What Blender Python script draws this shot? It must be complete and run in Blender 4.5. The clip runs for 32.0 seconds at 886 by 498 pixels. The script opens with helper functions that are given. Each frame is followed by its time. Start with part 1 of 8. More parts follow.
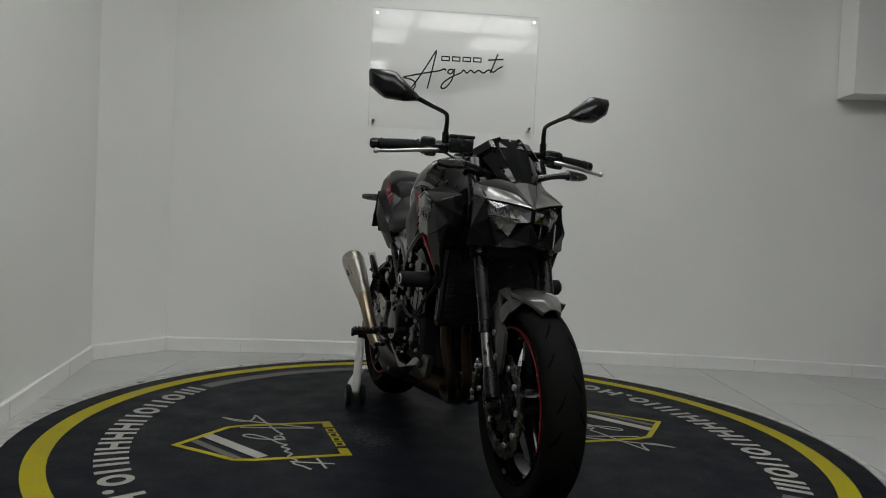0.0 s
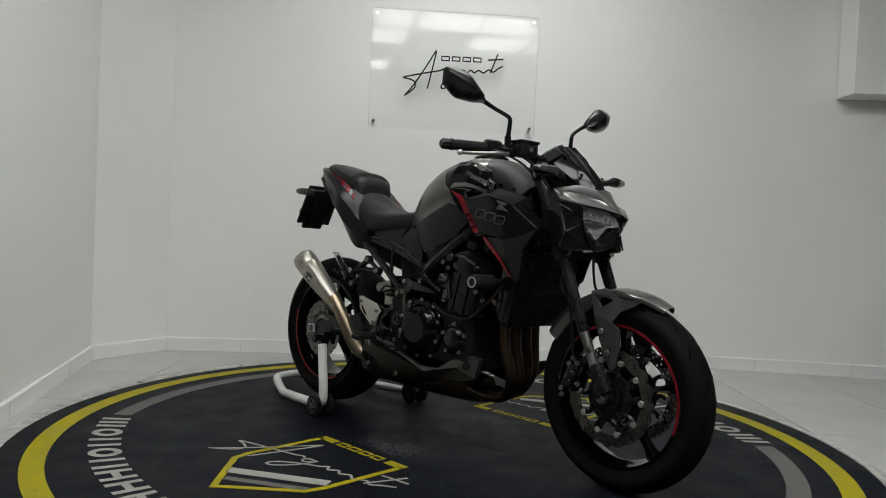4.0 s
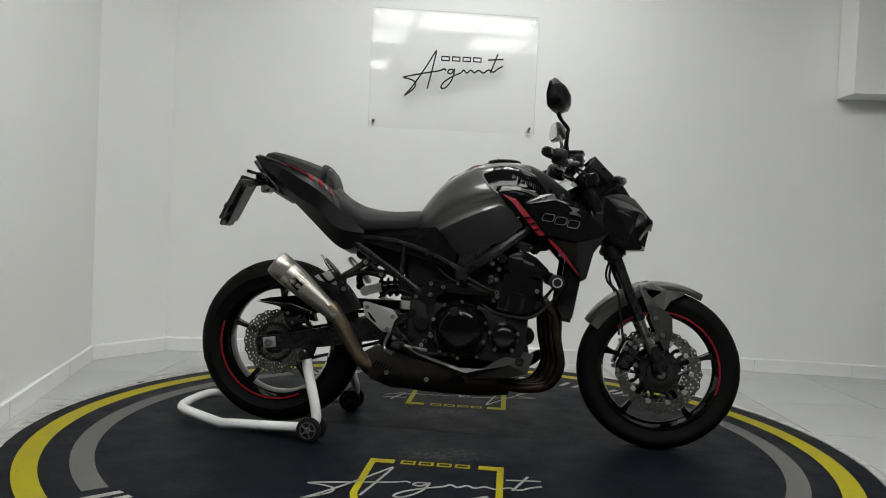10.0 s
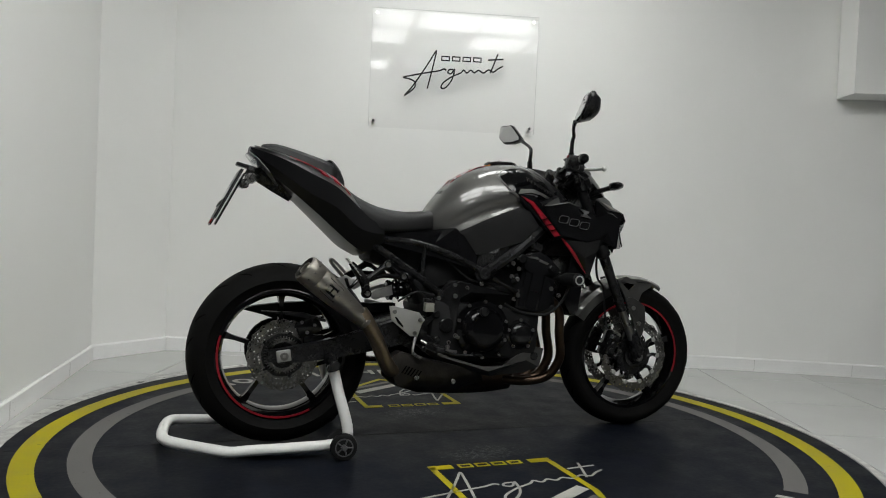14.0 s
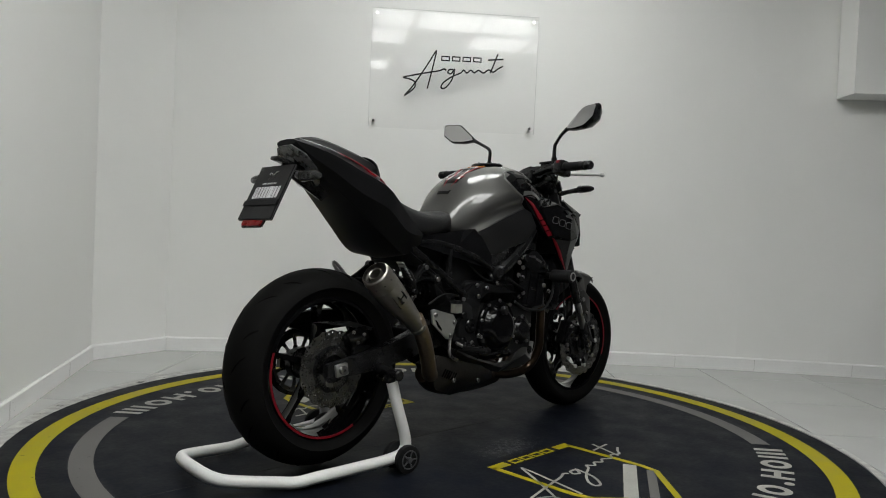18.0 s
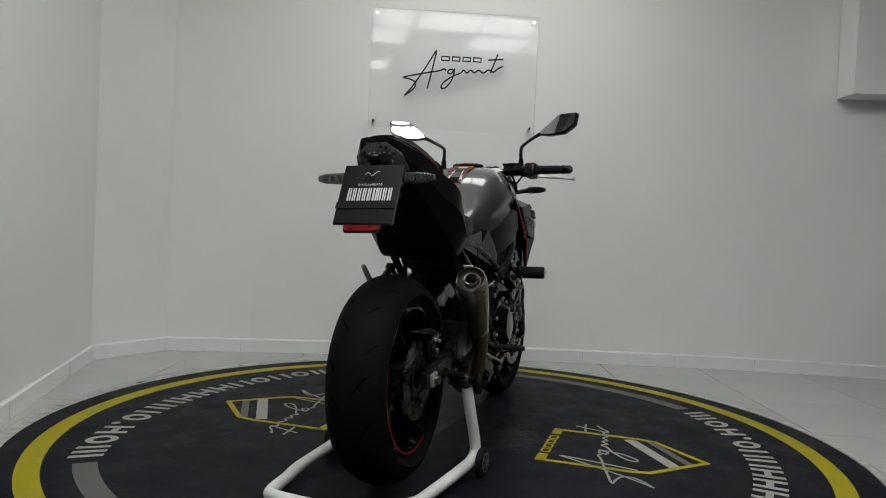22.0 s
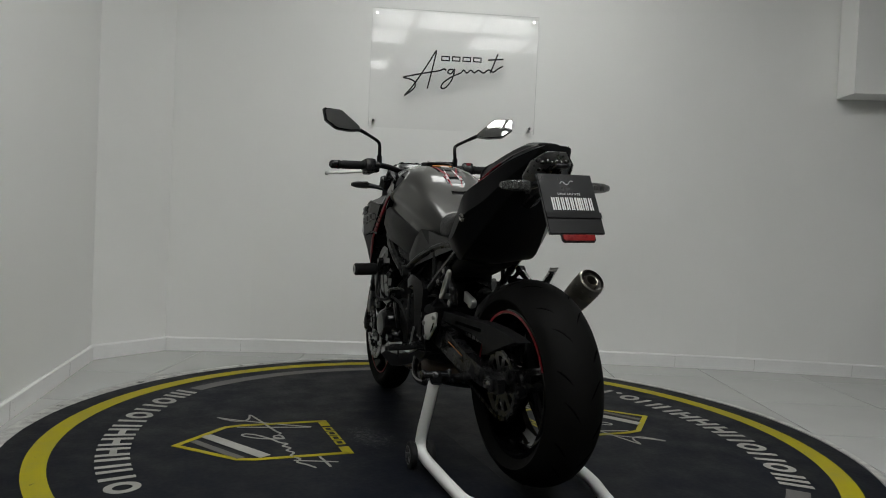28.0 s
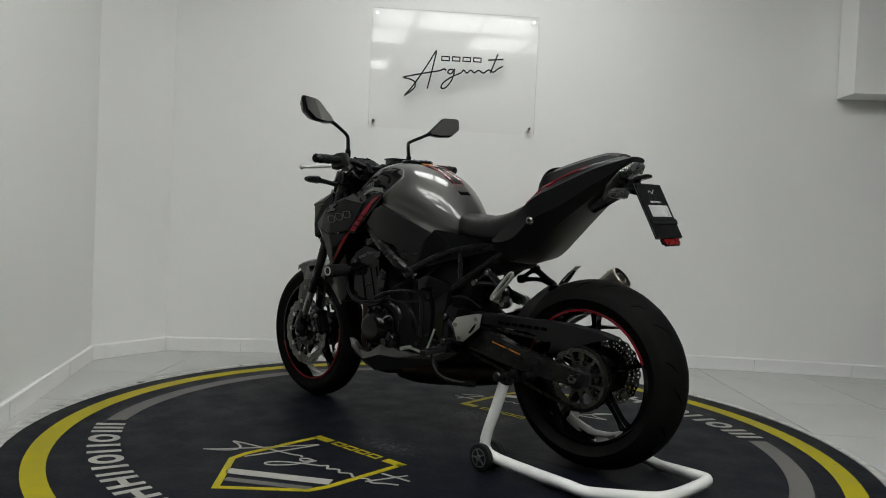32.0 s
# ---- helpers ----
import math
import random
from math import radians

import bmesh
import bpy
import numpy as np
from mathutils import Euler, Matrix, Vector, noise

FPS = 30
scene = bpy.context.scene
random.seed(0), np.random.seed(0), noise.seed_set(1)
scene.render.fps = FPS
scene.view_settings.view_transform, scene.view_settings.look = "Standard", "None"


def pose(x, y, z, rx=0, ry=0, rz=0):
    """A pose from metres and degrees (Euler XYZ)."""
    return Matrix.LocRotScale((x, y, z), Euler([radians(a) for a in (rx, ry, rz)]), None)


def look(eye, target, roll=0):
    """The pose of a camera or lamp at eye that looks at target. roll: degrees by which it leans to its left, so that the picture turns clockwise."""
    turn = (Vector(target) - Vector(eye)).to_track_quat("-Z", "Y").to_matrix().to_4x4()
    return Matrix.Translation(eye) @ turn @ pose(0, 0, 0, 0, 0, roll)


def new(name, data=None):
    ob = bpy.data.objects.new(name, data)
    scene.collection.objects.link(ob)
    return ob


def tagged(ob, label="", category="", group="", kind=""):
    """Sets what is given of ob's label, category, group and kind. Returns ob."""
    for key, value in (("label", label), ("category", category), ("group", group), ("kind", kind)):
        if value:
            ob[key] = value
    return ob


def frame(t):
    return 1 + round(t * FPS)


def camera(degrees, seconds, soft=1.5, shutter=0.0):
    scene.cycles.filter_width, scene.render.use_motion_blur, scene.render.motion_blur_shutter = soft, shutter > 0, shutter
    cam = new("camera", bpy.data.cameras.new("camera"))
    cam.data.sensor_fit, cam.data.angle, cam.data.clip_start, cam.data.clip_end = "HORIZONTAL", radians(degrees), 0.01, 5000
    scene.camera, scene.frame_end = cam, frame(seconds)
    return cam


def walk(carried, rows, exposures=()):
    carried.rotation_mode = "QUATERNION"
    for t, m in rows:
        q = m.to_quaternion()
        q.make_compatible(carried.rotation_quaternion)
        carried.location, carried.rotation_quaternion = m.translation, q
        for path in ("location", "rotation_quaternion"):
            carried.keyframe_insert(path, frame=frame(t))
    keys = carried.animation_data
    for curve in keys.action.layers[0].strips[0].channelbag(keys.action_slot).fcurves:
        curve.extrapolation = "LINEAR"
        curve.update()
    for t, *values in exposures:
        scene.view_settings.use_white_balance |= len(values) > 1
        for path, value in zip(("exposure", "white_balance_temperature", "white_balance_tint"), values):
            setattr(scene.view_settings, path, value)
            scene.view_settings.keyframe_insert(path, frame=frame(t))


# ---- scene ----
# ---- camera: it stands still in front of the turntable ----
cam = camera(61.88, 32.0, soft=1.0)
EYE = (0.0, -2.889, 0.787)
VIEW = look(EYE, (EYE[0] - 0.00907, EYE[1] + 1.0, EYE[2] - 0.02496), 2.55)
EXPOSURES = [(0.0, 0.02), (3.0, 0.34), (6.0, 0.54), (9.0, 0.63), (11.0, 0.65), (13.0, 0.65), (17.5, 0.51), (19.0, 0.44), (22.0, 0.21), (25.0, 0.02), (28.0, 0.13), (30.0, 0.31), (32.0, 0.41)]
walk(cam, [(0.0, VIEW), (32.0, VIEW)], EXPOSURES)

# ---- world and light ----
world = bpy.data.worlds.new("world")
scene.world = world
world.use_nodes = True
world.node_tree.nodes["Background"].inputs[0].default_value = (0.5, 0.52, 0.55, 1)
world.node_tree.nodes["Background"].inputs[1].default_value = 0.02
CEIL = 3.0

# the turntable turns about the origin; the motorcycle's own space has its rear axle over x = 0
CX, CY = 0.647, 0.038
LEAN = -1.9
STEER = -3.5


def heading(t):
    """Degrees by which the turntable has turned at t seconds."""
    u = (t - 16.0) / 16.0
    return -69.06 + 6.445 * t + 0.1686 * u * u + 1.9168 * u ** 3


# ---- materials ----
def mat(name, color, rough=0.5, metal=0.0, vary=0.12, scale=8.0, fine=120.0, bump=0.05, coat=0.0, spec=0.5, island=False,
        rough_vary=0.12, trans=0.0, ior=1.45, emit=0.0, alpha=1.0, stretch=(1, 1, 1), flakes=0.0):
    """A surface with colour and gloss that vary at two scales, and fine relief."""
    m = bpy.data.materials.new(name)
    m.use_nodes = True
    nt = m.node_tree
    bs = nt.nodes["Principled BSDF"]
    tc = nt.nodes.new("ShaderNodeTexCoord")
    mp = nt.nodes.new("ShaderNodeMapping")
    mp.inputs["Scale"].default_value = stretch
    nt.links.new(tc.outputs["Object"], mp.inputs[0])
    n1 = nt.nodes.new("ShaderNodeTexNoise")
    n1.inputs["Scale"].default_value, n1.inputs["Detail"].default_value = scale, 4
    n2 = nt.nodes.new("ShaderNodeTexNoise")
    n2.inputs["Scale"].default_value, n2.inputs["Detail"].default_value = fine, 3
    for n in (n1, n2):
        nt.links.new(mp.outputs[0], n.inputs["Vector"])
    mix = nt.nodes.new("ShaderNodeMath")
    mix.operation = "MULTIPLY_ADD"
    nt.links.new(n2.outputs["Fac"], mix.inputs[0])
    mix.inputs[1].default_value = 0.4
    nt.links.new(n1.outputs["Fac"], mix.inputs[2])
    ramp = nt.nodes.new("ShaderNodeMapRange")
    ramp.inputs["From Min"].default_value, ramp.inputs["From Max"].default_value = 0.4, 1.0
    ramp.inputs["To Min"].default_value, ramp.inputs["To Max"].default_value = 1 - vary, 1 + vary
    nt.links.new(mix.outputs[0], ramp.inputs[0])
    val = ramp.outputs[0]
    if island:
        oi = nt.nodes.new("ShaderNodeObjectInfo")
        ri = nt.nodes.new("ShaderNodeMapRange")
        ri.inputs["To Min"].default_value, ri.inputs["To Max"].default_value = 0.95, 1.05
        nt.links.new(oi.outputs["Random"], ri.inputs[0])
        mu = nt.nodes.new("ShaderNodeMath")
        mu.operation = "MULTIPLY"
        nt.links.new(val, mu.inputs[0])
        nt.links.new(ri.outputs[0], mu.inputs[1])
        val = mu.outputs[0]
    col = nt.nodes.new("ShaderNodeMixRGB")
    col.blend_type = "MULTIPLY"
    col.inputs[0].default_value = 1.0
    col.inputs[1].default_value = (*color, 1)
    nt.links.new(val, col.inputs[2])
    nt.links.new(col.outputs[0], bs.inputs["Base Color"])
    rr = nt.nodes.new("ShaderNodeMapRange")
    rr.inputs["From Min"].default_value, rr.inputs["From Max"].default_value = 0.35, 0.95
    rr.inputs["To Min"].default_value, rr.inputs["To Max"].default_value = max(0.02, rough - rough_vary), min(1, rough + rough_vary)
    nt.links.new(mix.outputs[0], rr.inputs[0])
    nt.links.new(rr.outputs[0], bs.inputs["Roughness"])
    bs.inputs["Metallic"].default_value = metal
    bs.inputs["Specular IOR Level"].default_value = spec
    bs.inputs["IOR"].default_value = ior
    bs.inputs["Coat Weight"].default_value = coat
    bs.inputs["Coat Roughness"].default_value = 0.06
    bs.inputs["Transmission Weight"].default_value = trans
    bs.inputs["Alpha"].default_value = alpha
    if emit:
        bs.inputs["Emission Color"].default_value = (*color, 1)
        bs.inputs["Emission Strength"].default_value = emit
    if bump:
        b = nt.nodes.new("ShaderNodeBump")
        b.inputs["Strength"].default_value, b.inputs["Distance"].default_value = bump, 0.002
        nt.links.new(n2.outputs["Fac"], b.inputs["Height"])
        nt.links.new(b.outputs[0], bs.inputs["Normal"])
    return m


def clear(name, tint, ior=1.49, rough=0.02, cover=0.0):
    """Thin clear plastic or glass: see-through, with gloss by Fresnel; cover makes it milky with bright gloss."""
    m = bpy.data.materials.new(name)
    m.use_nodes = True
    nt = m.node_tree
    nt.nodes.remove(nt.nodes["Principled BSDF"])
    tr = nt.nodes.new("ShaderNodeBsdfTransparent")
    tr.inputs[0].default_value = (*tint, 1)
    gl = nt.nodes.new("ShaderNodeBsdfGlossy")
    gl.inputs["Roughness"].default_value = rough
    fr = nt.nodes.new("ShaderNodeFresnel")
    fr.inputs[0].default_value = ior
    ad = nt.nodes.new("ShaderNodeMath")
    ad.inputs[1].default_value = cover
    nt.links.new(fr.outputs[0], ad.inputs[0])
    mx = nt.nodes.new("ShaderNodeMixShader")
    nt.links.new(ad.outputs[0], mx.inputs[0])
    nt.links.new(tr.outputs[0], mx.inputs[1])
    nt.links.new(gl.outputs[0], mx.inputs[2])
    nt.links.new(mx.outputs[0], nt.nodes["Material Output"].inputs[0])
    return m


M = dict(
    wall=mat("wall_paint", (0.80, 0.80, 0.78), 0.42, vary=0.03, scale=1.5, fine=220, bump=0.06),
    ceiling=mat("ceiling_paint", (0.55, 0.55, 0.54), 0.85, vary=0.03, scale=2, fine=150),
    skirting=mat("skirting_paint", (0.78, 0.78, 0.77), 0.35, vary=0.05, scale=5, fine=90),
    tile=mat("floor_tile", (0.44, 0.44, 0.43), 0.2, vary=0.02, scale=3, fine=60, bump=0.01, island=True, rough_vary=0.02),
    grout=mat("grout", (0.10, 0.10, 0.098), 0.9, vary=0.15),
    rim_edge=mat("worn_cement", (0.36, 0.355, 0.34), 0.8, vary=0.4, scale=22, fine=120, bump=0.3),
    yellow=mat("yellow_paint", (0.32, 0.275, 0.008), 0.5, spec=0.12, vary=0.16, scale=9, fine=110, bump=0.1),
    greypaint=mat("grey_paint", (0.108, 0.104, 0.100), 0.55, spec=0.15, vary=0.2, scale=9, fine=110, bump=0.1),
    whitepaint=mat("white_paint", (0.31, 0.305, 0.28), 0.55, spec=0.15, vary=0.16, scale=12, fine=130, bump=0.1),
    rubber=mat("tyre_rubber", (0.0058, 0.0057, 0.0056), 0.62, vary=0.25, scale=16, fine=220, bump=0.15, spec=0.05),
    black_gloss=mat("gloss_black_paint", (0.003, 0.003, 0.0034), 0.06, vary=0.1, scale=10, fine=90, bump=0.01, spec=0.27, rough_vary=0.04),
    shroud=mat("dark_moulded_plastic", (0.005, 0.005, 0.0056), 0.09, vary=0.15, scale=12, fine=160, bump=0.01, spec=0.25, rough_vary=0.05),
    black_satin=mat("satin_black_plastic", (0.008, 0.008, 0.0086), 0.26, vary=0.2, scale=14, fine=260, bump=0.05, spec=0.34, rough_vary=0.08),
    black_matte=mat("black_textured_plastic", (0.011, 0.011, 0.0115), 0.55, vary=0.2, scale=20, fine=420, bump=0.3, spec=0.14),
    black_metal=mat("black_powder_coat", (0.006, 0.006, 0.0064), 0.17, vary=0.25, scale=20, fine=300, bump=0.02, spec=0.42, rough_vary=0.08),
    seat=mat("seat_vinyl", (0.013, 0.013, 0.0135), 0.42, vary=0.2, scale=12, fine=500, bump=0.35, spec=0.22),
    graphite=mat("graphite_metallic_paint", (0.080, 0.079, 0.075), 0.45, metal=0.8, vary=0.06, scale=6, fine=700, bump=0.004, coat=1.0, rough_vary=0.05),
    silver=mat("silver_metallic_paint", (0.155, 0.155, 0.15), 0.36, metal=0.7, vary=0.08, scale=6, fine=600, bump=0.01, coat=0.7, rough_vary=0.05),
    brow=mat("satin_grey_paint", (0.075, 0.074, 0.072), 0.40, metal=0.45, vary=0.06, scale=6, fine=700, bump=0.01, coat=0.35, rough_vary=0.05),
    belly=mat("dark_graphite_paint", (0.065, 0.064, 0.061), 0.32, metal=0.6, vary=0.1, scale=8, fine=600, bump=0.02, coat=0.3, rough_vary=0.06),
    cover=mat("grained_black_plastic", (0.012, 0.012, 0.0125), 0.40, vary=0.2, scale=18, fine=420, bump=0.2, spec=0.27),
    tail=mat("satin_tail_plastic", (0.006, 0.006, 0.0065), 0.30, vary=0.12, scale=10, fine=300, bump=0.015, spec=0.2, rough_vary=0.03),
    dark_grey=mat("dark_grey_plastic", (0.028, 0.028, 0.027), 0.34, vary=0.15, scale=14, fine=300, bump=0.06, spec=0.35),
    red=mat("red_decal", (0.18, 0.0035, 0.010), 0.35, vary=0.1, scale=20, fine=150, spec=0.3),
    steel=mat("brushed_steel", (0.38, 0.36, 0.32), 0.36, metal=1.0, vary=0.12, scale=30, fine=260, bump=0.1, stretch=(1, 1, 6)),
    hot_steel=mat("heat_tinted_steel", (0.30, 0.24, 0.17), 0.34, metal=1.0, vary=0.3, scale=9, fine=120, bump=0.1),
    burnt=mat("burnt_header_steel", (0.065, 0.045, 0.032), 0.34, metal=0.95, vary=0.4, scale=10, fine=130, bump=0.12),
    guard=mat("dull_exhaust_shield", (0.034, 0.031, 0.028), 0.38, metal=0.7, vary=0.35, scale=26, fine=140, bump=0.35),
    alloy=mat("bare_alloy", (0.52, 0.52, 0.50), 0.38, metal=0.85, vary=0.1, scale=18, fine=240, bump=0.08),
    disc=mat("disc_steel", (0.15, 0.147, 0.140), 0.26, metal=1.0, vary=0.15, scale=24, fine=300, bump=0.08),
    chrome=mat("chrome", (0.75, 0.75, 0.74), 0.12, metal=1.0, vary=0.05, scale=20, fine=200, bump=0.0),
    bolt=mat("bolt_steel", (0.26, 0.255, 0.245), 0.3, metal=1.0, vary=0.15, scale=40, fine=200),
    stand=mat("white_stand_enamel", (0.72, 0.72, 0.70), 0.35, vary=0.06, scale=12, fine=160, bump=0.03, coat=0.2),
    mirror=mat("mirror_glass", (0.55, 0.55, 0.55), 0.03, metal=1.0, vary=0.01, bump=0.0, rough_vary=0.01),
    lens=clear("clear_lens", (0.82, 0.82, 0.82), 1.36, 0.05, 0.015),
    indicator=mat("indicator_plastic", (0.055, 0.055, 0.053), 0.16, vary=0.3, scale=60, fine=300, bump=0.25, spec=0.4, alpha=0.7),
    reflector=mat("lamp_reflector", (0.55, 0.55, 0.55), 0.22, metal=0.65, vary=0.2, scale=30, fine=120, bump=0.3),
    smoke=mat("smoked_screen", (0.006, 0.006, 0.007), 0.09, spec=0.3, vary=0.05, bump=0.0, coat=0.0, rough_vary=0.02),
    red_lens=mat("red_reflector", (0.15, 0.0035, 0.004), 0.3, vary=0.3, scale=60, fine=320, bump=0.3, spec=0.12),
    card=mat("black_card", (0.006, 0.006, 0.0066), 0.32, spec=0.2, vary=0.1, scale=20, fine=200),
    print_white=mat("printed_white", (0.62, 0.62, 0.62), 0.5, vary=0.05, scale=20, fine=200),
    print_grey=mat("printed_grey", (0.075, 0.075, 0.078), 0.4, vary=0.05, scale=20, fine=200),
    orange=mat("orange_label", (0.55, 0.19, 0.02), 0.45, vary=0.1, scale=20, fine=200),
    acrylic=clear("clear_acrylic", (0.99, 0.99, 0.99), 1.32, 0.015),
    bottle=mat("milky_plastic_bottle", (0.20, 0.195, 0.17), 0.4, vary=0.1, scale=30, fine=200),
    lamp_metal=mat("tail_lamp_metal", (0.55, 0.55, 0.55), 0.3, metal=0.9, vary=0.3, scale=40, fine=160, bump=0.5),
    # near-black for the unseen walls, to keep bounce and reflections low
    dark_wall=mat("dark_unseen_wall", (0.045, 0.046, 0.05), 0.6, vary=0.1, scale=2, fine=150),
    joint=mat("deck_joint_dust", (0.022, 0.022, 0.022), 0.9, vary=0.4, scale=20),
    screen_black=mat("dash_screen", (0.01, 0.01, 0.012), 0.1, vary=0.05, bump=0, coat=0.5),
    lamp=mat("light_panel_diffuser", (0.97, 0.985, 0.965), 0.5, vary=0.0, bump=0.0, emit=7.3),
)


# ---- mesh helpers ----
SPLIT = ("_bolt", "_rivet", "bar_clamp", "_fastener", "_arm", "_rib", "_slot")


def part(name, bm, material, parent=None, label="", smooth=True, sharp=32):
    """Links a bmesh as one mesh object under parent; small fixings become one object each."""
    if name.endswith(SPLIT):
        left, groups = set(bm.verts), []
        while left:
            stack, isl = [left.pop()], []
            while stack:
                v = stack.pop()
                isl.append(v)
                for e in v.link_edges:
                    o = e.other_vert(v)
                    if o in left:
                        left.discard(o)
                        stack.append(o)
            groups.append(set(isl))
        if len(groups) > 1:
            for g in groups:
                b2 = bmesh.new()
                new_v = {v: b2.verts.new(v.co) for v in g}
                for f in {f for v in g for f in v.link_faces}:
                    b2.faces.new([new_v[v] for v in f.verts])
                ob = part(name, b2, material, parent, label, smooth, sharp)
            bm.free()
            return ob
    bmesh.ops.recalc_face_normals(bm, faces=bm.faces)
    me = bpy.data.meshes.new(name)
    bm.to_mesh(me)
    bm.free()
    me.materials.append(M[material] if isinstance(material, str) else material)
    if smooth:
        me.polygons.foreach_set("use_smooth", [True] * len(me.polygons))
        me.set_sharp_from_angle(angle=radians(sharp))
    ob = new(name, me)
    if parent is not None:
        ob.parent = parent
    if label:
        ob["label"] = label
    return ob


def share(name, ob, m, parent=None):
    """Another object on the same mesh."""
    o = new(name, ob.data)
    o.parent = parent
    o.matrix_basis = m
    return o


def empty(name, label, category, group="", kind=""):
    return tagged(new(name), label, category, group, kind)


def box(bm, c, s, rot=(0, 0, 0), bev=0.0, seg=2):
    m = pose(*c, *rot) @ Matrix.Diagonal((*s, 1))
    vs = bmesh.ops.create_cube(bm, size=1, matrix=m)["verts"]
    if bev:
        es = list({e for v in vs for e in v.link_edges})
        bmesh.ops.bevel(bm, geom=es, offset=bev, segments=seg, affect="EDGES", profile=0.5)
    return bm


def cyl(bm, p0, p1, r0, r1=None, n=20, bev=0.0):
    """A capped cylinder or cone from p0 to p1."""
    r1 = r0 if r1 is None else r1
    p0, p1 = Vector(p0), Vector(p1)
    d = p1 - p0
    L = d.length
    q = d.to_track_quat("Z", "Y").to_matrix().to_4x4()
    prof = [(0, 0), (r0, 0), (r1, L), (0, L)]
    if bev:
        prof = [(0, 0), (r0 - bev, 0), (r0, bev), (r1, L - bev), (r1 - bev, L), (0, L)]
    return lathe(bm, prof, Matrix.Translation(p0) @ q, n)


def lathe(bm, prof, m=None, n=48, closed=False, a0=0.0, a1=360.0):
    """Turns a profile of (radius, height) about the local z axis."""
    m = m or Matrix()
    full = abs(a1 - a0) >= 359.9
    k = n if full else n + 1
    rings = []
    for r, h in prof:
        if r < 1e-6:
            rings.append([bm.verts.new(m @ Vector((0, 0, h)))])
        else:
            rings.append([bm.verts.new(m @ Vector((r * math.cos(a), r * math.sin(a), h)))
                          for a in (radians(a0 + (a1 - a0) * i / n) for i in range(k))])
    pairs = list(zip(rings, rings[1:])) + ([(rings[-1], rings[0])] if closed else [])
    for A, B in pairs:
        for i in range(n):
            j = (i + 1) % len(A) if len(A) > 1 else 0
            jb = (i + 1) % len(B) if len(B) > 1 else 0
            if len(A) == 1 and len(B) == 1:
                continue
            if len(A) == 1:
                bm.faces.new((A[0], B[i], B[jb]))
            elif len(B) == 1:
                bm.faces.new((A[i], B[0], A[j]))
            else:
                bm.faces.new((A[i], B[i], B[jb], A[j]))
    return bm


def spline(pts, sub=6, closed=False):
    """Catmull-Rom through points of any dimension."""
    P = [np.array(p, float) for p in pts]
    n = len(P)
    out = []
    for i in range(n if closed else n - 1):
        if closed:
            a, b, c, d = P[i - 1], P[i], P[(i + 1) % n], P[(i + 2) % n]
        else:
            a, b, c, d = P[max(i - 1, 0)], P[i], P[i + 1], P[min(i + 2, n - 1)]
        for k in range(sub):
            t = k / sub
            out.append(0.5 * (2 * b + (c - a) * t + (2 * a - 5 * b + 4 * c - d) * t * t + (3 * b - a - 3 * c + d) * t ** 3))
    if not closed:
        out.append(P[-1])
    return out


def tube(bm, pts, r, n=10, sub=6, closed=False, flat=1.0):
    """A round bar along a smooth line; r may be a list, one for each point."""
    rs = r if isinstance(r, (list, tuple)) else [r] * len(pts)
    line = spline([(*p, q) for p, q in zip(pts, rs)], sub, closed) if sub > 1 else [np.array((*p, q)) for p, q in zip(pts, rs)]
    C = [Vector(p[:3]) for p in line]
    m = len(C)
    rings, up = [], None
    for i in range(m):
        if closed:
            t = C[(i + 1) % m] - C[i - 1]
        else:
            t = C[min(i + 1, m - 1)] - C[max(i - 1, 0)]
        t.normalize()
        if up is None:
            up = t.orthogonal().normalized()
        up = (up - t * up.dot(t)).normalized()
        sd = t.cross(up)
        rings.append([bm.verts.new(C[i] + (up * math.cos(a) + sd * math.sin(a) * flat) * line[i][3])
                      for a in (2 * math.pi * k / n for k in range(n))])
    for i in range(m if closed else m - 1):
        A, B = rings[i], rings[(i + 1) % m]
        for k in range(n):
            bm.faces.new((A[k], A[(k + 1) % n], B[(k + 1) % n], B[k]))
    if not closed:
        bm.faces.new(rings[0][::-1])
        bm.faces.new(rings[-1])
    return bm


def loft(bm, secs, sub=3, rsub=2, mirror=True, cap=True):
    """A skin over cross sections (x, [(y, z), ...]). With mirror, each section is the half from top centre to bottom centre."""
    rows = []
    for x, pts in secs:
        if mirror:
            full = list(pts) + [(-y, z) for y, z in pts[-2:0:-1]]
        else:
            full = list(pts)
        ring = spline(full, rsub, True) if rsub > 1 else [np.array(p, float) for p in full]
        rows.append(np.concatenate([[x]] + ring))
    line = spline(rows, sub) if sub > 1 else rows
    rings = []
    for row in line:
        ys = row[1:].reshape(-1, 2)
        rings.append([bm.verts.new((row[0], y, z)) for y, z in ys])
    n = len(rings[0])
    for A, B in zip(rings, rings[1:]):
        for k in range(n):
            bm.faces.new((A[k], A[(k + 1) % n], B[(k + 1) % n], B[k]))
    if cap:
        bm.faces.new(rings[0][::-1])
        bm.faces.new(rings[-1])
    return bm


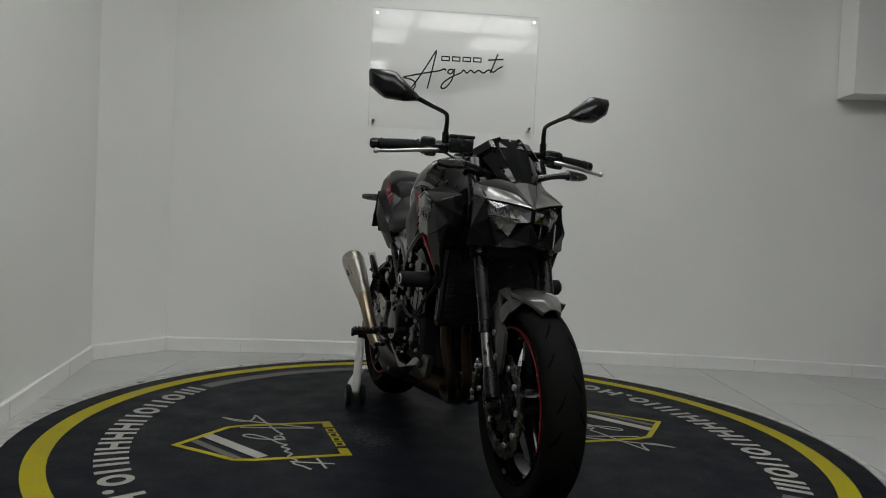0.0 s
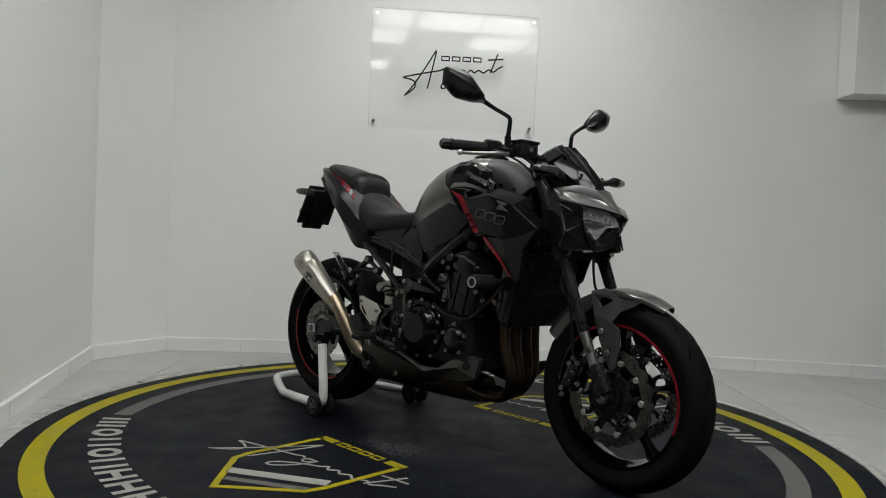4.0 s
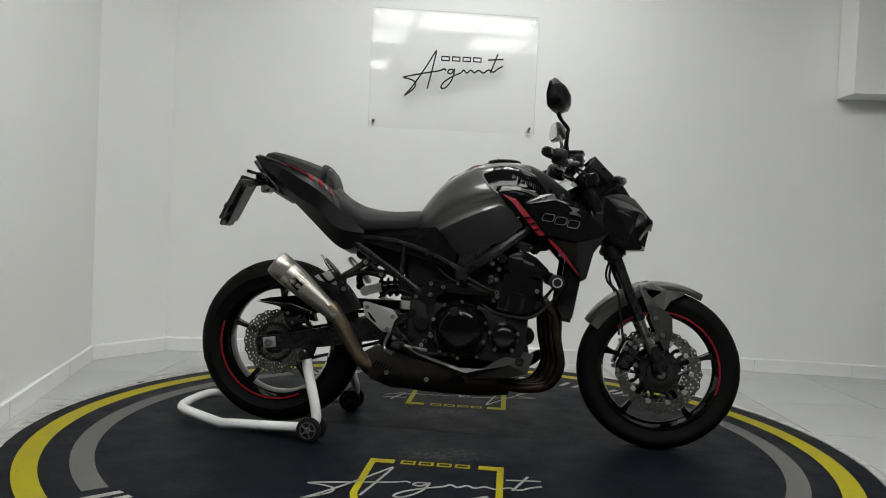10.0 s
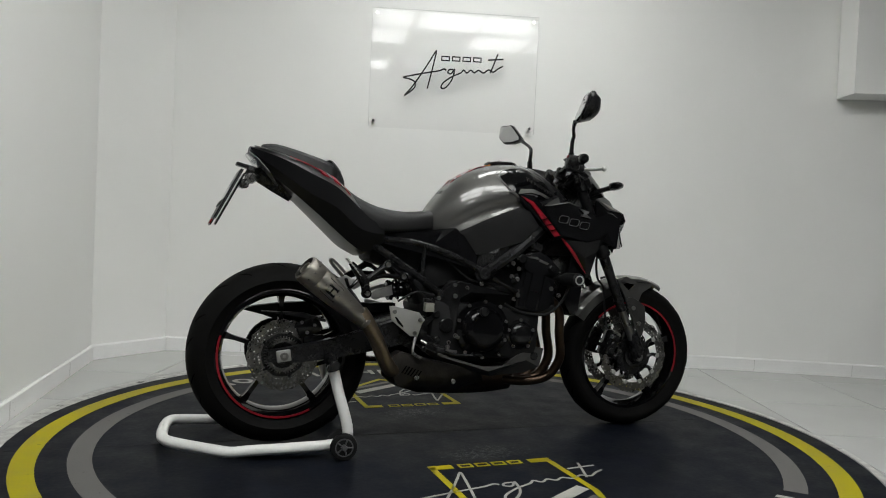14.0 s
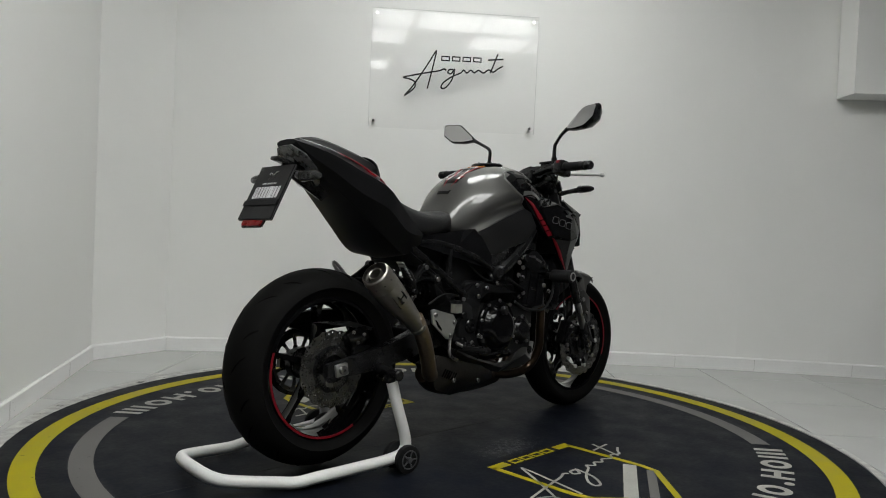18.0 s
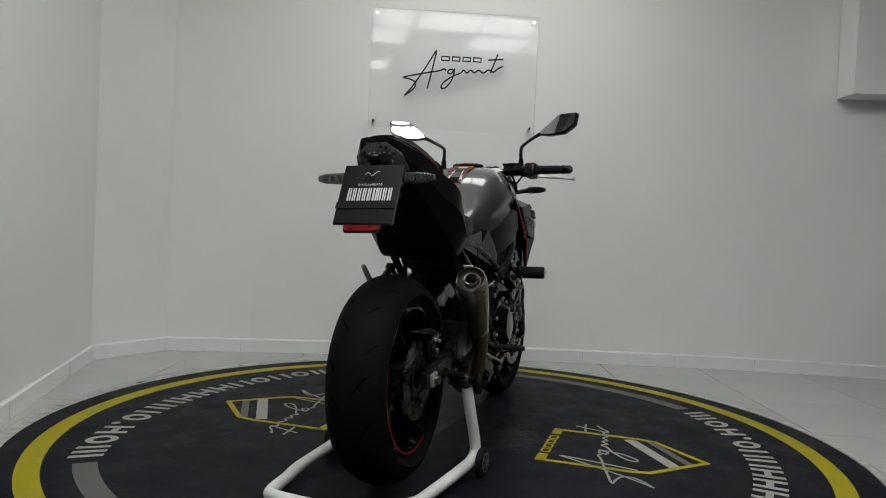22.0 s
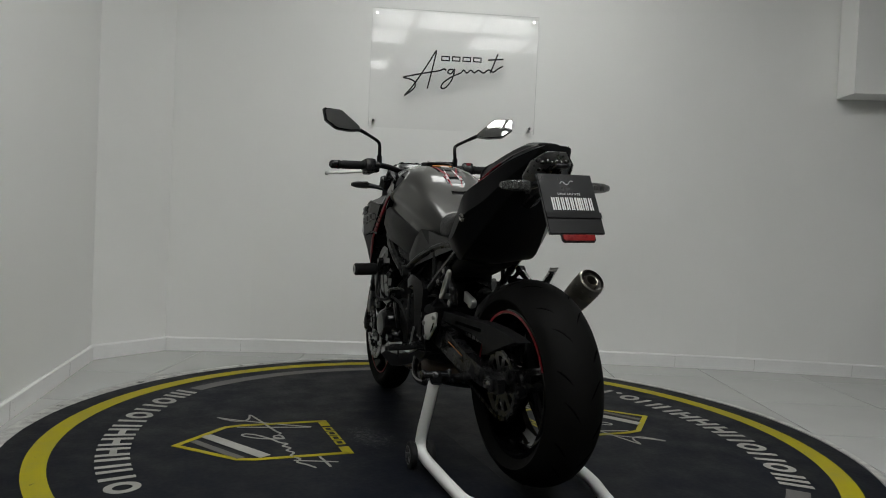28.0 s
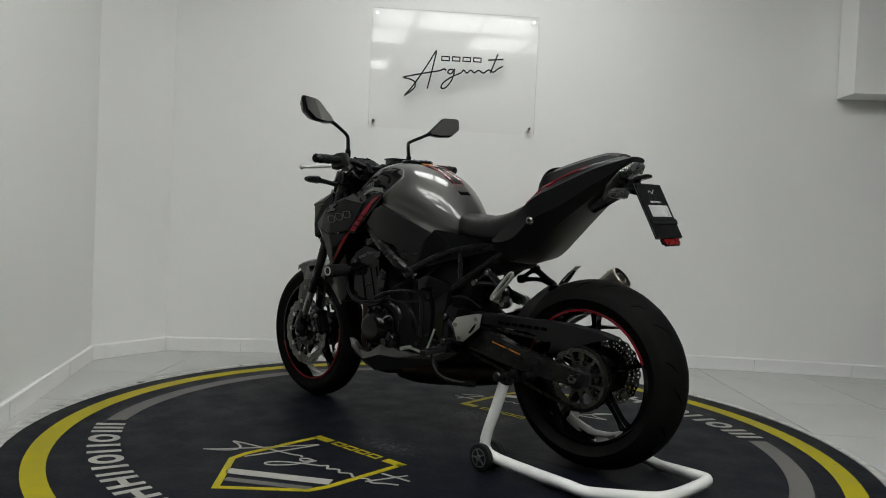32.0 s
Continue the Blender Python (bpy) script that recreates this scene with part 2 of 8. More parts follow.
def plate(bm, pts, thick, bev=0.0, axis=(0, 1, 0), inner=()):
    """A faceted panel: an outline of (x, y, z) points, thickened along axis; inner points crease it."""
    d = Vector(axis) * thick
    top = [bm.verts.new(p) for p in pts]
    bot = [bm.verts.new(Vector(p) + d) for p in pts]
    n = len(pts)
    faces = []
    if inner:
        it = [bm.verts.new(p) for p in inner]
        ib = [bm.verts.new(Vector(p) + d) for p in inner]
        for ring, cen in ((top, it), (bot, ib)):
            near = [min(range(len(cen)), key=lambda k: (cen[k].co - (ring[i].co + ring[(i + 1) % n].co) / 2).length) for i in range(n)]
            for i in range(n):
                faces.append(bm.faces.new((ring[i], ring[(i + 1) % n], cen[near[i]])))
                if near[i] != near[i - 1]:
                    faces.append(bm.faces.new((ring[i], cen[near[i]], cen[near[i - 1]])))
    else:
        f1 = bm.faces.new(top)
        f2 = bm.faces.new(bot[::-1])
        faces = [f1, f2]
    for i in range(n):
        j = (i + 1) % n
        bm.faces.new((top[i], bot[i], bot[j], top[j]))
    if bev and not inner:
        es = [e for e in bm.edges if e.verts[0] in top and e.verts[1] in top]
        bmesh.ops.bevel(bm, geom=es, offset=bev, segments=2, affect="EDGES", profile=0.5)
    if not inner:
        bmesh.ops.triangulate(bm, faces=[f for f in bm.faces if len(f.verts) > 4])
    return bm


def flip(bm):
    """The same thing on the other side."""
    bmesh.ops.scale(bm, vec=(1, -1, 1), verts=bm.verts)
    bmesh.ops.reverse_faces(bm, faces=bm.faces)
    return bm


def B():
    return bmesh.new()


# ---- the room ----
def prism_wall(name, pts, z0, z1, material, label, thick=0.12):
    """A vertical wall along a line of (x, y) corners, thickened away from the room."""
    bm = B()
    P = [Vector((x, y, 0)) for x, y in pts]
    outs = []
    for i, p in enumerate(P):
        ns = []
        for a, b in ((i - 1, i), (i, i + 1)):
            if 0 <= a and b < len(P):
                d = (P[b] - P[a]).normalized()
                ns.append(Vector((-d.y, d.x, 0)))
        nn = sum(ns, Vector()).normalized()
        outs.append(p + nn * thick / max(0.5, nn.dot(ns[0])))
    for i in range(len(P) - 1):
        a, b, c, d = P[i], P[i + 1], outs[i + 1], outs[i]
        lo = [bm.verts.new((q.x, q.y, z0)) for q in (a, b, c, d)]
        hi = [bm.verts.new((q.x, q.y, z1)) for q in (a, b, c, d)]
        bm.faces.new(lo[::-1])
        bm.faces.new(hi)
        for k in range(4):
            bm.faces.new((lo[k], lo[(k + 1) % 4], hi[(k + 1) % 4], hi[k]))
    bmesh.ops.remove_doubles(bm, verts=bm.verts, dist=0.0005)
    return tagged(part(name, bm, material, smooth=True, sharp=20), label, "wall", kind="structure")


# wall line, seen from above, with the room on its right hand side going from left to right
NICHE_LEFT = [(-1.546, -0.60), (-1.940, 1.125)]
NICHE_CHAMFER = [(-1.940, 1.125), (-1.690, 1.535)]
NICHE_BACK = [(-1.690, 1.535), (-1.20, 1.612), (-0.657, 1.675), (-0.10, 1.722), (0.40, 1.748), (0.886, 1.762), (1.35, 1.766), (1.824, 1.755), (2.38, 1.712), (2.95, 1.640)]
# unseen walls added to close the room, near-black to hold back bounced light
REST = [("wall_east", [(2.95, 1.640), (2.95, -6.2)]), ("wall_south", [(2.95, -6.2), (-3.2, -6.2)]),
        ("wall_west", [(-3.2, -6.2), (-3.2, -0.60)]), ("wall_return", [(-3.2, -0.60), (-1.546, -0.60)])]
FLOOR_Z = -0.006
prism_wall("wall_niche_left", NICHE_LEFT, FLOOR_Z, CEIL, "wall", "white painted side wall of the showroom niche")
prism_wall("wall_niche_corner", NICHE_CHAMFER, FLOOR_Z, CEIL, "wall", "narrow white painted wall cutting the corner")
prism_wall("wall_niche_back", NICHE_BACK, FLOOR_Z, CEIL, "wall", "white painted back wall behind the turntable")
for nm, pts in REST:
    prism_wall(nm, pts, FLOOR_Z, CEIL, "dark_wall", "unseen near-black wall added to hold back bounced light")


def skirting(pts):
    bm = B()
    prof = [(0.0, 0.0), (0.014, 0.0), (0.014, 0.073), (0.008, 0.081), (0.0, 0.081)]
    P = [Vector((x, y, 0)) for x, y in pts]
    rows = []
    for i, p in enumerate(P):
        ns = []
        for a, b in ((i - 1, i), (i, i + 1)):
            if 0 <= a and b < len(P):
                d = (P[b] - P[a]).normalized()
                ns.append(Vector((d.y, -d.x, 0)))
        nn = sum(ns, Vector()).normalized()
        k = 1 / max(0.5, nn.dot(ns[0]))
        rows.append([bm.verts.new(p + nn * (o * k + 0.0005) + Vector((0, 0, FLOOR_Z + h))) for o, h in prof])
    for A, C in zip(rows, rows[1:]):
        for k in range(len(prof)):
            bm.faces.new((A[k], A[(k + 1) % 5], C[(k + 1) % 5], C[k]))
    bm.faces.new(rows[0])
    bm.faces.new(rows[-1][::-1])
    return tagged(part("baseboard", bm, "skirting", smooth=True, sharp=25), "white painted baseboard along the showroom wall", "baseboard", kind="structure")


board = skirting(NICHE_LEFT + NICHE_CHAMFER[1:] + NICHE_BACK[1:])
# butt joints of the baseboard
for (xa, ya), (xb, yb), t in ((NICHE_BACK[2], NICHE_BACK[3], 0.70), (NICHE_BACK[4], NICHE_BACK[5], 0.95), (NICHE_BACK[6], NICHE_BACK[7], 0.2), (NICHE_BACK[7], NICHE_BACK[8], 0.20), (NICHE_BACK[8], NICHE_BACK[9], 0.24), (NICHE_LEFT[0], NICHE_LEFT[1], 0.28), (NICHE_LEFT[0], NICHE_LEFT[1], 0.74), (NICHE_BACK[0], NICHE_BACK[1], 0.9)):
    dx, dy = xb - xa, yb - ya
    L = math.hypot(dx, dy)
    m_ = pose(xa + dx * t + dy / L * 0.0142, ya + dy * t - dx / L * 0.0142, FLOOR_Z + 0.037, 0, 0, math.degrees(math.atan2(dy, dx)))
    ob = part("board_joint", box(B(), (0, 0, 0), (0.0014, 0.002, 0.070)), "rim_edge", board, smooth=False)
    ob.matrix_basis = m_

# boxed-in corner above head height at the right end of the back wall
bm = B()
plate(bm, [(2.335, 1.70, 1.70), (2.335, 1.50, 1.70), (2.95, 1.44, 1.70), (2.95, 1.66, 1.70)], CEIL - 1.70, axis=(0, 0, 1))
tagged(part("wall_bulkhead", bm, "wall", smooth=False), "white painted boxed-in bulkhead hung on the back wall", "bulkhead", kind="structure")

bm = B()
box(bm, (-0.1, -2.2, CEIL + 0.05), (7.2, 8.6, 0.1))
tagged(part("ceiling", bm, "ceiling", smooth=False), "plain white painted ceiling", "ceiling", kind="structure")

bm = B()
box(bm, (-0.1, -2.2, FLOOR_Z - 0.054), (7.2, 8.6, 0.1))
floor_ob = tagged(part("floor", bm, "grout", smooth=False), "pale floor of large glossy white tiles", "floor", kind="structure")


def light_panel(x, y, w, d):
    p = empty("ceiling_light", "bright square flush light panel in the ceiling, two of them added", "ceiling light", "light panels in the ceiling")
    p.matrix_basis = pose(x, y, CEIL)
    bm = B()
    box(bm, (0, 0, -0.012), (w - 0.02, d - 0.02, 0.008))
    part("diffuser", bm, "lamp", p, smooth=False)
    bm = B()
    for sx, sy, lx, ly in ((0, d / 2, w, 0.012), (0, -d / 2, w, 0.012), (w / 2, 0, 0.012, d), (-w / 2, 0, 0.012, d)):
        box(bm, (sx, sy, -0.009), (lx + 0.012, ly, 0.018))
    part("frame", bm, "stand", p, "white metal frame", smooth=False)
    return p


# the last two, at y = 0.62, are unseen panels added to brighten the back wall
for x, y in ((-1.0, -1.64), (-0.295, -1.64), (0.415, -1.63), (1.10, -1.62), (1.80, -1.62), (-1.0, -2.38), (-0.295, -2.38), (1.10, -2.36), (1.80, -2.36), (-0.40, -3.88), (-0.10, 0.62), (0.60, 0.62)):
    light_panel(x, y, 0.65, 0.64)


# ---- turntable ----
def floor_paint_material():
    """Dark slate floor paint with scuffed pale patches and fine scratches."""
    m = mat("slate_floor_paint", (0.0044, 0.0056, 0.0092), 0.5, spec=0.08, vary=0.5, scale=7, fine=60, bump=0.2)
    nt = m.node_tree
    bs = nt.nodes["Principled BSDF"]
    tc = nt.nodes.new("ShaderNodeTexCoord")
    old = bs.inputs["Base Color"].links[0].from_socket
    total = None
    for cx, cy, sx, sy in ((0.02, -0.335, 3.2, 7.5), (0.0, 0.33, 3.4, 8.0), (0.10, -0.24, 2.2, 4.6), (-0.05, 0.22, 2.2, 4.6), (0.34, -0.55, 6.0, 8.0), (-0.45, 0.2, 5.0, 8.0)):
        mp = nt.nodes.new("ShaderNodeMapping")
        mp.inputs["Location"].default_value = (-cx * sx, -cy * sy, 0)
        mp.inputs["Scale"].default_value = (sx, sy, 0)
        nt.links.new(tc.outputs["Object"], mp.inputs[0])
        g = nt.nodes.new("ShaderNodeTexGradient")
        g.gradient_type = "SPHERICAL"
        nt.links.new(mp.outputs[0], g.inputs[0])
        if total is None:
            total = g.outputs["Fac"]
        else:
            a = nt.nodes.new("ShaderNodeMath")
            nt.links.new(total, a.inputs[0])
            nt.links.new(g.outputs["Fac"], a.inputs[1])
            total = a.outputs[0]
    nz = nt.nodes.new("ShaderNodeTexNoise")
    nz.inputs["Scale"].default_value, nz.inputs["Detail"].default_value, nz.inputs["Roughness"].default_value = 46, 10, 0.9
    nt.links.new(tc.outputs["Object"], nz.inputs["Vector"])
    mu = nt.nodes.new("ShaderNodeMath")
    mu.operation = "MULTIPLY_ADD"
    nt.links.new(total, mu.inputs[0])
    mu.inputs[1].default_value = 0.13
    nt.links.new(nz.outputs["Fac"], mu.inputs[2])
    th = nt.nodes.new("ShaderNodeMapRange")
    th.inputs["From Min"].default_value, th.inputs["From Max"].default_value = 0.66, 0.86
    th.inputs["To Max"].default_value = 0.5
    nt.links.new(mu.outputs[0], th.inputs[0])
    # stray chips all over
    chip = nt.nodes.new("ShaderNodeTexNoise")
    chip.inputs["Scale"].default_value, chip.inputs["Detail"].default_value = 38, 6
    chip.inputs["Roughness"].default_value = 0.7
    nt.links.new(tc.outputs["Object"], chip.inputs["Vector"])
    ct = nt.nodes.new("ShaderNodeMapRange")
    ct.inputs["From Min"].default_value, ct.inputs["From Max"].default_value = 0.70, 0.75
    ct.inputs["To Max"].default_value = 0.40
    nt.links.new(chip.outputs["Fac"], ct.inputs[0])
    ad = nt.nodes.new("ShaderNodeMath")
    ad.use_clamp = True
    nt.links.new(th.outputs[0], ad.inputs[0])
    nt.links.new(ct.outputs[0], ad.inputs[1])
    mx = nt.nodes.new("ShaderNodeMixRGB")
    nt.links.new(ad.outputs[0], mx.inputs[0])
    nt.links.new(old, mx.inputs[1])
    mx.inputs[2].default_value = (0.30, 0.30, 0.30, 1)
    nt.links.new(mx.outputs[0], bs.inputs["Base Color"])
    return m


M["slate"] = floor_paint_material()


def chipped(name, dark, size, level):
    """Small chips through a floor paint to the dark ground below."""
    nt = M[name].node_tree
    bs = nt.nodes["Principled BSDF"]
    old = bs.inputs["Base Color"].links[0].from_socket
    tc = nt.nodes.new("ShaderNodeTexCoord")
    nz = nt.nodes.new("ShaderNodeTexNoise")
    nz.inputs["Scale"].default_value, nz.inputs["Detail"].default_value, nz.inputs["Roughness"].default_value = size, 7, 0.68
    nt.links.new(tc.outputs["Object"], nz.inputs["Vector"])
    th = nt.nodes.new("ShaderNodeMapRange")
    th.inputs["From Min"].default_value, th.inputs["From Max"].default_value = level, level + 0.05
    th.inputs["To Max"].default_value = 0.8
    nt.links.new(nz.outputs["Fac"], th.inputs[0])
    mx = nt.nodes.new("ShaderNodeMixRGB")
    nt.links.new(th.outputs[0], mx.inputs[0])
    nt.links.new(old, mx.inputs[1])
    mx.inputs[2].default_value = (*dark, 1)
    nt.links.new(mx.outputs[0], bs.inputs["Base Color"])


chipped("yellow", (0.03, 0.03, 0.02), 30, 0.645)
chipped("greypaint", (0.02, 0.022, 0.026), 30, 0.635)
chipped("whitepaint", (0.03, 0.032, 0.036), 30, 0.66)
chipped("rim_edge", (0.05, 0.05, 0.048), 12, 0.60)
OX, OY = -0.004, -0.001      # the painted rings sit a hair off the axis
OVAL = 0.0103                # and are a little oval
turntable = empty("turntable", "dark slate round motorcycle turntable with painted yellow and grey rings", "turntable")
bm = B()
lathe(bm, [(0, -0.0055), (1.547, -0.0055), (1.550, -0.003), (1.547, 0.0), (0, 0.0)], pose(0, 0, 0), 160)
part("deck", bm, "slate", turntable, "dark slate painted deck", smooth=False)


def ring_arc(r0, r1, a0, a1, z=0.0012, n=90):
    """A flat painted arc with a little thickness."""
    bm = B()
    k = n if abs(a1 - a0) > 359 else n + 1
    q = []
    for i in range(k):
        a = radians(a0 + (a1 - a0) * i / n)
        c, s = math.cos(a), math.sin(a)
        q.append([bm.verts.new((OX + r * (1 + OVAL) * c, OY + r * (1 - OVAL) * s, h)) for r, h in ((r0, 0.0002), (r1, 0.0002), (r1, z), (r0, z))])
    for i in range(n):
        A, C = q[i], q[(i + 1) % k]
        for e in range(4):
            bm.faces.new((A[e], A[(e + 1) % 4], C[(e + 1) % 4], C[e]))
    if k > n:
        bm.faces.new(q[0])
        bm.faces.new(q[-1][::-1])
    return bm


part("yellow_ring", ring_arc(1.386, 1.457, 0, 360, n=160), "yellow", turntable, "worn yellow painted ring", smooth=False)
TEXT_A, TEXT_B = 45.8, 131.2
for a in (0, 180):
    part("grey_arc", ring_arc(1.226, 1.298, a + TEXT_B - 177.8, a + TEXT_A - 1.6), "greypaint", turntable, "grey painted arc", smooth=False)

# the ring marks, as plain bars, hoops and a dot
MARKS = "3o2o244422o.4o3"


def ring_mark(kind, w, h):
    """Four-cornered pieces that fill a mark's place: u along the ring, v inwards."""
    k = 0.024
    if kind in ".o":
        rx, ry, t = (w / 2, w / 2, w / 2 - 0.001) if kind == "." else (w / 2, h / 2, k)
        at = [(math.cos(2 * math.pi * i / 24), math.sin(2 * math.pi * i / 24)) for i in range(25)]
        return [[(rx + p * a[0], ry + q * a[1]) for p, q, a in ((rx, ry, e), (rx, ry, f), (rx - t, ry - t, f), (rx - t, ry - t, e))] for e, f in zip(at, at[1:])]
    bars = {"2": [(0, 0, k, h), (w - k, 0, w, h)], "3": [(0, 0, k, h), (w / 2 - k / 2, 0, w / 2 + k / 2, h), (w - k, 0, w, h)],
            "4": [(0, 0, k, h), (w - k, 0, w, h), (k, h * 0.4, w - k, h * 0.62)]}[kind]
    return [[(a, b), (c, b), (c, d), (a, d)] for a, b, c, d in bars]


MARK_H = 0.106
widths = [0.032 if g == "." else 0.122 if g == "3" else 0.098 for g in MARKS]
gap = 0.030
total = sum(widths) + gap * (len(widths) - 1)
span = TEXT_B - TEXT_A
for side in (0, 180):
    u = 0.0
    for g, w in zip(MARKS, widths):
        bm = B()
        for quad in ring_mark(g, w, MARK_H):
            cs = []
            for uu, vv in quad:
                turn = span * (u + uu) / total
                r = 1.236 + 0.080 * ((turn - span / 2) / 43) ** 2 - vv
                ang = radians(TEXT_A + side + turn)
                cs.append((OX + r * math.cos(ang), OY + r * math.sin(ang)))
            lo = [bm.verts.new((x, y, 0.0002)) for x, y in cs]
            hi = [bm.verts.new((x, y, 0.0013)) for x, y in cs]
            bm.faces.new(hi)
            bm.faces.new(lo[::-1])
            for k in range(4):
                bm.faces.new((lo[k], lo[(k + 1) % 4], hi[(k + 1) % 4], hi[k]))
        bmesh.ops.remove_doubles(bm, verts=bm.verts, dist=0.0002)
        part("ring_mark", bm, "whitepaint", turntable, "off-white painted bar mark" if u == 0 else "", smooth=False)
        u += w + gap


def strip(bm, pts, w, z0=0.0002, z1=0.0014, closed=False):
    """A flat band of width w along a line of (x, y) points."""
    P = [Vector((x, y)) for x, y in pts]
    n = len(P)
    rows = []
    for i in range(n):
        if closed:
            a, c = (P[i] - P[i - 1]).normalized(), (P[(i + 1) % n] - P[i]).normalized()
        else:
            a = (P[i] - P[max(i - 1, 0)]).normalized() if i else (P[1] - P[0]).normalized()
            c = (P[min(i + 1, n - 1)] - P[i]).normalized() if i < n - 1 else a
        t = (a + c).normalized()
        nn = Vector((-t.y, t.x)) * (w / 2) / max(0.4, t.dot(a))
        rows.append([bm.verts.new((q.x, q.y, z)) for q, z in ((P[i] - nn, z0), (P[i] + nn, z0), (P[i] + nn, z1), (P[i] - nn, z1))])
    m = n if closed else n - 1
    for i in range(m):
        A, C = rows[i], rows[(i + 1) % n]
        for k in range(4):
            bm.faces.new((A[k], A[(k + 1) % 4], C[(k + 1) % 4], C[k]))
    if not closed:
        bm.faces.new(rows[0])
        bm.faces.new(rows[-1][::-1])
    return bm


# a flowing pen flourish in metres: a tall peak with a hooked tail, a wave, a long loop and a crossed end
FLOURISH = [[(-0.298, -0.164), (-0.262, -0.122), (-0.205, -0.036), (-0.150, 0.056), (-0.122, 0.106), (-0.114, 0.116), (-0.116, 0.095), (-0.136, -0.005), (-0.160, -0.115)],
            [(-0.298, -0.164), (-0.262, -0.138), (-0.236, -0.108), (-0.238, -0.078), (-0.270, -0.062), (-0.307, -0.054), (-0.250, -0.038), (-0.155, -0.016), (-0.092, -0.002), (-0.062, 0.010), (-0.048, 0.002)],
            [(-0.005, 0.010), (-0.030, 0.008), (-0.038, -0.010), (-0.018, -0.016), (0.002, 0.010), (-0.012, -0.052), (-0.044, -0.098), (-0.066, -0.109), (-0.076, -0.098), (-0.060, -0.070), (-0.012, -0.034), (0.040, -0.008), (0.058, 0.010), (0.078, -0.006), (0.102, 0.012), (0.124, -0.002), (0.150, 0.014), (0.180, 0.000), (0.212, 0.020), (0.240, 0.008), (0.268, 0.030), (0.300, 0.048)],
            [(0.264, 0.120), (0.244, 0.062), (0.222, 0.001)], [(0.205, 0.079), (0.250, 0.085), (0.300, 0.090)]]


def shield(turn):
    """The painted shield: yellow outline with heavy corners, two slanting bars and a pale flourish."""
    m = Matrix.Rotation(radians(turn), 3, "Z")

    def tr(x, y):
        v = m @ Vector((x, y, 0))
        return (v.x + 0.022, v.y)
    hw, top, bend, tip = 0.215, -0.425, -0.80, -0.985
    out = [(-hw, top), (-hw, bend + 0.06), (-hw + 0.015, bend), (0, tip), (hw - 0.015, bend), (hw, bend + 0.06), (hw, top)]
    part("shield_outline", strip(B(), [tr(*q) for q in out], 0.022), "yellow", turntable, "yellow painted shield outline", smooth=False)
    for s in (-1, 1):
        part("shield_corner", strip(B(), [tr(s * hw * 1.05, top), tr(s * hw * 0.66, top)], 0.036), "yellow", turntable, smooth=False)
    for k, (wd, mt) in enumerate(((0.045, "whitepaint"), (0.03, "greypaint"))):
        ends = (((-0.105, -0.878), (0.190, -0.705)), ((-0.045, -0.925), (0.193, -0.785)))[k]
        part("shield_bar", strip(B(), [tr(*ends[0]), tr(*ends[1])], wd), mt, turntable, smooth=False)
    bm = B()
    for st in FLOURISH:
        strip(bm, [tr(1.17 * x - 0.005, 1.17 * y - 0.623) for x, y in spline(st, 5)], 0.0085)
    part("flourish", bm, "whitepaint", turntable, "off-white painted pen flourish", smooth=False)
    for k in range(4):
        x, h = -0.116 + 0.061 * k, 0.014
        part("shield_mark", strip(B(), [tr(x, top - h), tr(x + 0.042, top - h), tr(x + 0.042, top + h), tr(x, top + h)], 0.008, closed=True), "yellow", turntable, smooth=False)


shield(0)
shield(180)
# one joint between the boards of the deck
part("deck_joint", strip(B(), [(-1.53, 0.05), (1.54, -0.06)], 0.003, 0.0001, 0.0006), "joint", turntable, smooth=False)

# the pale worn edge of the floor round the turntable
bm = B()
pr = [(1.545, -0.002), (1.546, 0.0068), (1.590, 0.0060), (1.603, -0.002)]
lathe(bm, pr, pose(0, 0, FLOOR_Z), 240, closed=True)
for v in bm.verts:
    r = math.hypot(v.co.x, v.co.y)
    k = 1 + 0.002 * noise.noise(v.co * 3.0) + 0.0015 * noise.noise(v.co * 16.0)
    if r > 1.57:
        v.co.x, v.co.y = v.co.x * k - 0.008, v.co.y * k + 0.015
    else:
        v.co.x, v.co.y = v.co.x * k + 0.009, v.co.y * k + 0.006
tagged(part("trim", bm, "rim_edge", smooth=False), "worn chipped cement edge round the turntable", "floor edge", kind="structure")

# ---- motorcycle ----
bike = empty("motorcycle", "graphite and black naked motorcycle with red decals", "motorcycle")
FAX, FAZ, RAZ = 1.455, 0.300, 0.329
HEAD = Vector((1.165, 0, 1.0))
AXIS = Vector((0.395, 0, -0.919)).normalized()
STEER_M = Matrix.Translation(HEAD) @ Matrix.Rotation(radians(STEER), 4, Vector((-AXIS.x, 0, -AXIS.z))) @ Matrix.Translation(-HEAD)
BAR_TURN = Matrix.Translation(HEAD) @ Matrix.Rotation(radians(STEER + 3.0), 4, Vector((-AXIS.x, 0, -AXIS.z))) @ Matrix.Translation(-HEAD)


def fpart(name, bm, material, parent=None, label="", **k):
    """A part that turns with the handlebar."""
    bm.transform(STEER_M)
    return part(name, bm, material, parent or bike, label, **k)


def wheel_axis(x, z, y=0.0):
    return pose(x, y, z, 90, 0, 0)


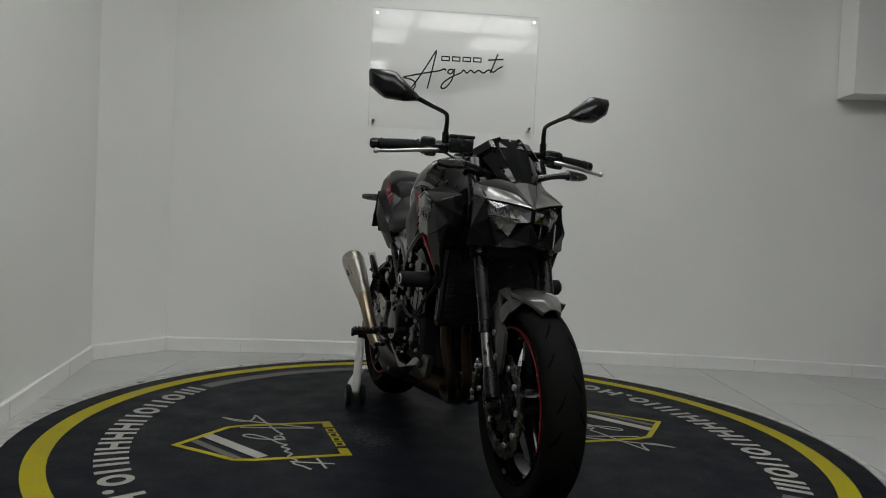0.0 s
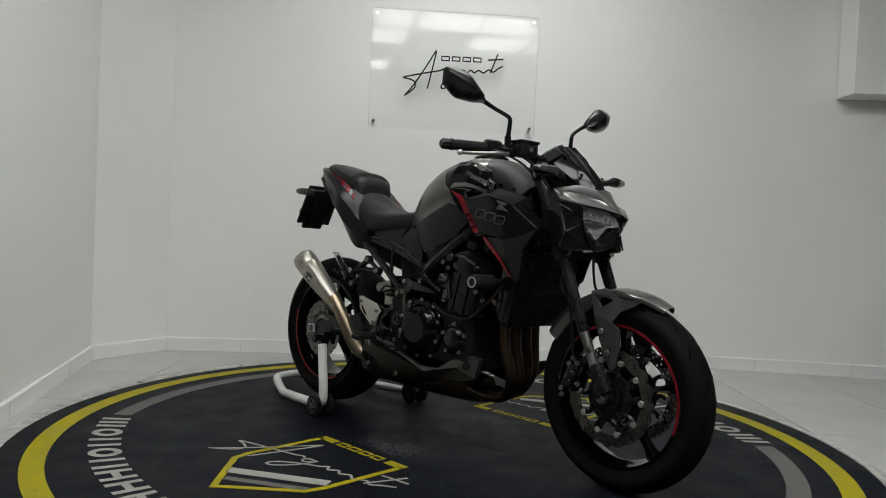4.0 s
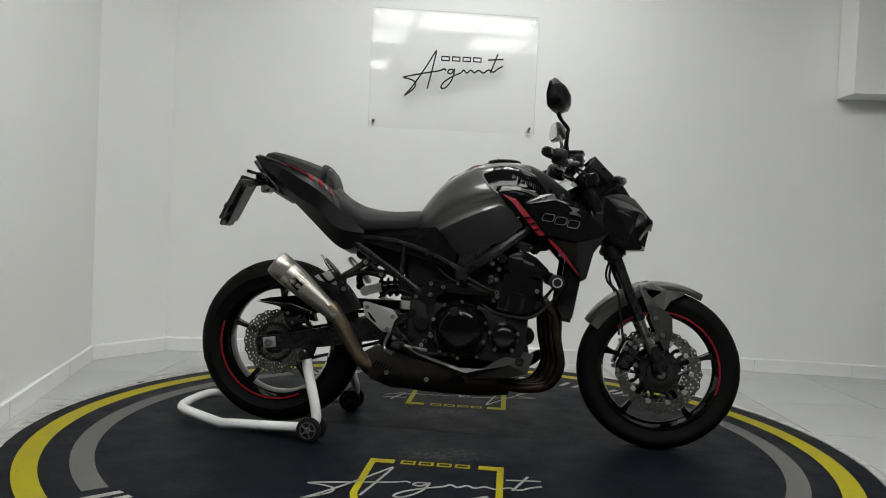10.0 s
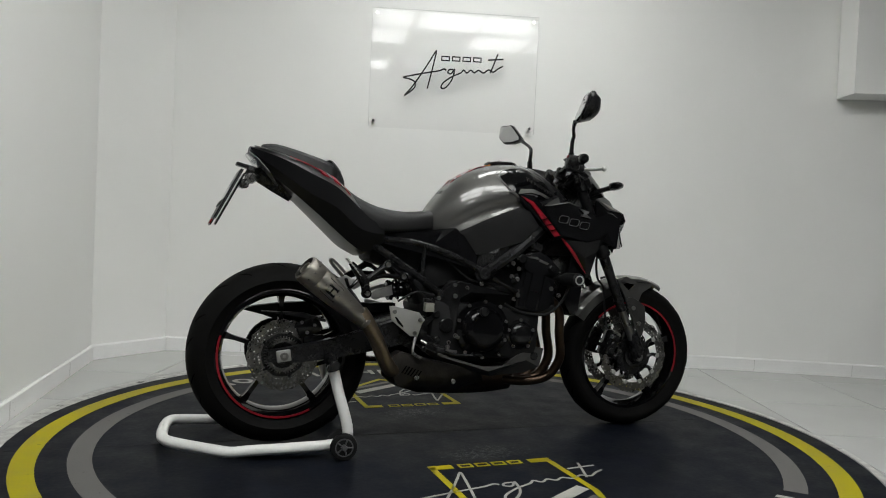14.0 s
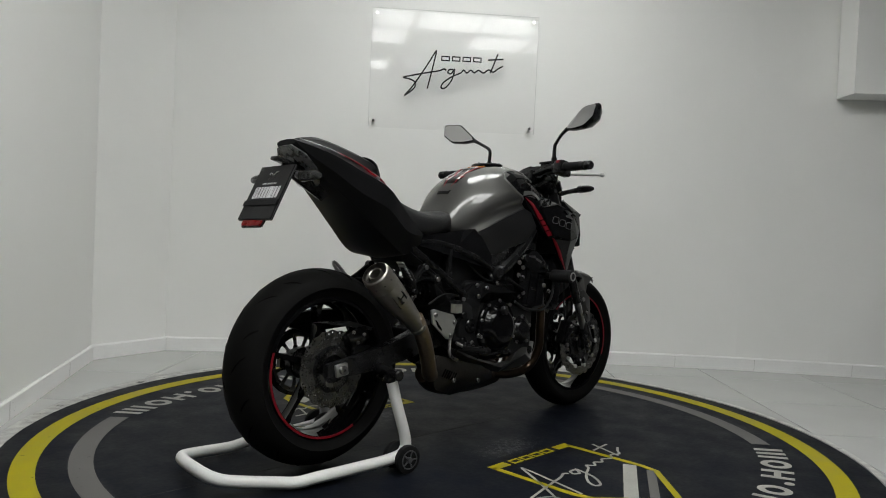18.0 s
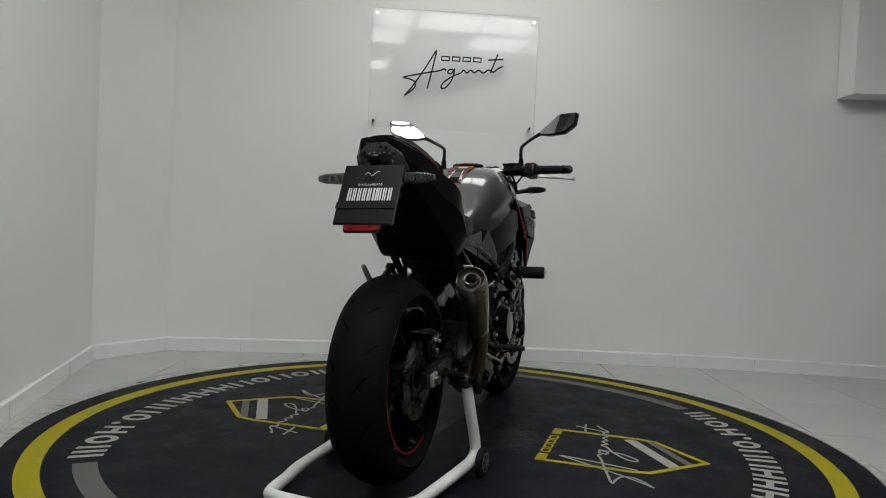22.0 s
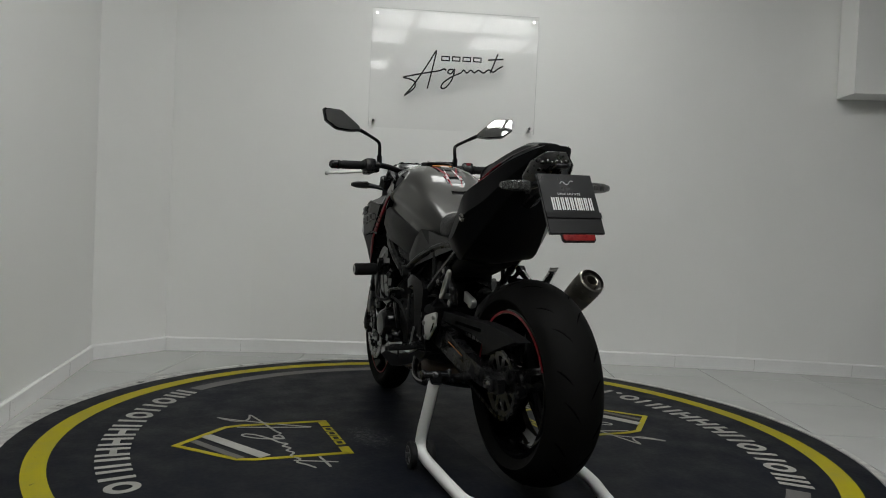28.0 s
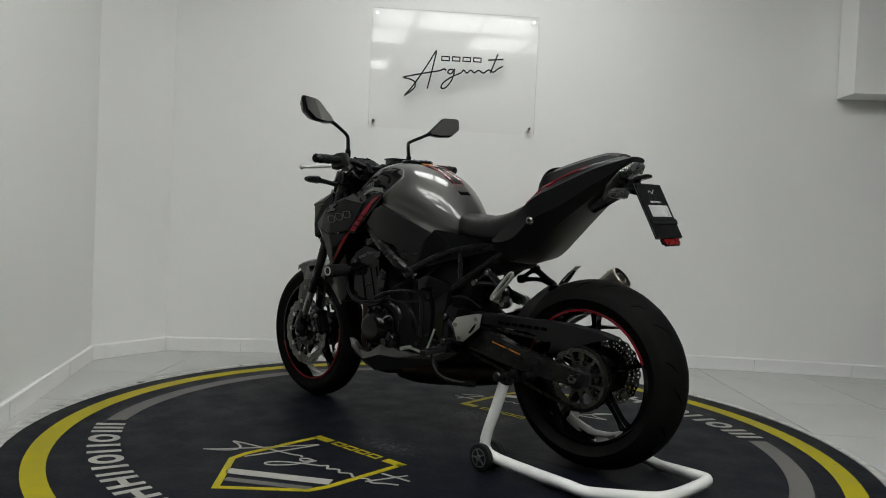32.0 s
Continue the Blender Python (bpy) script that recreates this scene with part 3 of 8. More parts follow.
def tyre(bm, m, R, W, rim_r):
    """A motorcycle tyre: round tread, bulging sidewall, bead; the profile is (radius, y)."""
    prof = []
    hw = W / 2
    for k in range(-10, 11):
        a = k / 10
        prof.append((R - hw * 0.92 * (1 - math.sqrt(max(0, 1 - (0.93 * a) ** 2))), hw * a))
    side = [(R - hw * 0.66, hw * 1.0), (rim_r + 0.030, hw * 0.93), (rim_r + 0.012, hw * 0.80), (rim_r - 0.002, hw * 0.74)]
    prof = [(r, -y) for r, y in side[::-1]] + prof[1:-1] + side
    lathe(bm, prof, m, 140, closed=True)
    return bm


def grooves(x, z, R, W, steer_it, parent, n=18):
    """Slanting tread grooves, as thin dark blades let into the tread."""
    hw = W / 2
    for i in range(n):
        for s in (-1, 1):
            a0 = 2 * math.pi * (i + (0.5 if s > 0 else 0)) / n
            L = 0.16 if i % 2 else 0.11
            st = 0.12 if i % 2 else 0.38
            line = []
            for k in range(5):
                t = k / 4
                y = s * hw * (st + (0.50 if i % 2 else 0.36) * t)
                r = R - hw * 0.92 * (1 - math.sqrt(1 - (0.93 * y / hw) ** 2)) - 0.0030
                a = a0 - L * t * (1.1 - 0.3 * t) / R * 0.5
                line.append((x + r * math.cos(a), y, z + r * math.sin(a)))
            bm = B()
            tube(bm, line, [0.0030, 0.0040, 0.0042, 0.0040, 0.0030], n=6, sub=1)
            (fpart if steer_it else part)("tread_groove", bm, "groove", parent)


# gloss-free near-black: the shade inside tread grooves and slots, put in as colour
M["groove"] = mat("groove_shade", (0.0015, 0.0015, 0.0015), 0.9, spec=0.0, vary=0.1)


def wheel(name, x, z, R, W, steer_it, rim_w, label, arcs):
    f = fpart if steer_it else part
    m = wheel_axis(x, z)
    rr = 0.222
    bm = B()
    hw = rim_w / 2
    lathe(bm, [(rr, -hw), (rr + 0.006, -hw + 0.003), (rr + 0.004, -hw + 0.014), (rr - 0.008, -hw + 0.022), (rr - 0.012, -hw + 0.04), (rr - 0.013, 0),
               (rr - 0.012, hw - 0.04), (rr - 0.008, hw - 0.022), (rr + 0.004, hw - 0.014), (rr + 0.006, hw - 0.003), (rr, hw), (rr - 0.008, hw),
               (rr - 0.015, hw - 0.022), (rr - 0.021, hw - 0.042), (rr - 0.022, 0), (rr - 0.021, -hw + 0.042), (rr - 0.015, -hw + 0.022), (rr - 0.008, -hw)], m, 80, closed=True)
    rim = f(name, bm, "black_gloss", bike, label)
    bm = B()
    lathe(bm, [(0.012, -0.065), (0.046, -0.065), (0.054, -0.05), (0.046, -0.02), (0.046, 0.02), (0.054, 0.05), (0.046, 0.065), (0.012, 0.065)], m, 40, closed=True)
    f("hub", bm, "black_satin", rim)
    for i in range(5):
        a = radians(72 * i + 18)
        c, s = math.cos(a), math.sin(a)
        bm = B()
        secs = []
        for r, w, h in ((0.034, 0.034, 0.05), (0.07, 0.022, 0.042), (0.12, 0.016, 0.034), (0.175, 0.016, 0.034), (0.206, 0.028, 0.044)):
            secs.append((r, [(-w / 2, -h / 2), (w / 2, -h / 2), (w / 2 * 0.6, 0), (w / 2, h / 2), (-w / 2, h / 2), (-w / 2 * 0.6, 0)]))
        loft(bm, secs, sub=3, rsub=1, mirror=False)
        for v in bm.verts:
            r, t, h = v.co
            v.co = (x + r * c - t * s, h, z + r * s + t * c)
        f("spoke", bm, "black_gloss", rim)
    f("tyre", tyre(B(), m, R, W, rr), "rubber", rim, "worn black road tyre", sharp=50)
    grooves(x, z, R, W, steer_it, rim)
    # red arcs on the rim edge, broken, on both sides
    for sgn in (-1, 1):
        for a0, a1 in ((-arcs[sgn][1], -arcs[sgn][0]),):
            bm = B()
            y0 = sgn * (hw + 0.0012)
            lathe(bm, [(rr - 0.006, y0 - 0.001), (rr + 0.001, y0 - 0.001), (rr + 0.001, y0 + 0.001), (rr - 0.006, y0 + 0.001)], m, 40, closed=True, a0=a0, a1=a1)
            f("rim_stripe", bm, "red", rim, "red reflective rim stripe")
    return rim


def brake_disc(bm, x, z, y, r0, r1, waves, thick=0.0045):
    """A wave-edged disc drilled with rows of round holes."""
    nt, nr = 5 * waves, 3

    def at(a, j):
        inner, edge = r0 * (1 + 0.012 * math.cos(waves * a)), r1 * (1 - 0.020 * (1 - math.cos(2 * waves * a)))
        return inner + (edge - inner) * j / nr

    def vert(r, a, k):
        return bm.verts.new((x + r * math.cos(a), y + (k - 0.5) * thick, z + r * math.sin(a)))
    for j in range(nr):
        shift = 0.5 * (j % 2)
        for i in range(nt):
            a0, a1 = 2 * math.pi * (i + shift) / nt, 2 * math.pi * (i + 1 + shift) / nt
            am = (a0 + a1) / 2
            sq = [(a0, 0), (am, 0), (a1, 0), (a1, 0.5), (a1, 1), (am, 1), (a0, 1), (a0, 0.5)]
            rm = at(am, j + 0.5)
            hr = 0.27 * min(rm * (a1 - a0), at(am, j + 1) - at(am, j)) if (i + j) % 5 != 3 else 0.0
            side = []
            for k in (0, 1):
                out = [vert(at(a, j + f), a, k) for a, f in sq]
                if hr:
                    hole = [vert(rm + hr * math.sin(t), am + hr * math.cos(t) / rm, k) for t in [math.pi * q / 4 for q in (5, 6, 7, 0, 1, 2, 3, 4)]]
                    for q in range(8):
                        f = (out[q], out[(q + 1) % 8], hole[(q + 1) % 8], hole[q])
                        bm.faces.new(f if k else f[::-1])
                    side.append((out, hole))
                else:
                    bm.faces.new(out if k else out[::-1])
                    side.append((out, out))
            (o0, h0), (o1, h1) = side
            if hr:
                for q in range(8):
                    bm.faces.new((h0[q], h0[(q + 1) % 8], h1[(q + 1) % 8], h1[q]))
            for q in ((0, 1) if j == 0 else (4, 5) if j == nr - 1 else ()):
                bm.faces.new((o0[q], o0[q + 1], o1[q + 1], o1[q]))
    bmesh.ops.remove_doubles(bm, verts=bm.verts, dist=0.00005)
    return bm


def disc_carrier(x, z, y, r, arms, f, parent):
    """The dark carrier ring with its arms."""
    bm = lathe(B(), [(0.030, -0.004), (0.078, -0.004), (0.078, 0.004), (0.030, 0.004)], wheel_axis(x, z, y), 40, closed=True)
    ring = f("disc_carrier", bm, "black_satin", parent)
    for i in range(arms):
        a = 2 * math.pi * i / arms
        c, s = math.cos(a), math.sin(a)
        bm = tube(B(), [(x + 0.070 * math.cos(a - 0.1), y, z + 0.070 * math.sin(a - 0.1)), (x + r * 0.8 * math.cos(a + 0.06), y, z + r * 0.8 * math.sin(a + 0.06)), (x + r * c, y, z + r * s)], [0.010, 0.007, 0.009], n=6, sub=3)
        f("carrier_arm", bm, "black_satin", parent)


front = wheel("front_wheel", FAX, FAZ, 0.300, 0.120, True, 0.095, "gloss black five-spoke front wheel with red rim stripes", {-1: (20, 189), 1: (225, 380)})
rear = wheel("rear_wheel", 0.0, RAZ, 0.318, 0.184, False, 0.150, "gloss black five-spoke rear wheel with red rim stripes", {-1: (199, 351), 1: (63, 198)})
for s in (-1, 1):
    d = fpart("brake_disc", brake_disc(B(), FAX, FAZ, s * 0.072, 0.114, 0.154, 10), "disc", front, "drilled wave-edged steel brake disc", sharp=60)
    disc_carrier(FAX, FAZ, s * 0.070, 0.112, 10, fpart, front)
    for i in range(10):
        a = 2 * math.pi * i / 10
        bm = cyl(B(), (FAX + 0.113 * math.cos(a), s * 0.064, FAZ + 0.113 * math.sin(a)), (FAX + 0.113 * math.cos(a), s * 0.079, FAZ + 0.113 * math.sin(a)), 0.0092, n=14, bev=0.001)
        fpart("disc_button", bm, "alloy", front)
    bm = cyl(B(), (FAX, s * 0.06, FAZ), (FAX, s * 0.122, FAZ), 0.017, n=24, bev=0.003)
    lathe(bm, [(0.0075, 0.0), (0.012, 0.0), (0.012, 0.004), (0.0075, 0.004)], pose(FAX, s * 0.1225, FAZ, 90, 0, 0), 20, closed=True)
    fpart("axle_end", bm, "bolt", front)
    bm = B()
    lathe(bm, [(0.030, -0.004), (0.046, -0.004), (0.046, 0.002), (0.030, 0.002)], wheel_axis(FAX, FAZ, s * 0.086), 40, closed=True)
    fpart("sensor_ring", bm, "black_metal", front)
part("brake_disc", brake_disc(B(), 0, RAZ, -0.088, 0.075, 0.125, 10), "disc", rear, "drilled wave-edged steel brake disc", sharp=60)
bm = B()
lathe(bm, [(0.045, -0.002), (0.058, -0.002), (0.058, 0.002), (0.045, 0.002)], wheel_axis(0, RAZ, -0.095), 60, closed=True)
for k in range(40):
    a = 2 * math.pi * k / 40
    box(bm, (0.061 * math.cos(a), -0.095, RAZ + 0.061 * math.sin(a)), (0.009, 0.004, 0.0035), (0, -math.degrees(a), 0))
part("sensor_ring", bm, "disc", rear)
disc_carrier(0, RAZ, -0.086, 0.082, 5, part, rear)


def both(name, make, material, parent=None, label="", f=part, **k):
    """The same part on the right (y < 0, as made) and on the left."""
    return [f(name, make(), material, parent or bike, label, **k), f(name, flip(make()), material, parent or bike, label, **k)]


def bolt(bm, p, d, r=0.007, h=0.006):
    """A socket-head bolt at p, pointing along d."""
    p, d = Vector(p), Vector(d).normalized()
    q = d.to_track_quat("Z", "Y").to_matrix().to_4x4()
    lathe(bm, [(0, 0), (r, 0), (r, h * 0.75), (r * 0.85, h), (r * 0.5, h), (r * 0.45, h * 0.5), (0, h * 0.5)], Matrix.Translation(p) @ q, 12)
    return bm


# ---- front fork, handlebar, mirrors ----
def on_fork(k, y=0.0, off=0.0):
    """A point k metres down the fork leg, off metres ahead of it."""
    p = HEAD + AXIS * k
    return (p.x - off * AXIS.z, y, p.z + off * AXIS.x)


FY = 0.106
BACK = -0.011      # the legs stand a little behind the steering head's line
MIRROR_YAW = {-1: 0.26, 1: 0.24}
MIRROR_X = {-1: 1.024, 1: 1.060}
MIRROR_DEEP = {-1: 1.3, 1: 1.15}
GLASS_TURN = {-1: (0, 0.06, 0.04), 1: (0, 0.02, 0.0)}      # the glass is set a little askew in its case
for s in (-1, 1):
    bm = B()
    tube(bm, [on_fork(-0.02, s * FY, BACK), on_fork(0.16, s * FY, BACK), on_fork(0.30, s * FY, BACK), on_fork(0.42, s * FY, BACK), on_fork(0.55, s * FY, BACK)], [0.0210, 0.0210, 0.0220, 0.0190, 0.0180], n=20, sub=1)
    for k in (0.50, 0.535):
        lathe(bm, [(0.0, 0.0), (0.0205, 0.0), (0.0205, 0.014), (0, 0.014)], Matrix.Translation(on_fork(k, s * FY, BACK)) @ AXIS.to_track_quat("Z", "Y").to_matrix().to_4x4(), 20)
    leg = fpart("fork_leg", bm, "black_satin", bike, "black upside-down fork leg")
    fpart("fork_slider", tube(B(), [on_fork(0.545, s * FY, BACK), on_fork(0.68, s * FY, BACK * 0.7)], 0.0155, n=20, sub=1), "bolt", leg, "bare metal fork slider")
    bm = B()
    tube(bm, [on_fork(0.655, s * FY), on_fork(0.69, s * FY), on_fork(0.745, s * FY, 0.004)], [0.0185, 0.0225, 0.0235], n=16, sub=3)
    tube(bm, [on_fork(0.72, s * FY, 0.0), (FAX - 0.01, s * FY, FAZ + 0.02), (FAX, s * FY, FAZ)], [0.0235, 0.024, 0.022], n=14, sub=3)
    cyl(bm, (FAX, s * (FY - 0.018), FAZ), (FAX, s * (FY + 0.010), FAZ), 0.0255, n=24, bev=0.004)
    fpart("fork_foot", bm, "black_satin", leg)
    # radial caliper behind the leg
    bm = B()
    cx, cz = FAX - 0.118, FAZ + 0.052
    box(bm, (cx, s * 0.073, cz), (0.054, 0.062, 0.108), (0, 23, 0), 0.012)
    box(bm, (cx - 0.006, s * 0.108, cz - 0.004), (0.042, 0.016, 0.088), (0, 23, 0), 0.007)
    for kk in (-0.028, 0.0, 0.028):
        m = pose(cx, 0, cz, 0, 23, 0)
        p = m @ Vector((0, 0, kk))
        cyl(bm, (p.x, s * 0.10, p.z), (p.x, s * 0.121, p.z), 0.014, n=16, bev=0.002)
    cal = fpart("front_caliper", bm, "black_metal", leg, "black four-piston brake caliper")
    bm = B()
    for dx, dz in ((0.006, 0.053), (0.021, 0.039), (-0.010, 0.034), (0.027, -0.026), (-0.036, -0.048), (-0.033, -0.068)):
        bolt(bm, (cx + dx, s * 0.110, cz + dz), (0, s, 0), 0.0085, 0.01)
    fpart("fork_bolt", bm, "bolt", leg)

# clamps
bm = B()
box(bm, on_fork(0.005), (0.075, 0.27, 0.032), (0, 23, 0), 0.012)
for s in (-1, 1):
    cyl(bm, on_fork(-0.015, s * FY), on_fork(0.03, s * FY), 0.036, n=20, bev=0.004)
fpart("upper_clamp", bm, "black_metal")
bm = B()
box(bm, on_fork(0.280, 0.0, -0.025), (0.050, 0.20, 0.04), (0, 23, 0), 0.012)
for s in (-1, 1):
    cyl(bm, on_fork(0.258, s * FY, BACK), on_fork(0.312, s * FY, BACK), 0.029, n=20, bev=0.004)
    for dz in (0.006, 0.032):
        bolt(bm, on_fork(0.262 + dz, s * (FY + 0.018), 0.020), (0.6, s, 0.3), 0.008)
fpart("lower_clamp", bm, "black_matte")
bm = B()
for s in (-1, 1):
    for dz in (0.268, 0.300):
        bolt(bm, on_fork(dz, s * (FY + 0.010), 0.020), (1, s * 0.4, 0.3), 0.0085, 0.008)
fpart("clamp_bolt", bm, "bolt")

FORK_TURN, STEER_M = STEER_M, BAR_TURN      # the bars and the cowl sit a little off the fork's line
bars = fpart("handlebar", tube(B(), [(1.0, -0.375, 1.055), (1.03, -0.27, 1.058), (1.07, -0.16, 1.062), (1.09, -0.07, 1.045), (1.095, 0, 1.04), (1.09, 0.07, 1.045), (1.07, 0.16, 1.062), (1.03, 0.27, 1.058), (1.0, 0.375, 1.055)], 0.012, n=14), "black_metal", bike, "black tubular handlebar")
bm = B()
for s in (-1, 1):
    box(bm, (1.095, s * 0.045, 1.035), (0.04, 0.03, 0.05), (0, 20, 0), 0.008)
fpart("bar_clamp", bm, "black_metal", bike)
for s in (-1, 1):
    def gp(u, dz=0.0, dx=0.0):
        """A point along the grip, u metres from its inner end."""
        return (1.036 - 0.30 * u + dx, s * (0.255 + 0.954 * u), 1.058 - 0.03 * u + dz)
    bm = B()
    tube(bm, [gp(0), gp(0.008), gp(0.012), gp(0.06), gp(0.115), gp(0.122), gp(0.13)], [0.019, 0.0195, 0.0165, 0.0175, 0.0165, 0.019, 0.018], n=18, sub=2)
    ribs = B()
    for k in range(8):
        u = 0.02 + 0.011 * k
        tube(ribs, [gp(u), gp(u + 0.005)], 0.0181, n=18, sub=1)
    hold = fpart("grip", bm, "black_matte", bars, "ribbed black rubber grip")
    fpart("grip_rib", ribs, "black_matte", hold)
    bm = tube(B(), [gp(0.13), gp(0.134), gp(0.155), gp(0.162)], [0.014, 0.0175, 0.0175, 0.012], n=18, sub=1)
    fpart("bar_end", bm, "black_metal", bars, "black bar-end weight")
    bm = B()
    box(bm, gp(-0.028), (0.05, 0.052, 0.058), (0, 10, s * 14), 0.012)
    box(bm, gp(-0.03, -0.02, 0.02), (0.05, 0.04, 0.03), (0, 10, s * 14), 0.008)
    cyl(bm, gp(-0.075), gp(-0.052), 0.018, n=16, bev=0.002)
    fpart("switchgear", bm, "black_satin", bars, "black switch housing")
    if s < 0:
        bm = B()
        box(bm, gp(-0.03, 0.022, -0.018), (0.012, 0.02, 0.012), (0, 10, s * 14), 0.003)
        fpart("stop_switch", bm, "red", bars, "red stop switch")
    # lever: pivot, blade with ball end
    bm = B()
    tube(bm, [gp(-0.05, -0.018, 0.045), gp(-0.01, -0.022, 0.068), gp(0.05, -0.026, 0.075), gp(0.11, -0.03, 0.072), gp(0.152, -0.032, 0.080)], [0.008, 0.0075, 0.007, 0.0065, 0.0055], n=10, flat=0.7)
    bmesh.ops.create_uvsphere(bm, u_segments=14, v_segments=10, radius=0.0095, matrix=Matrix.Translation(gp(0.158, -0.032, 0.082)))
    fpart("brake_lever" if s < 0 else "clutch_lever", bm, "alloy", bars, "bare alloy control lever")
    bm = B()
    box(bm, gp(-0.06, -0.012, 0.035), (0.03, 0.05, 0.03), (0, 10, s * 14), 0.007)
    fpart("lever_perch", bm, "black_metal", bars)
    # mirror
    bm = B()
    tube(bm, [(1.068, s * 0.177, 1.07), (1.066, s * 0.177, 1.105)], 0.0115, n=12, sub=1)
    tube(bm, [(1.066, s * 0.177, 1.10), (1.070, s * 0.176, 1.15), (1.070, s * 0.186, 1.168), (MIRROR_X[s] * 0.6 + 0.43, s * 0.225, 1.190), (MIRROR_X[s] + 0.004, s * 0.266, 1.210)], [0.0085, 0.0075, 0.007, 0.007, 0.0085], n=10)
    stem = fpart("mirror_stem", bm, "black_metal", bars, "slim black mirror stem")

    def mir(u, v, w):
        """In the mirror's plane: u outwards, v up, w forwards."""
        yaw = MIRROR_YAW[s]
        w *= MIRROR_DEEP[s]
        return (MIRROR_X[s] - yaw * u + 0.965 * w + 0.215 * v, s * (0.268 + u * 0.965 + yaw * w), 1.210 + v * 0.975 - 0.215 * w)
    ol = [(-0.006, -0.004), (0.002, 0.014), (0.078, 0.078), (0.092, 0.082), (0.160, 0.084), (0.167, 0.076), (0.160, 0.030), (0.118, 0.000), (0.104, -0.006), (0.045, -0.010)]
    bm = B()
    a = [bm.verts.new(mir(u, v, 0)) for u, v in ol]
    b = [bm.verts.new(mir(0.085 + (u - 0.085) * 1.03, 0.035 + (v - 0.035) * 1.03, 0.008)) for u, v in ol]
    c = [bm.verts.new(mir(0.082 + (u - 0.082) * 0.74, 0.035 + (v - 0.035) * 0.70, 0.032)) for u, v in ol]
    d = [bm.verts.new(mir(0.082 + (u - 0.082) * 0.32, 0.036 + (v - 0.036) * 0.30, 0.042)) for u, v in ol]
    n = len(ol)
    for A, C in ((a, b), (b, c), (c, d)):
        for k in range(n):
            bm.faces.new((A[k], A[(k + 1) % n], C[(k + 1) % n], C[k]))
    bm.faces.new(a[::-1])
    bm.faces.new(d)
    case = fpart("mirror_case", bm, "black_satin", bars, "angular black mirror housing", sharp=48)
    bm = B()
    q = [(0.085 + (u - 0.085) * 0.93, 0.036 + (v - 0.036) * 0.88) for u, v in ol]
    mid, turn = Vector(mir(0.085, 0.036, 0)), GLASS_TURN[s]
    flat = (Vector(mir(0.1, 0, 0)) - Vector(mir(0, 0, 0))).cross(Vector(mir(0, 0.1, 0)) - Vector(mir(0, 0, 0))).normalized()
    flat *= -1 if flat.x > 0 else 1
    tip = (flat + Vector(turn)).normalized()
    rings = []
    for k in (1.0, 0.75, 0.5, 0.25):
        ring = []
        for u, v in q:
            p = Vector(mir(0.085 + (u - 0.085) * k, 0.036 + (v - 0.036) * k, -0.0060))
            d_ = p - mid
            ring.append(bm.verts.new(p - flat * ((d_ - flat * d_.dot(flat)).dot(tip) + d_.length_squared / 6.0)))
        rings.append(ring)
    for A, C in zip(rings, rings[1:]):
        for k in range(len(q)):
            bm.faces.new((A[k], A[(k + 1) % len(q)], C[(k + 1) % len(q)], C[k]))
    bm.faces.new(rings[-1])
    fpart("mirror_glass", bm, "mirror", case, "convex mirror glass", sharp=80)

# brake fluid reservoir, instrument
bm = B()
box(bm, (1.105, -0.135, 1.062), (0.058, 0.078, 0.046), (0, 0, -10), 0.008)
box(bm, (1.105, -0.135, 1.088), (0.064, 0.084, 0.010), (0, 0, -10), 0.004)
res = fpart("fluid_reservoir", bm, "black_satin", bars, "black brake fluid reservoir")
fpart("sight_glass", lathe(B(), [(0, 0), (0.008, 0), (0.008, 0.003), (0, 0.003)], pose(1.137, -0.14, 1.062, 0, 90, -10), 16), "chrome", res)
bm = B()
plate(bm, [(1.104, -0.070, 0.992), (1.104, 0.070, 0.992), (1.128, 0.104, 1.018), (1.158, 0.110, 1.052), (1.180, 0.070, 1.082), (1.182, 0.0, 1.086), (1.180, -0.070, 1.082), (1.158, -0.110, 1.052), (1.128, -0.104, 1.018)], 0.045, 0.006, axis=(0.75, 0, -0.6))
dash = fpart("instrument", bm, "black_satin", bike, "black instrument pod", smooth=False)
bm = plate(B(), [(1.1145, -0.070, 1.022), (1.1145, 0.070, 1.022), (1.1535, 0.081, 1.0605), (1.170, 0.058, 1.079), (1.170, -0.058, 1.079), (1.1535, -0.081, 1.0605)], 0.004, axis=(-0.75, 0, 0.6))
fpart("display", bm, "screen_black", dash, smooth=False)

# ---- front mudguard ----
STEER_M = FORK_TURN
bm = B()
rows = []
for i in range(19):
    t = i / 18
    a = radians(148 - 86 * t)
    w = 0.067 - 0.010 * abs(2 * t - 0.9)
    if t > 0.72:
        w -= 0.030 * ((t - 0.72) / 0.28) ** 1.5
    ro = 0.320 + 0.004 * math.sin(math.pi * t)
    deep = 1.0 if t < 0.42 else max(0.28, 1 - (t - 0.42) * 4.5)
    ring = []
    for (yy, dr) in ((-1.0, -0.050), (-0.98, -0.018), (-0.80, -0.001), (-0.26, 0.008), (0.26, 0.008), (0.80, -0.001), (0.98, -0.018), (1.0, -0.050)):
        r = ro + dr * (deep if dr < 0 else 1)
        ring.append((FAX + r * math.cos(a), w * yy, FAZ + r * math.sin(a)))
    rows.append(ring)
grid = [[bm.verts.new(p) for p in ring] for ring in rows]
ins = [[bm.verts.new((p[0] + (FAX - p[0]) * 0.012, p[1] * 0.95, p[2] + (FAZ - p[2]) * 0.012)) for p in ring] for ring in rows]
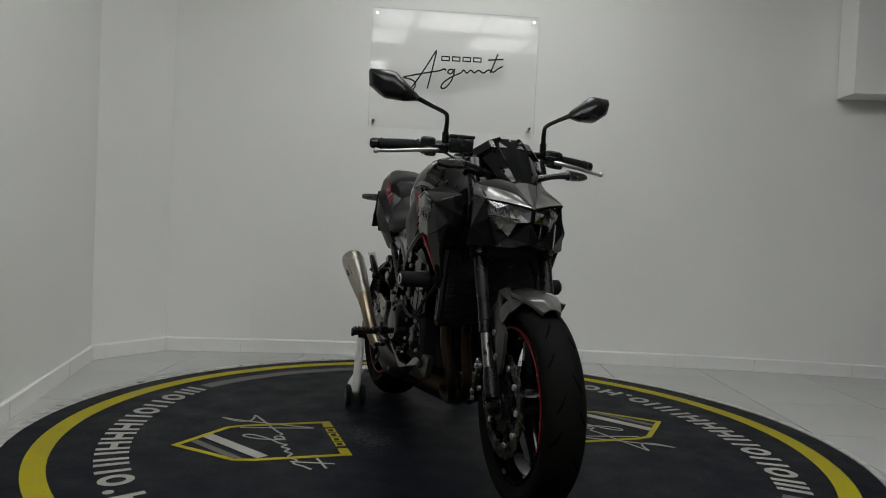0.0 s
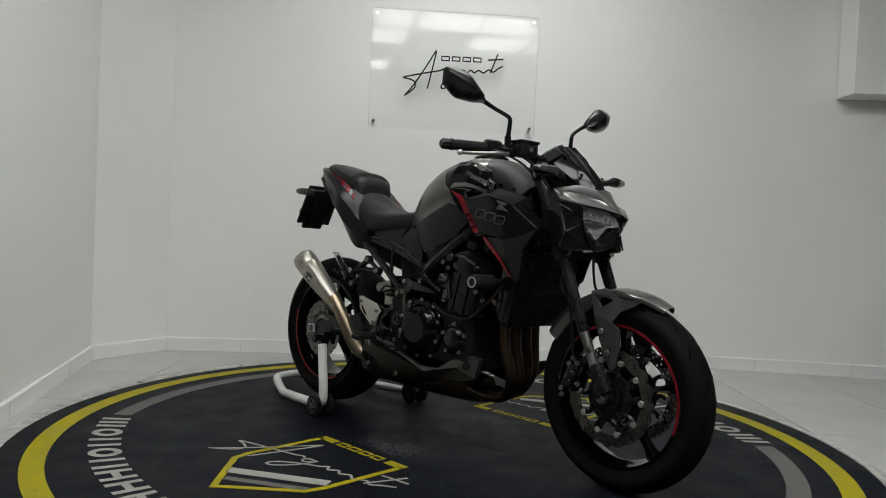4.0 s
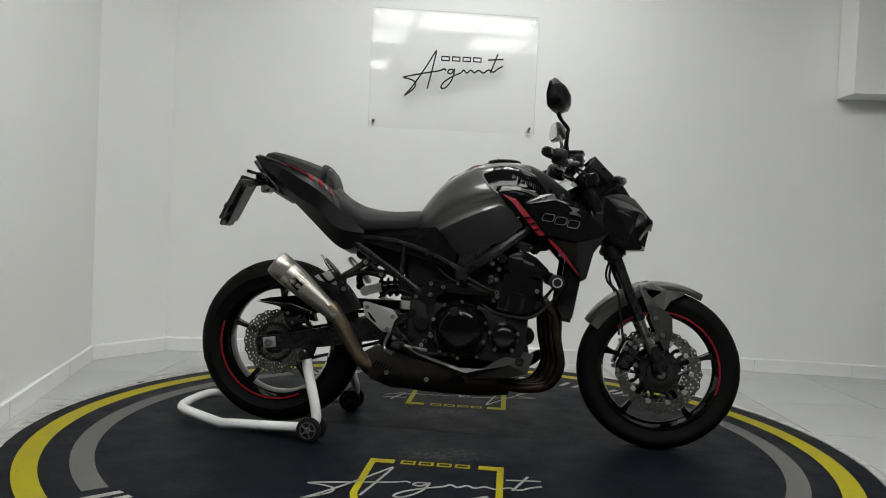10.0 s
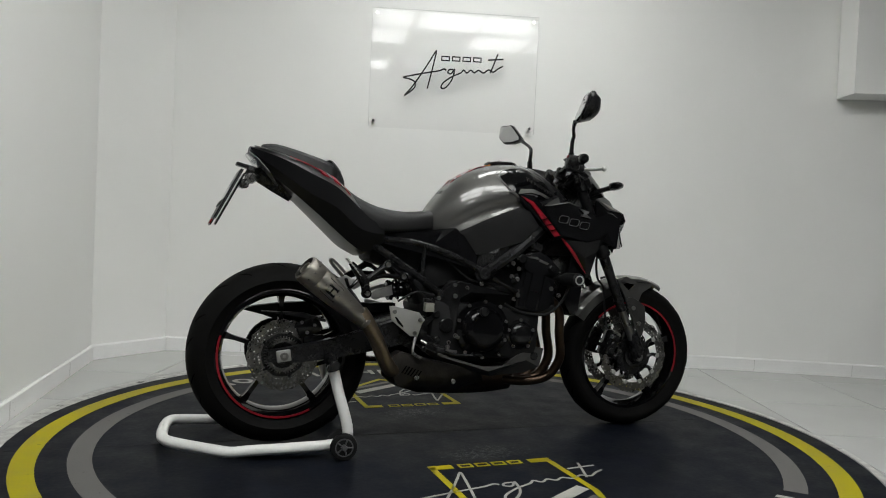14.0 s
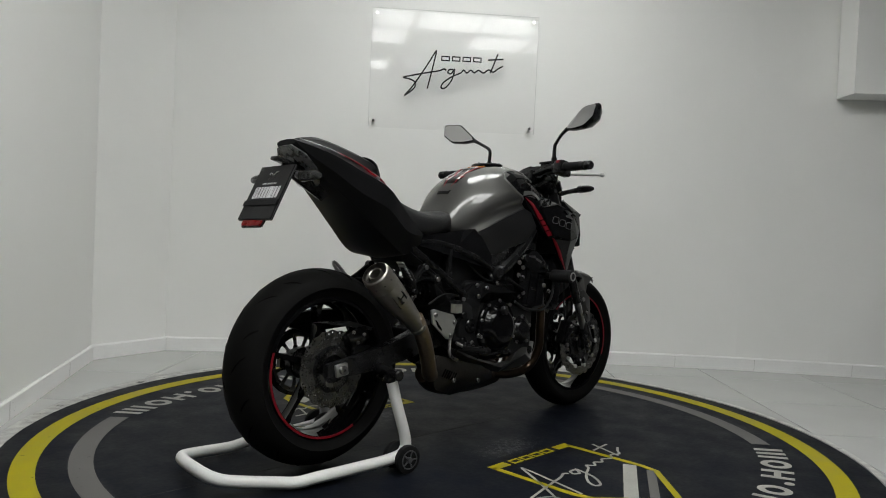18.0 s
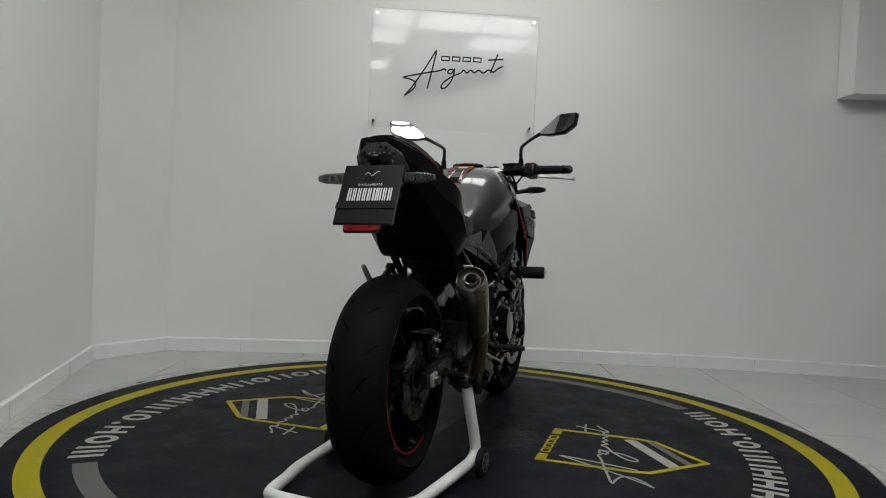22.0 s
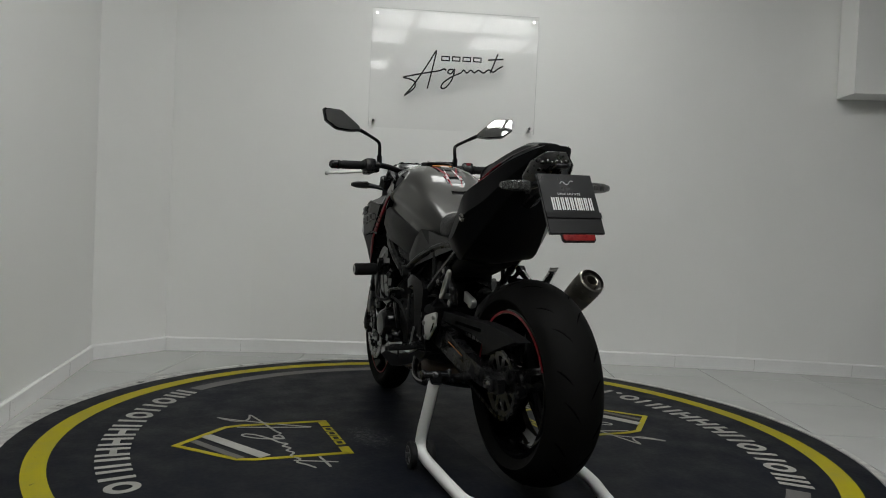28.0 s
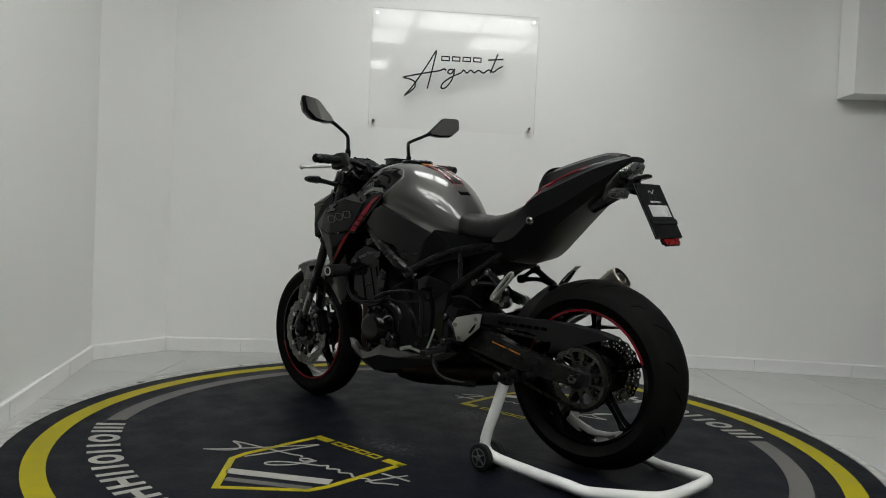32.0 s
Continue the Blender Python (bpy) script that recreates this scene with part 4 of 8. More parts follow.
for G, rev in ((grid, False), (ins, True)):
    for A, C in zip(G, G[1:]):
        for k in range(7):
            q = (A[k], A[k + 1], C[k + 1], C[k])
            bm.faces.new(q[::-1] if rev else q)
for A, C, D, E in zip(grid, grid[1:], ins, ins[1:]):
    bm.faces.new((A[0], C[0], E[0], D[0]))
    bm.faces.new((A[7], D[7], E[7], C[7]))
for G, H in ((grid[0], ins[0]), (grid[-1], ins[-1])):
    for k in range(7):
        bm.faces.new((G[k], G[k + 1], H[k + 1], H[k]))
guard = fpart("front_mudguard", bm, "graphite", bike, "graphite front mudguard with pointed nose", sharp=18)


def guard_bracket():
    """The open bracket between the mudguard and the fork, round a three-cornered opening."""
    bm = B()
    a, b, c = (1.377, -0.072, 0.611), (1.452, -0.071, 0.597), (1.416, -0.084, 0.570)
    for ol in ([(1.364, -0.068, 0.618), (1.412, -0.064, 0.630), (1.466, -0.066, 0.604), b, a], [(1.364, -0.068, 0.618), a, c, (1.438, -0.089, 0.543), (1.395, -0.089, 0.546), (1.379, -0.080, 0.581)],
               [b, (1.466, -0.066, 0.604), (1.543, -0.066, 0.598), (1.519, -0.070, 0.582), (1.481, -0.078, 0.563), (1.460, -0.089, 0.530), (1.438, -0.089, 0.543), c]):
        plate(bm, ol, 0.010)
    return bm


def guard_stay():
    return plate(B(), [(1.395, -0.090, 0.545), (1.437, -0.091, 0.542), (1.462, -0.091, 0.528), (1.489, -0.090, 0.507), (1.492, -0.094, 0.452), (1.480, -0.096, 0.392), (1.466, -0.096, 0.384), (1.422, -0.095, 0.472)], 0.010,
                 inner=[(1.440, -0.097, 0.505), (1.466, -0.101, 0.440)])


def guard_bolts():
    bm = B()
    for x, z in ((1.430, 0.501), (1.457, 0.438)):
        bolt(bm, (x, -0.098, z), (0, -1, 0), 0.009)
    return bm


both("mudguard_bracket", guard_bracket, "belly", guard, "graphite bracket with an opening", f=fpart, smooth=False)
both("mudguard_stay", guard_stay, "dark_grey", guard, "dark grey mudguard stay", f=fpart, sharp=12)
both("mudguard_bolt", guard_bolts, "bolt", guard, f=fpart)

# ---- headlight cowl ----
STEER_M = BAR_TURN
def facets(bm, faces, d, edge=0.003):
    """Flat-faced skin over named corners, with thickness d."""
    vs = {}
    for f in faces:
        for p in f:
            if p not in vs:
                vs[p] = bm.verts.new(p)
    for f in faces:
        bm.faces.new([vs[p] for p in f])
    bmesh.ops.triangulate(bm, faces=[f for f in bm.faces if len(f.verts) > 4])
    r = bmesh.ops.extrude_face_region(bm, geom=list(bm.faces))
    for g in r["geom"]:
        if isinstance(g, bmesh.types.BMVert):
            g.co += Vector(d)
    bm.normal_update()
    sharp = [e for e in bm.edges if len(e.link_faces) == 2 and e.calc_face_angle(0) > 0.12]
    bmesh.ops.bevel(bm, geom=sharp, offset=edge, segments=3, affect="EDGES", clamp_overlap=True)
    return bm


def sheet(a, b, bulge, thick, n=8, m=5):
    """A curved panel between two edges, swollen along bulge and thickened along thick."""
    bm = B()
    ea, eb = spline(a, n), spline(b, n)
    k = max(len(ea), len(eb))

    def along(e, t):
        u = t * (len(e) - 1)
        i = min(int(u), len(e) - 2)
        return Vector(e[i]).lerp(Vector(e[i + 1]), u - i)
    rows = []
    for i in range(k):
        t = i / (k - 1)
        p, q = along(ea, t), along(eb, t)
        rows.append([bm.verts.new(p.lerp(q, j / m) + Vector(bulge) * math.sin(math.pi * j / m)) for j in range(m + 1)])
    for A, C in zip(rows, rows[1:]):
        for j in range(m):
            bm.faces.new((A[j], A[j + 1], C[j + 1], C[j]))
    r = bmesh.ops.extrude_face_region(bm, geom=list(bm.faces))
    for g_ in r["geom"]:
        if isinstance(g_, bmesh.types.BMVert):
            g_.co += Vector(thick)
    return bm


# corners of the cowl's right half: brow, lens, cheek, chin
b_rear, b_in, b_top, b_ridge = (1.222, -0.118, 0.938), (1.285, -0.074, 0.950), (1.335, -0.039, 0.938), (1.342, 0.0, 0.943)
b_flash, b_notch, b_low, b_tip = (1.243, -0.110, 0.932), (1.360, -0.030, 0.900), (1.340, -0.126, 0.886), (1.412, 0.0, 0.862)
l_split, l_bot, l_out = (1.404, 0.0, 0.818), (1.353, -0.051, 0.770), (1.335, -0.108, 0.826)
k_rear, k_crest, k_low, k_back, k_up = (1.212, -0.130, 0.862), (1.308, -0.155, 0.800), (1.294, -0.160, 0.740), (1.230, -0.136, 0.772), (1.272, -0.140, 0.882)
n_side, n_front, n_mid, n_in, n_rear = (1.362, -0.090, 0.744), (1.384, -0.050, 0.742), (1.390, 0.0, 0.756), (1.30, -0.060, 0.732), (1.300, 0.0, 0.742)
cowl = fpart("headlight_cowl", loft(B(), [
    (1.19, [(0, 0.95), (0.05, 0.945), (0.095, 0.92), (0.130, 0.87), (0.12, 0.80), (0.08, 0.765), (0, 0.76)]),
    (1.26, [(0, 0.94), (0.045, 0.935), (0.100, 0.905), (0.125, 0.865), (0.115, 0.795), (0.08, 0.755), (0, 0.75)]),
    (1.312, [(0, 0.90), (0.04, 0.90), (0.080, 0.88), (0.085, 0.845), (0.075, 0.80), (0.05, 0.765), (0, 0.765)])], sub=2, rsub=1), "black_satin", bike, "black angular headlight cowl", sharp=20)
both("brow_flash", lambda: sheet([b_flash, (1.300, -0.072, 0.921), b_notch], [b_low, (1.378, -0.064, 0.876), (1.408, -0.006, 0.864)], (-0.001, 0.001, -0.002), (-0.006, 0.002, -0.010)), "silver", cowl, "silver side of the brow over the headlight", f=fpart, sharp=40)
both("brow_top", lambda: sheet([b_rear, b_in, b_top], [b_flash, (1.300, -0.072, 0.921), b_notch], (0.001, 0, 0.004), (-0.004, 0.002, -0.010)), "brow", cowl, "grey upper edge of the brow", f=fpart, sharp=40)
both("brow_end", lambda: sheet([b_rear, b_flash], [(1.270, -0.140, 0.900), b_low], (0, -0.002, 0.001), (-0.004, 0.006, -0.006)), "silver", cowl, "silver outer end of the brow", f=fpart, sharp=40)
both("brow_centre", lambda: facets(B(), [(b_top, b_ridge, b_tip, b_notch)], (-0.006, 0, -0.012), 0.002), "brow", cowl, "satin grey centre of the brow", f=fpart, smooth=False)
both("headlight_surround", lambda: tube(B(), [(1.334, -0.116, 0.852), (1.342, -0.126, 0.881), (1.379, -0.066, 0.873), (1.413, -0.003, 0.858), (1.408, -0.002, 0.819)], 0.0034, n=8, sub=1), "black_gloss", cowl, "black rim of the headlight", f=fpart)
both("cowl_cheek", lambda: facets(B(), [(b_rear, b_low, k_up), (b_low, l_out, k_crest, k_up), (b_rear, k_up, k_rear), (k_rear, k_up, k_crest), (k_rear, k_crest, k_low, k_back), (k_crest, l_out, n_side, k_low), (l_out, l_bot, n_side)], (0.0, 0.012, 0)), "shroud", cowl, "black cowl cheek", f=fpart, smooth=False)
both("cowl_lip", lambda: facets(B(), [(l_bot, l_split, n_mid, n_front), (l_bot, n_front, n_side), (n_side, n_front, n_in, k_low), (n_front, n_mid, n_rear, n_in)], (-0.006, 0, 0.010)), "shroud", cowl, "black lip below the headlight", f=fpart, smooth=False)


def edge_line(pts, r=0.0022):
    return lambda: tube(B(), pts, r, n=6, sub=1)


# the graphite line is a modelled highlight along the cheek's crease
both("cheek_edge", edge_line([(1.262, -0.139, 0.884), (1.285, -0.142, 0.878), (1.326, -0.130, 0.856)], 0.0018), "graphite", cowl, f=fpart)
both("cheek_edge", edge_line([(1.334, -0.111, 0.824), (1.348, -0.103, 0.785), (1.363, -0.094, 0.750)], 0.003), "black_gloss", cowl, f=fpart)
HL = [(1.344, -0.122, 0.880), (1.380, -0.062, 0.871), (1.411, -0.005, 0.855), (1.405, -0.005, 0.822), (1.388, -0.040, 0.818), (1.354, -0.052, 0.773), (1.341, -0.094, 0.794), (1.335, -0.106, 0.826), (1.336, -0.118, 0.856)]


def fan(bm, outline, middle):
    """A faceted dish: an outline joined to one point."""
    vs = [bm.verts.new(p) for p in outline]
    c = bm.verts.new(middle)
    for a, b in zip(vs, vs[1:] + vs[:1]):
        bm.faces.new((a, b, c))
    return bm


def hl_lens():
    P = [(x + 0.004, y, z) for x, y, z in HL]
    D = (1.384, -0.072, 0.836)
    bm = fan(B(), [P[8], P[0], P[1], D, P[7]], (1.374, -0.100, 0.856))
    fan(bm, [P[1], P[2], P[3], P[4], D], (1.412, -0.036, 0.848))
    fan(bm, [D, P[4], P[5], P[6], P[7]], (1.366, -0.078, 0.808))
    bmesh.ops.remove_doubles(bm, verts=bm.verts, dist=0.0004)
    r = bmesh.ops.extrude_face_region(bm, geom=list(bm.faces))
    for g_ in r["geom"]:
        if isinstance(g_, bmesh.types.BMVert):
            g_.co.x -= 0.0025
    return bm


def hl_bowl():
    P = [(x - 0.004, y * 0.985, z) for x, y, z in HL]
    D = (1.366, -0.072, 0.834)
    bm = fan(B(), [P[8], P[0], P[1], D, P[7]], (1.338, -0.094, 0.856))
    fan(bm, [P[1], P[2], P[3], P[4], D], (1.376, -0.038, 0.850))
    fan(bm, [D, P[4], P[5], P[6], P[7]], (1.336, -0.078, 0.808))
    bmesh.ops.remove_doubles(bm, verts=bm.verts, dist=0.0004)
    bmesh.ops.subdivide_edges(bm, edges=bm.edges, cuts=2, use_grid_fill=True)
    r = bmesh.ops.extrude_face_region(bm, geom=list(bm.faces))
    for g_ in r["geom"]:
        if isinstance(g_, bmesh.types.BMVert):
            g_.co.x -= 0.003
    return bm


def hl_eye():
    bm = lathe(B(), [(0, 0.002), (0.006, 0.001), (0.011, 0.005), (0.013, 0.005), (0.013, 0.0), (0, -0.002)], pose(1.343, -0.094, 0.857, 0, 82, -25), 20)
    lathe(bm, [(0, 0.002), (0.005, 0.001), (0.009, 0.004), (0.010, 0.004), (0.010, 0.0), (0, -0.002)], pose(1.380, -0.038, 0.850, 0, 82, -20), 20)
    return lathe(bm, [(0, 0.002), (0.005, 0.001), (0.010, 0.004), (0.012, 0.004), (0.012, 0.0), (0, -0.002)], pose(1.341, -0.078, 0.809, 0, 82, -25), 20)


def hl_fins():
    """The bright bars that part the lamp's chambers."""
    bm = B()
    tube(bm, [(1.338, -0.112, 0.838), (1.366, -0.076, 0.832), (1.392, -0.034, 0.826)], 0.0028, n=6, sub=3)
    tube(bm, [(1.366, -0.090, 0.872), (1.374, -0.066, 0.850), (1.378, -0.056, 0.824)], 0.0020, n=6, sub=2)
    for k in range(5):
        y = -0.112 + 0.011 * k
        tube(bm, [(1.350 + 0.25 * (y + 0.112), y, 0.874 - 0.10 * (y + 0.112)), (1.346 + 0.25 * (y + 0.112), y + 0.006, 0.856), (1.350 + 0.25 * (y + 0.112), y + 0.010, 0.838)], 0.0011, n=5, sub=2)
    for k in range(4):
        y = -0.048 + 0.011 * k
        tube(bm, [(1.384 + 0.3 * (y + 0.048), y, 0.862), (1.380 + 0.3 * (y + 0.048), y + 0.005, 0.846), (1.382 + 0.3 * (y + 0.048), y + 0.007, 0.828)], 0.0011, n=5, sub=2)
    return bm


for mk in (lambda b: b, flip):
    fpart("headlight", mk(hl_bowl()), "reflector", cowl, "clear-lens headlight with bright reflector", smooth=False)
    fpart("headlight_eye", mk(hl_eye()), "lamp_metal", cowl)
    fpart("lamp_divider", mk(hl_fins()), "chrome", cowl)
    ob = fpart("headlight_lens", mk(hl_lens()), "lens", cowl, "clear faceted headlight lens", smooth=False)
    ob.visible_shadow = False

# fly screen
sc = []
for x, z, w in ((1.322, 0.944, 0.050), (1.304, 0.974, 0.068), (1.276, 1.006, 0.081), (1.246, 1.037, 0.090), (1.216, 1.068, 0.094), (1.203, 1.080, 0.090), (1.194, 1.088, 0.080), (1.188, 1.093, 0.064)):
    drop = 2.6 * w * w
    sc.append([(x + dx - drop * abs(f) ** 2 * 1.6, w * f, z + dx * 0.8 - drop * abs(f) ** 2) for f, dx in ((-1, -0.004), (-0.8, 0.0), (-0.52, 0.004), (-0.40, -0.004), (-0.16, -0.005), (0, -0.004), (0.16, -0.005), (0.40, -0.004), (0.52, 0.004), (0.8, 0.0), (1, -0.004))])
bm = B()
g = [[bm.verts.new(p) for p in r] for r in sc]
h = [[bm.verts.new((p[0] - 0.004, p[1], p[2] - 0.003)) for p in r] for r in sc]
nr_, nc_ = len(sc), 11
for G in (g, h):
    for A, C in zip(G, G[1:]):
        for k in range(nc_ - 1):
            bm.faces.new((A[k], A[k + 1], C[k + 1], C[k]))
for r in (0, nr_ - 1):
    for k in range(nc_ - 1):
        bm.faces.new((g[r][k], g[r][k + 1], h[r][k + 1], h[r][k]))
for k in (0, nc_ - 1):
    for r in range(nr_ - 1):
        bm.faces.new((g[r][k], g[r + 1][k], h[r + 1][k], h[r][k]))
screen = fpart("fly_screen", bm, "smoke", bike, "small dark smoked fly screen", sharp=40)
both("screen_bolt", lambda: bolt(bolt(B(), (1.287, -0.060, 0.983), (0.8, -0.3, 0.6), 0.006, 0.005), (1.219, -0.062, 1.044), (0.8, -0.3, 0.6), 0.006, 0.005), "black_gloss", screen, f=fpart)
bm = plate(B(), [(1.165, -0.058, 0.94), (1.300, -0.058, 0.935), (1.292, -0.058, 0.965), (1.255, -0.058, 1.002), (1.205, -0.058, 1.055), (1.165, -0.058, 1.04)], 0.116, 0.006)
fpart("screen_mount", bm, "black_matte", bike, "black mount behind the fly screen")

# front indicators
for s in (-1, 1):
    bm = tube(B(), [(1.225, s * 0.07, 0.962), (1.255, s * 0.13, 0.978), (1.268, s * 0.180, 0.986)], [0.013, 0.010, 0.014], n=10)
    ind = fpart("front_indicator", bm, "black_satin", bike, "slim front indicator with clear lens")
    bm = B()
    loft(bm, [(0.0, [(0, 0.015), (0.018, 0.009), (0.018, -0.009), (0, -0.015)]), (0.05, [(0, 0.013), (0.016, 0.008), (0.016, -0.008), (0, -0.013)]), (0.075, [(0, 0.007), (0.008, 0.004), (0.008, -0.004), (0, -0.007)])], sub=2, rsub=2)
    bm.transform(Matrix.Translation((1.268, s * 0.176, 0.986)) @ Matrix.Rotation(radians(105 * s), 4, "Z"))
    shell = bm.copy()
    bmesh.ops.scale(shell, vec=(1.0, 1.02, 1.12), verts=shell.verts, space=Matrix.Translation((0, 0, -0.986)))
    bmesh.ops.translate(shell, vec=(-0.008, 0, 0), verts=shell.verts)
    fpart("indicator_shell", shell, "black_satin", ind, "black indicator housing")
    fpart("indicator_lens", bm, "indicator", ind, "clear indicator lens")
    fpart("indicator_bulb", cyl(B(), (1.266, s * 0.184, 0.986), (1.256, s * 0.222, 0.987), 0.009, n=10), "reflector", ind)

STEER_M = FORK_TURN
# ---- tank, seats, tail ----
tank_secs = [
    (0.535, [(0, 0.855), (0.05, 0.852), (0.085, 0.835), (0.095, 0.80), (0.085, 0.77), (0.0, 0.765)]),
    (0.575, [(0, 0.915), (0.055, 0.910), (0.105, 0.880), (0.122, 0.82), (0.112, 0.760), (0.0, 0.755)]),
    (0.64, [(0, 0.985), (0.065, 0.978), (0.130, 0.940), (0.158, 0.87), (0.150, 0.780), (0.0, 0.77)]),
    (0.73, [(0, 1.035), (0.072, 1.028), (0.145, 0.992), (0.185, 0.915), (0.170, 0.818), (0.0, 0.80)]),
    (0.82, [(0, 1.055), (0.075, 1.050), (0.150, 1.015), (0.195, 0.935), (0.178, 0.850), (0.0, 0.83)]),
    (0.90, [(0, 1.055), (0.075, 1.050), (0.145, 1.018), (0.188, 0.940), (0.160, 0.870), (0.0, 0.85)]),
    (0.97, [(0, 1.030), (0.070, 1.025), (0.130, 0.995), (0.168, 0.930), (0.145, 0.870), (0.0, 0.85)]),
    (1.04, [(0, 0.985), (0.060, 0.980), (0.105, 0.955), (0.130, 0.915), (0.115, 0.870), (0.0, 0.86)])]
dent = {0.64: 0.004, 0.73: 0.006, 0.82: 0.005, 0.90: 0.002}       # the knee hollow in the tank's side
tank_secs = [(x, r[:4] + [((r[3][0] + r[4][0]) / 2 - dent.get(x, 0.0), (r[3][1] + r[4][1]) / 2)] + r[4:]) for x, r in tank_secs]
tank = part("fuel_tank", loft(B(), tank_secs, sub=4, rsub=3), "graphite", bike, "graphite metallic fuel tank with black shoulder panels", sharp=60)
bm = B()
lathe(bm, [(0, 0), (0.060, 0), (0.064, 0.003), (0.064, 0.010), (0.058, 0.014), (0.040, 0.014), (0.037, 0.011), (0, 0.011)], pose(0.845, 0, 1.052, 0, -1, 0), 40)
part("filler_cap", bm, "black_metal", tank, "black filler cap")
bm = B()
for k in range(6):
    a = radians(60 * k)
    bolt(bm, (0.845 + 0.05 * math.cos(a), 0.05 * math.sin(a), 1.066), (0, 0, 1), 0.004, 0.003)
part("cap_bolt", bm, "bolt", tank)


def on_tank(x, z, out=0.004):
    """The tank's half width at (x, z), on its outer side."""
    xs = [q[0] for q in tank_secs]
    k = max(i for i in range(len(xs) - 1) if xs[i] <= x or i == 0)
    t = min(1, max(0, (x - xs[k]) / (xs[k + 1] - xs[k])))
    def at(sec):
        ring = spline(sec[1], 6)
        hit = [a[0] + (b[0] - a[0]) * (z - a[1]) / (b[1] - a[1]) for a, b in zip(ring, ring[1:]) if (a[1] - z) * (b[1] - z) <= 0 and a[1] != b[1]]
        return max(hit) if hit else min(ring, key=lambda q: abs(q[1] - z))[0]
    return (1 - t) * at(tank_secs[k]) + t * at(tank_secs[k + 1]) + out


def skin(bm, poly, out=0.004, thick=0.006, step=0.02):
    """A panel that follows the tank's side inside an (x, z) outline: cut into small squares at its edge."""
    bm2 = bmesh.new()
    f = bm2.faces.new([bm2.verts.new((x, 0, z)) for x, z in poly])
    bmesh.ops.triangulate(bm2, faces=[f])
    for _ in range(3):
        bmesh.ops.subdivide_edges(bm2, edges=[e for e in bm2.edges if e.calc_length() > step], cuts=1)
        bmesh.ops.triangulate(bm2, faces=bm2.faces)
    for v in bm2.verts:
        v.co.y = -on_tank(v.co.x, v.co.z, out)
    me = bpy.data.meshes.new("tmp")
    bm2.to_mesh(me)
    bm2.free()
    bm.from_mesh(me)
    bpy.data.meshes.remove(me)
    r = bmesh.ops.extrude_face_region(bm, geom=list(bm.faces))
    for g_ in r["geom"]:
        if isinstance(g_, bmesh.types.BMVert):
            g_.co.y += thick
    return bm


SHOULDER = [(0.832, 0.921), (0.800, 0.945), (0.772, 0.985), (0.778, 1.006), (0.800, 1.022), (0.835, 1.030), (0.890, 1.026), (0.965, 0.996), (1.008, 0.962), (1.034, 0.928), (1.034, 0.906), (0.975, 0.899), (0.930, 0.898), (0.870, 0.922)]
both("tank_shoulder", lambda: skin(B(), SHOULDER, step=0.012), "black_gloss", tank, "gloss black shoulder panel", sharp=60)


def shoulder_edge():
    """The pale edge round the rear of the shoulder panel."""
    P = [(x, -on_tank(x, z, 0.002), z) for x, z in spline([(0.838, 0.905)] + SHOULDER[:8], 5)]
    return tube(B(), P, 0.0045, n=6, sub=1)


both("shoulder_edge", shoulder_edge, "silver", tank, "pale metallic edge of the shoulder panel")
both("shoulder_flash", lambda: skin(B(), [(0.832, 0.930), (0.845, 0.950), (0.900, 0.952), (0.950, 0.938), (1.000, 0.917), (0.960, 0.922), (0.935, 0.932), (0.890, 0.938)], 0.0062, 0.003, 0.012), "silver", tank, "silver decal flash", smooth=False)
both("shoulder_flash", lambda: skin(B(), [(0.845, 0.927), (0.885, 0.934), (0.925, 0.928), (0.905, 0.918), (0.890, 0.924)], 0.0062, 0.003, 0.012), "print_grey", tank, "grey decal flash", smooth=False)
for k in range(8):
    for dx, h in ((-0.0036, 0.0085), (0.0030, 0.0065)):
        x, z, w = 0.884 + 0.0152 * k + dx, 0.990 - 0.0066 * k, 0.0014
        both("tank_mark", lambda: skin(B(), [(x - w, z - h), (x + w, z - h - 0.001), (x + w, z + h - 0.001), (x - w, z + h)], 0.0062, 0.002, 0.01), "disc", tank, "small silver bar mark", smooth=False)


def on_top(x, y, out=0.002):
    """The tank's height at (x, y)."""
    xs = [q[0] for q in tank_secs]
    k = max(i for i in range(len(xs) - 1) if xs[i] <= x or i == 0)
    t = min(1, max(0, (x - xs[k]) / (xs[k + 1] - xs[k])))
    zs = []
    for sec in (tank_secs[k], tank_secs[k + 1]):
        ring = [q for q in spline([(-sec[1][1][0], sec[1][1][1])] + sec[1][:4], 8)]
        zs.append(min(ring, key=lambda q: abs(q[0] - abs(y)))[1])
    return (1 - t) * zs[0] + t * zs[1] + out


def top_strip(x0, x1, w0, w1, out=0.003, y0=0.0):
    """A thin sheet lying on the tank's top."""
    bm = B()
    rows = []
    for i in range(13):
        t = i / 12
        x, w = x0 + (x1 - x0) * t, w0 + (w1 - w0) * t
        rows.append([bm.verts.new((x, y0 + w * k / 4, on_top(x, y0 + w * k / 4, out))) for k in range(-4, 5)])
    for A, C in zip(rows, rows[1:]):
        for k in range(8):
            bm.faces.new((A[k], A[k + 1], C[k + 1], C[k]))
    r = bmesh.ops.extrude_face_region(bm, geom=list(bm.faces))
    for g in r["geom"]:
        if isinstance(g, bmesh.types.BMVert):
            g.co.z -= out + 0.004
    return bm


part("tank_top_decal", top_strip(0.585, 0.80, 0.030, 0.058), "black_gloss", tank, "gloss black top decal", sharp=50)


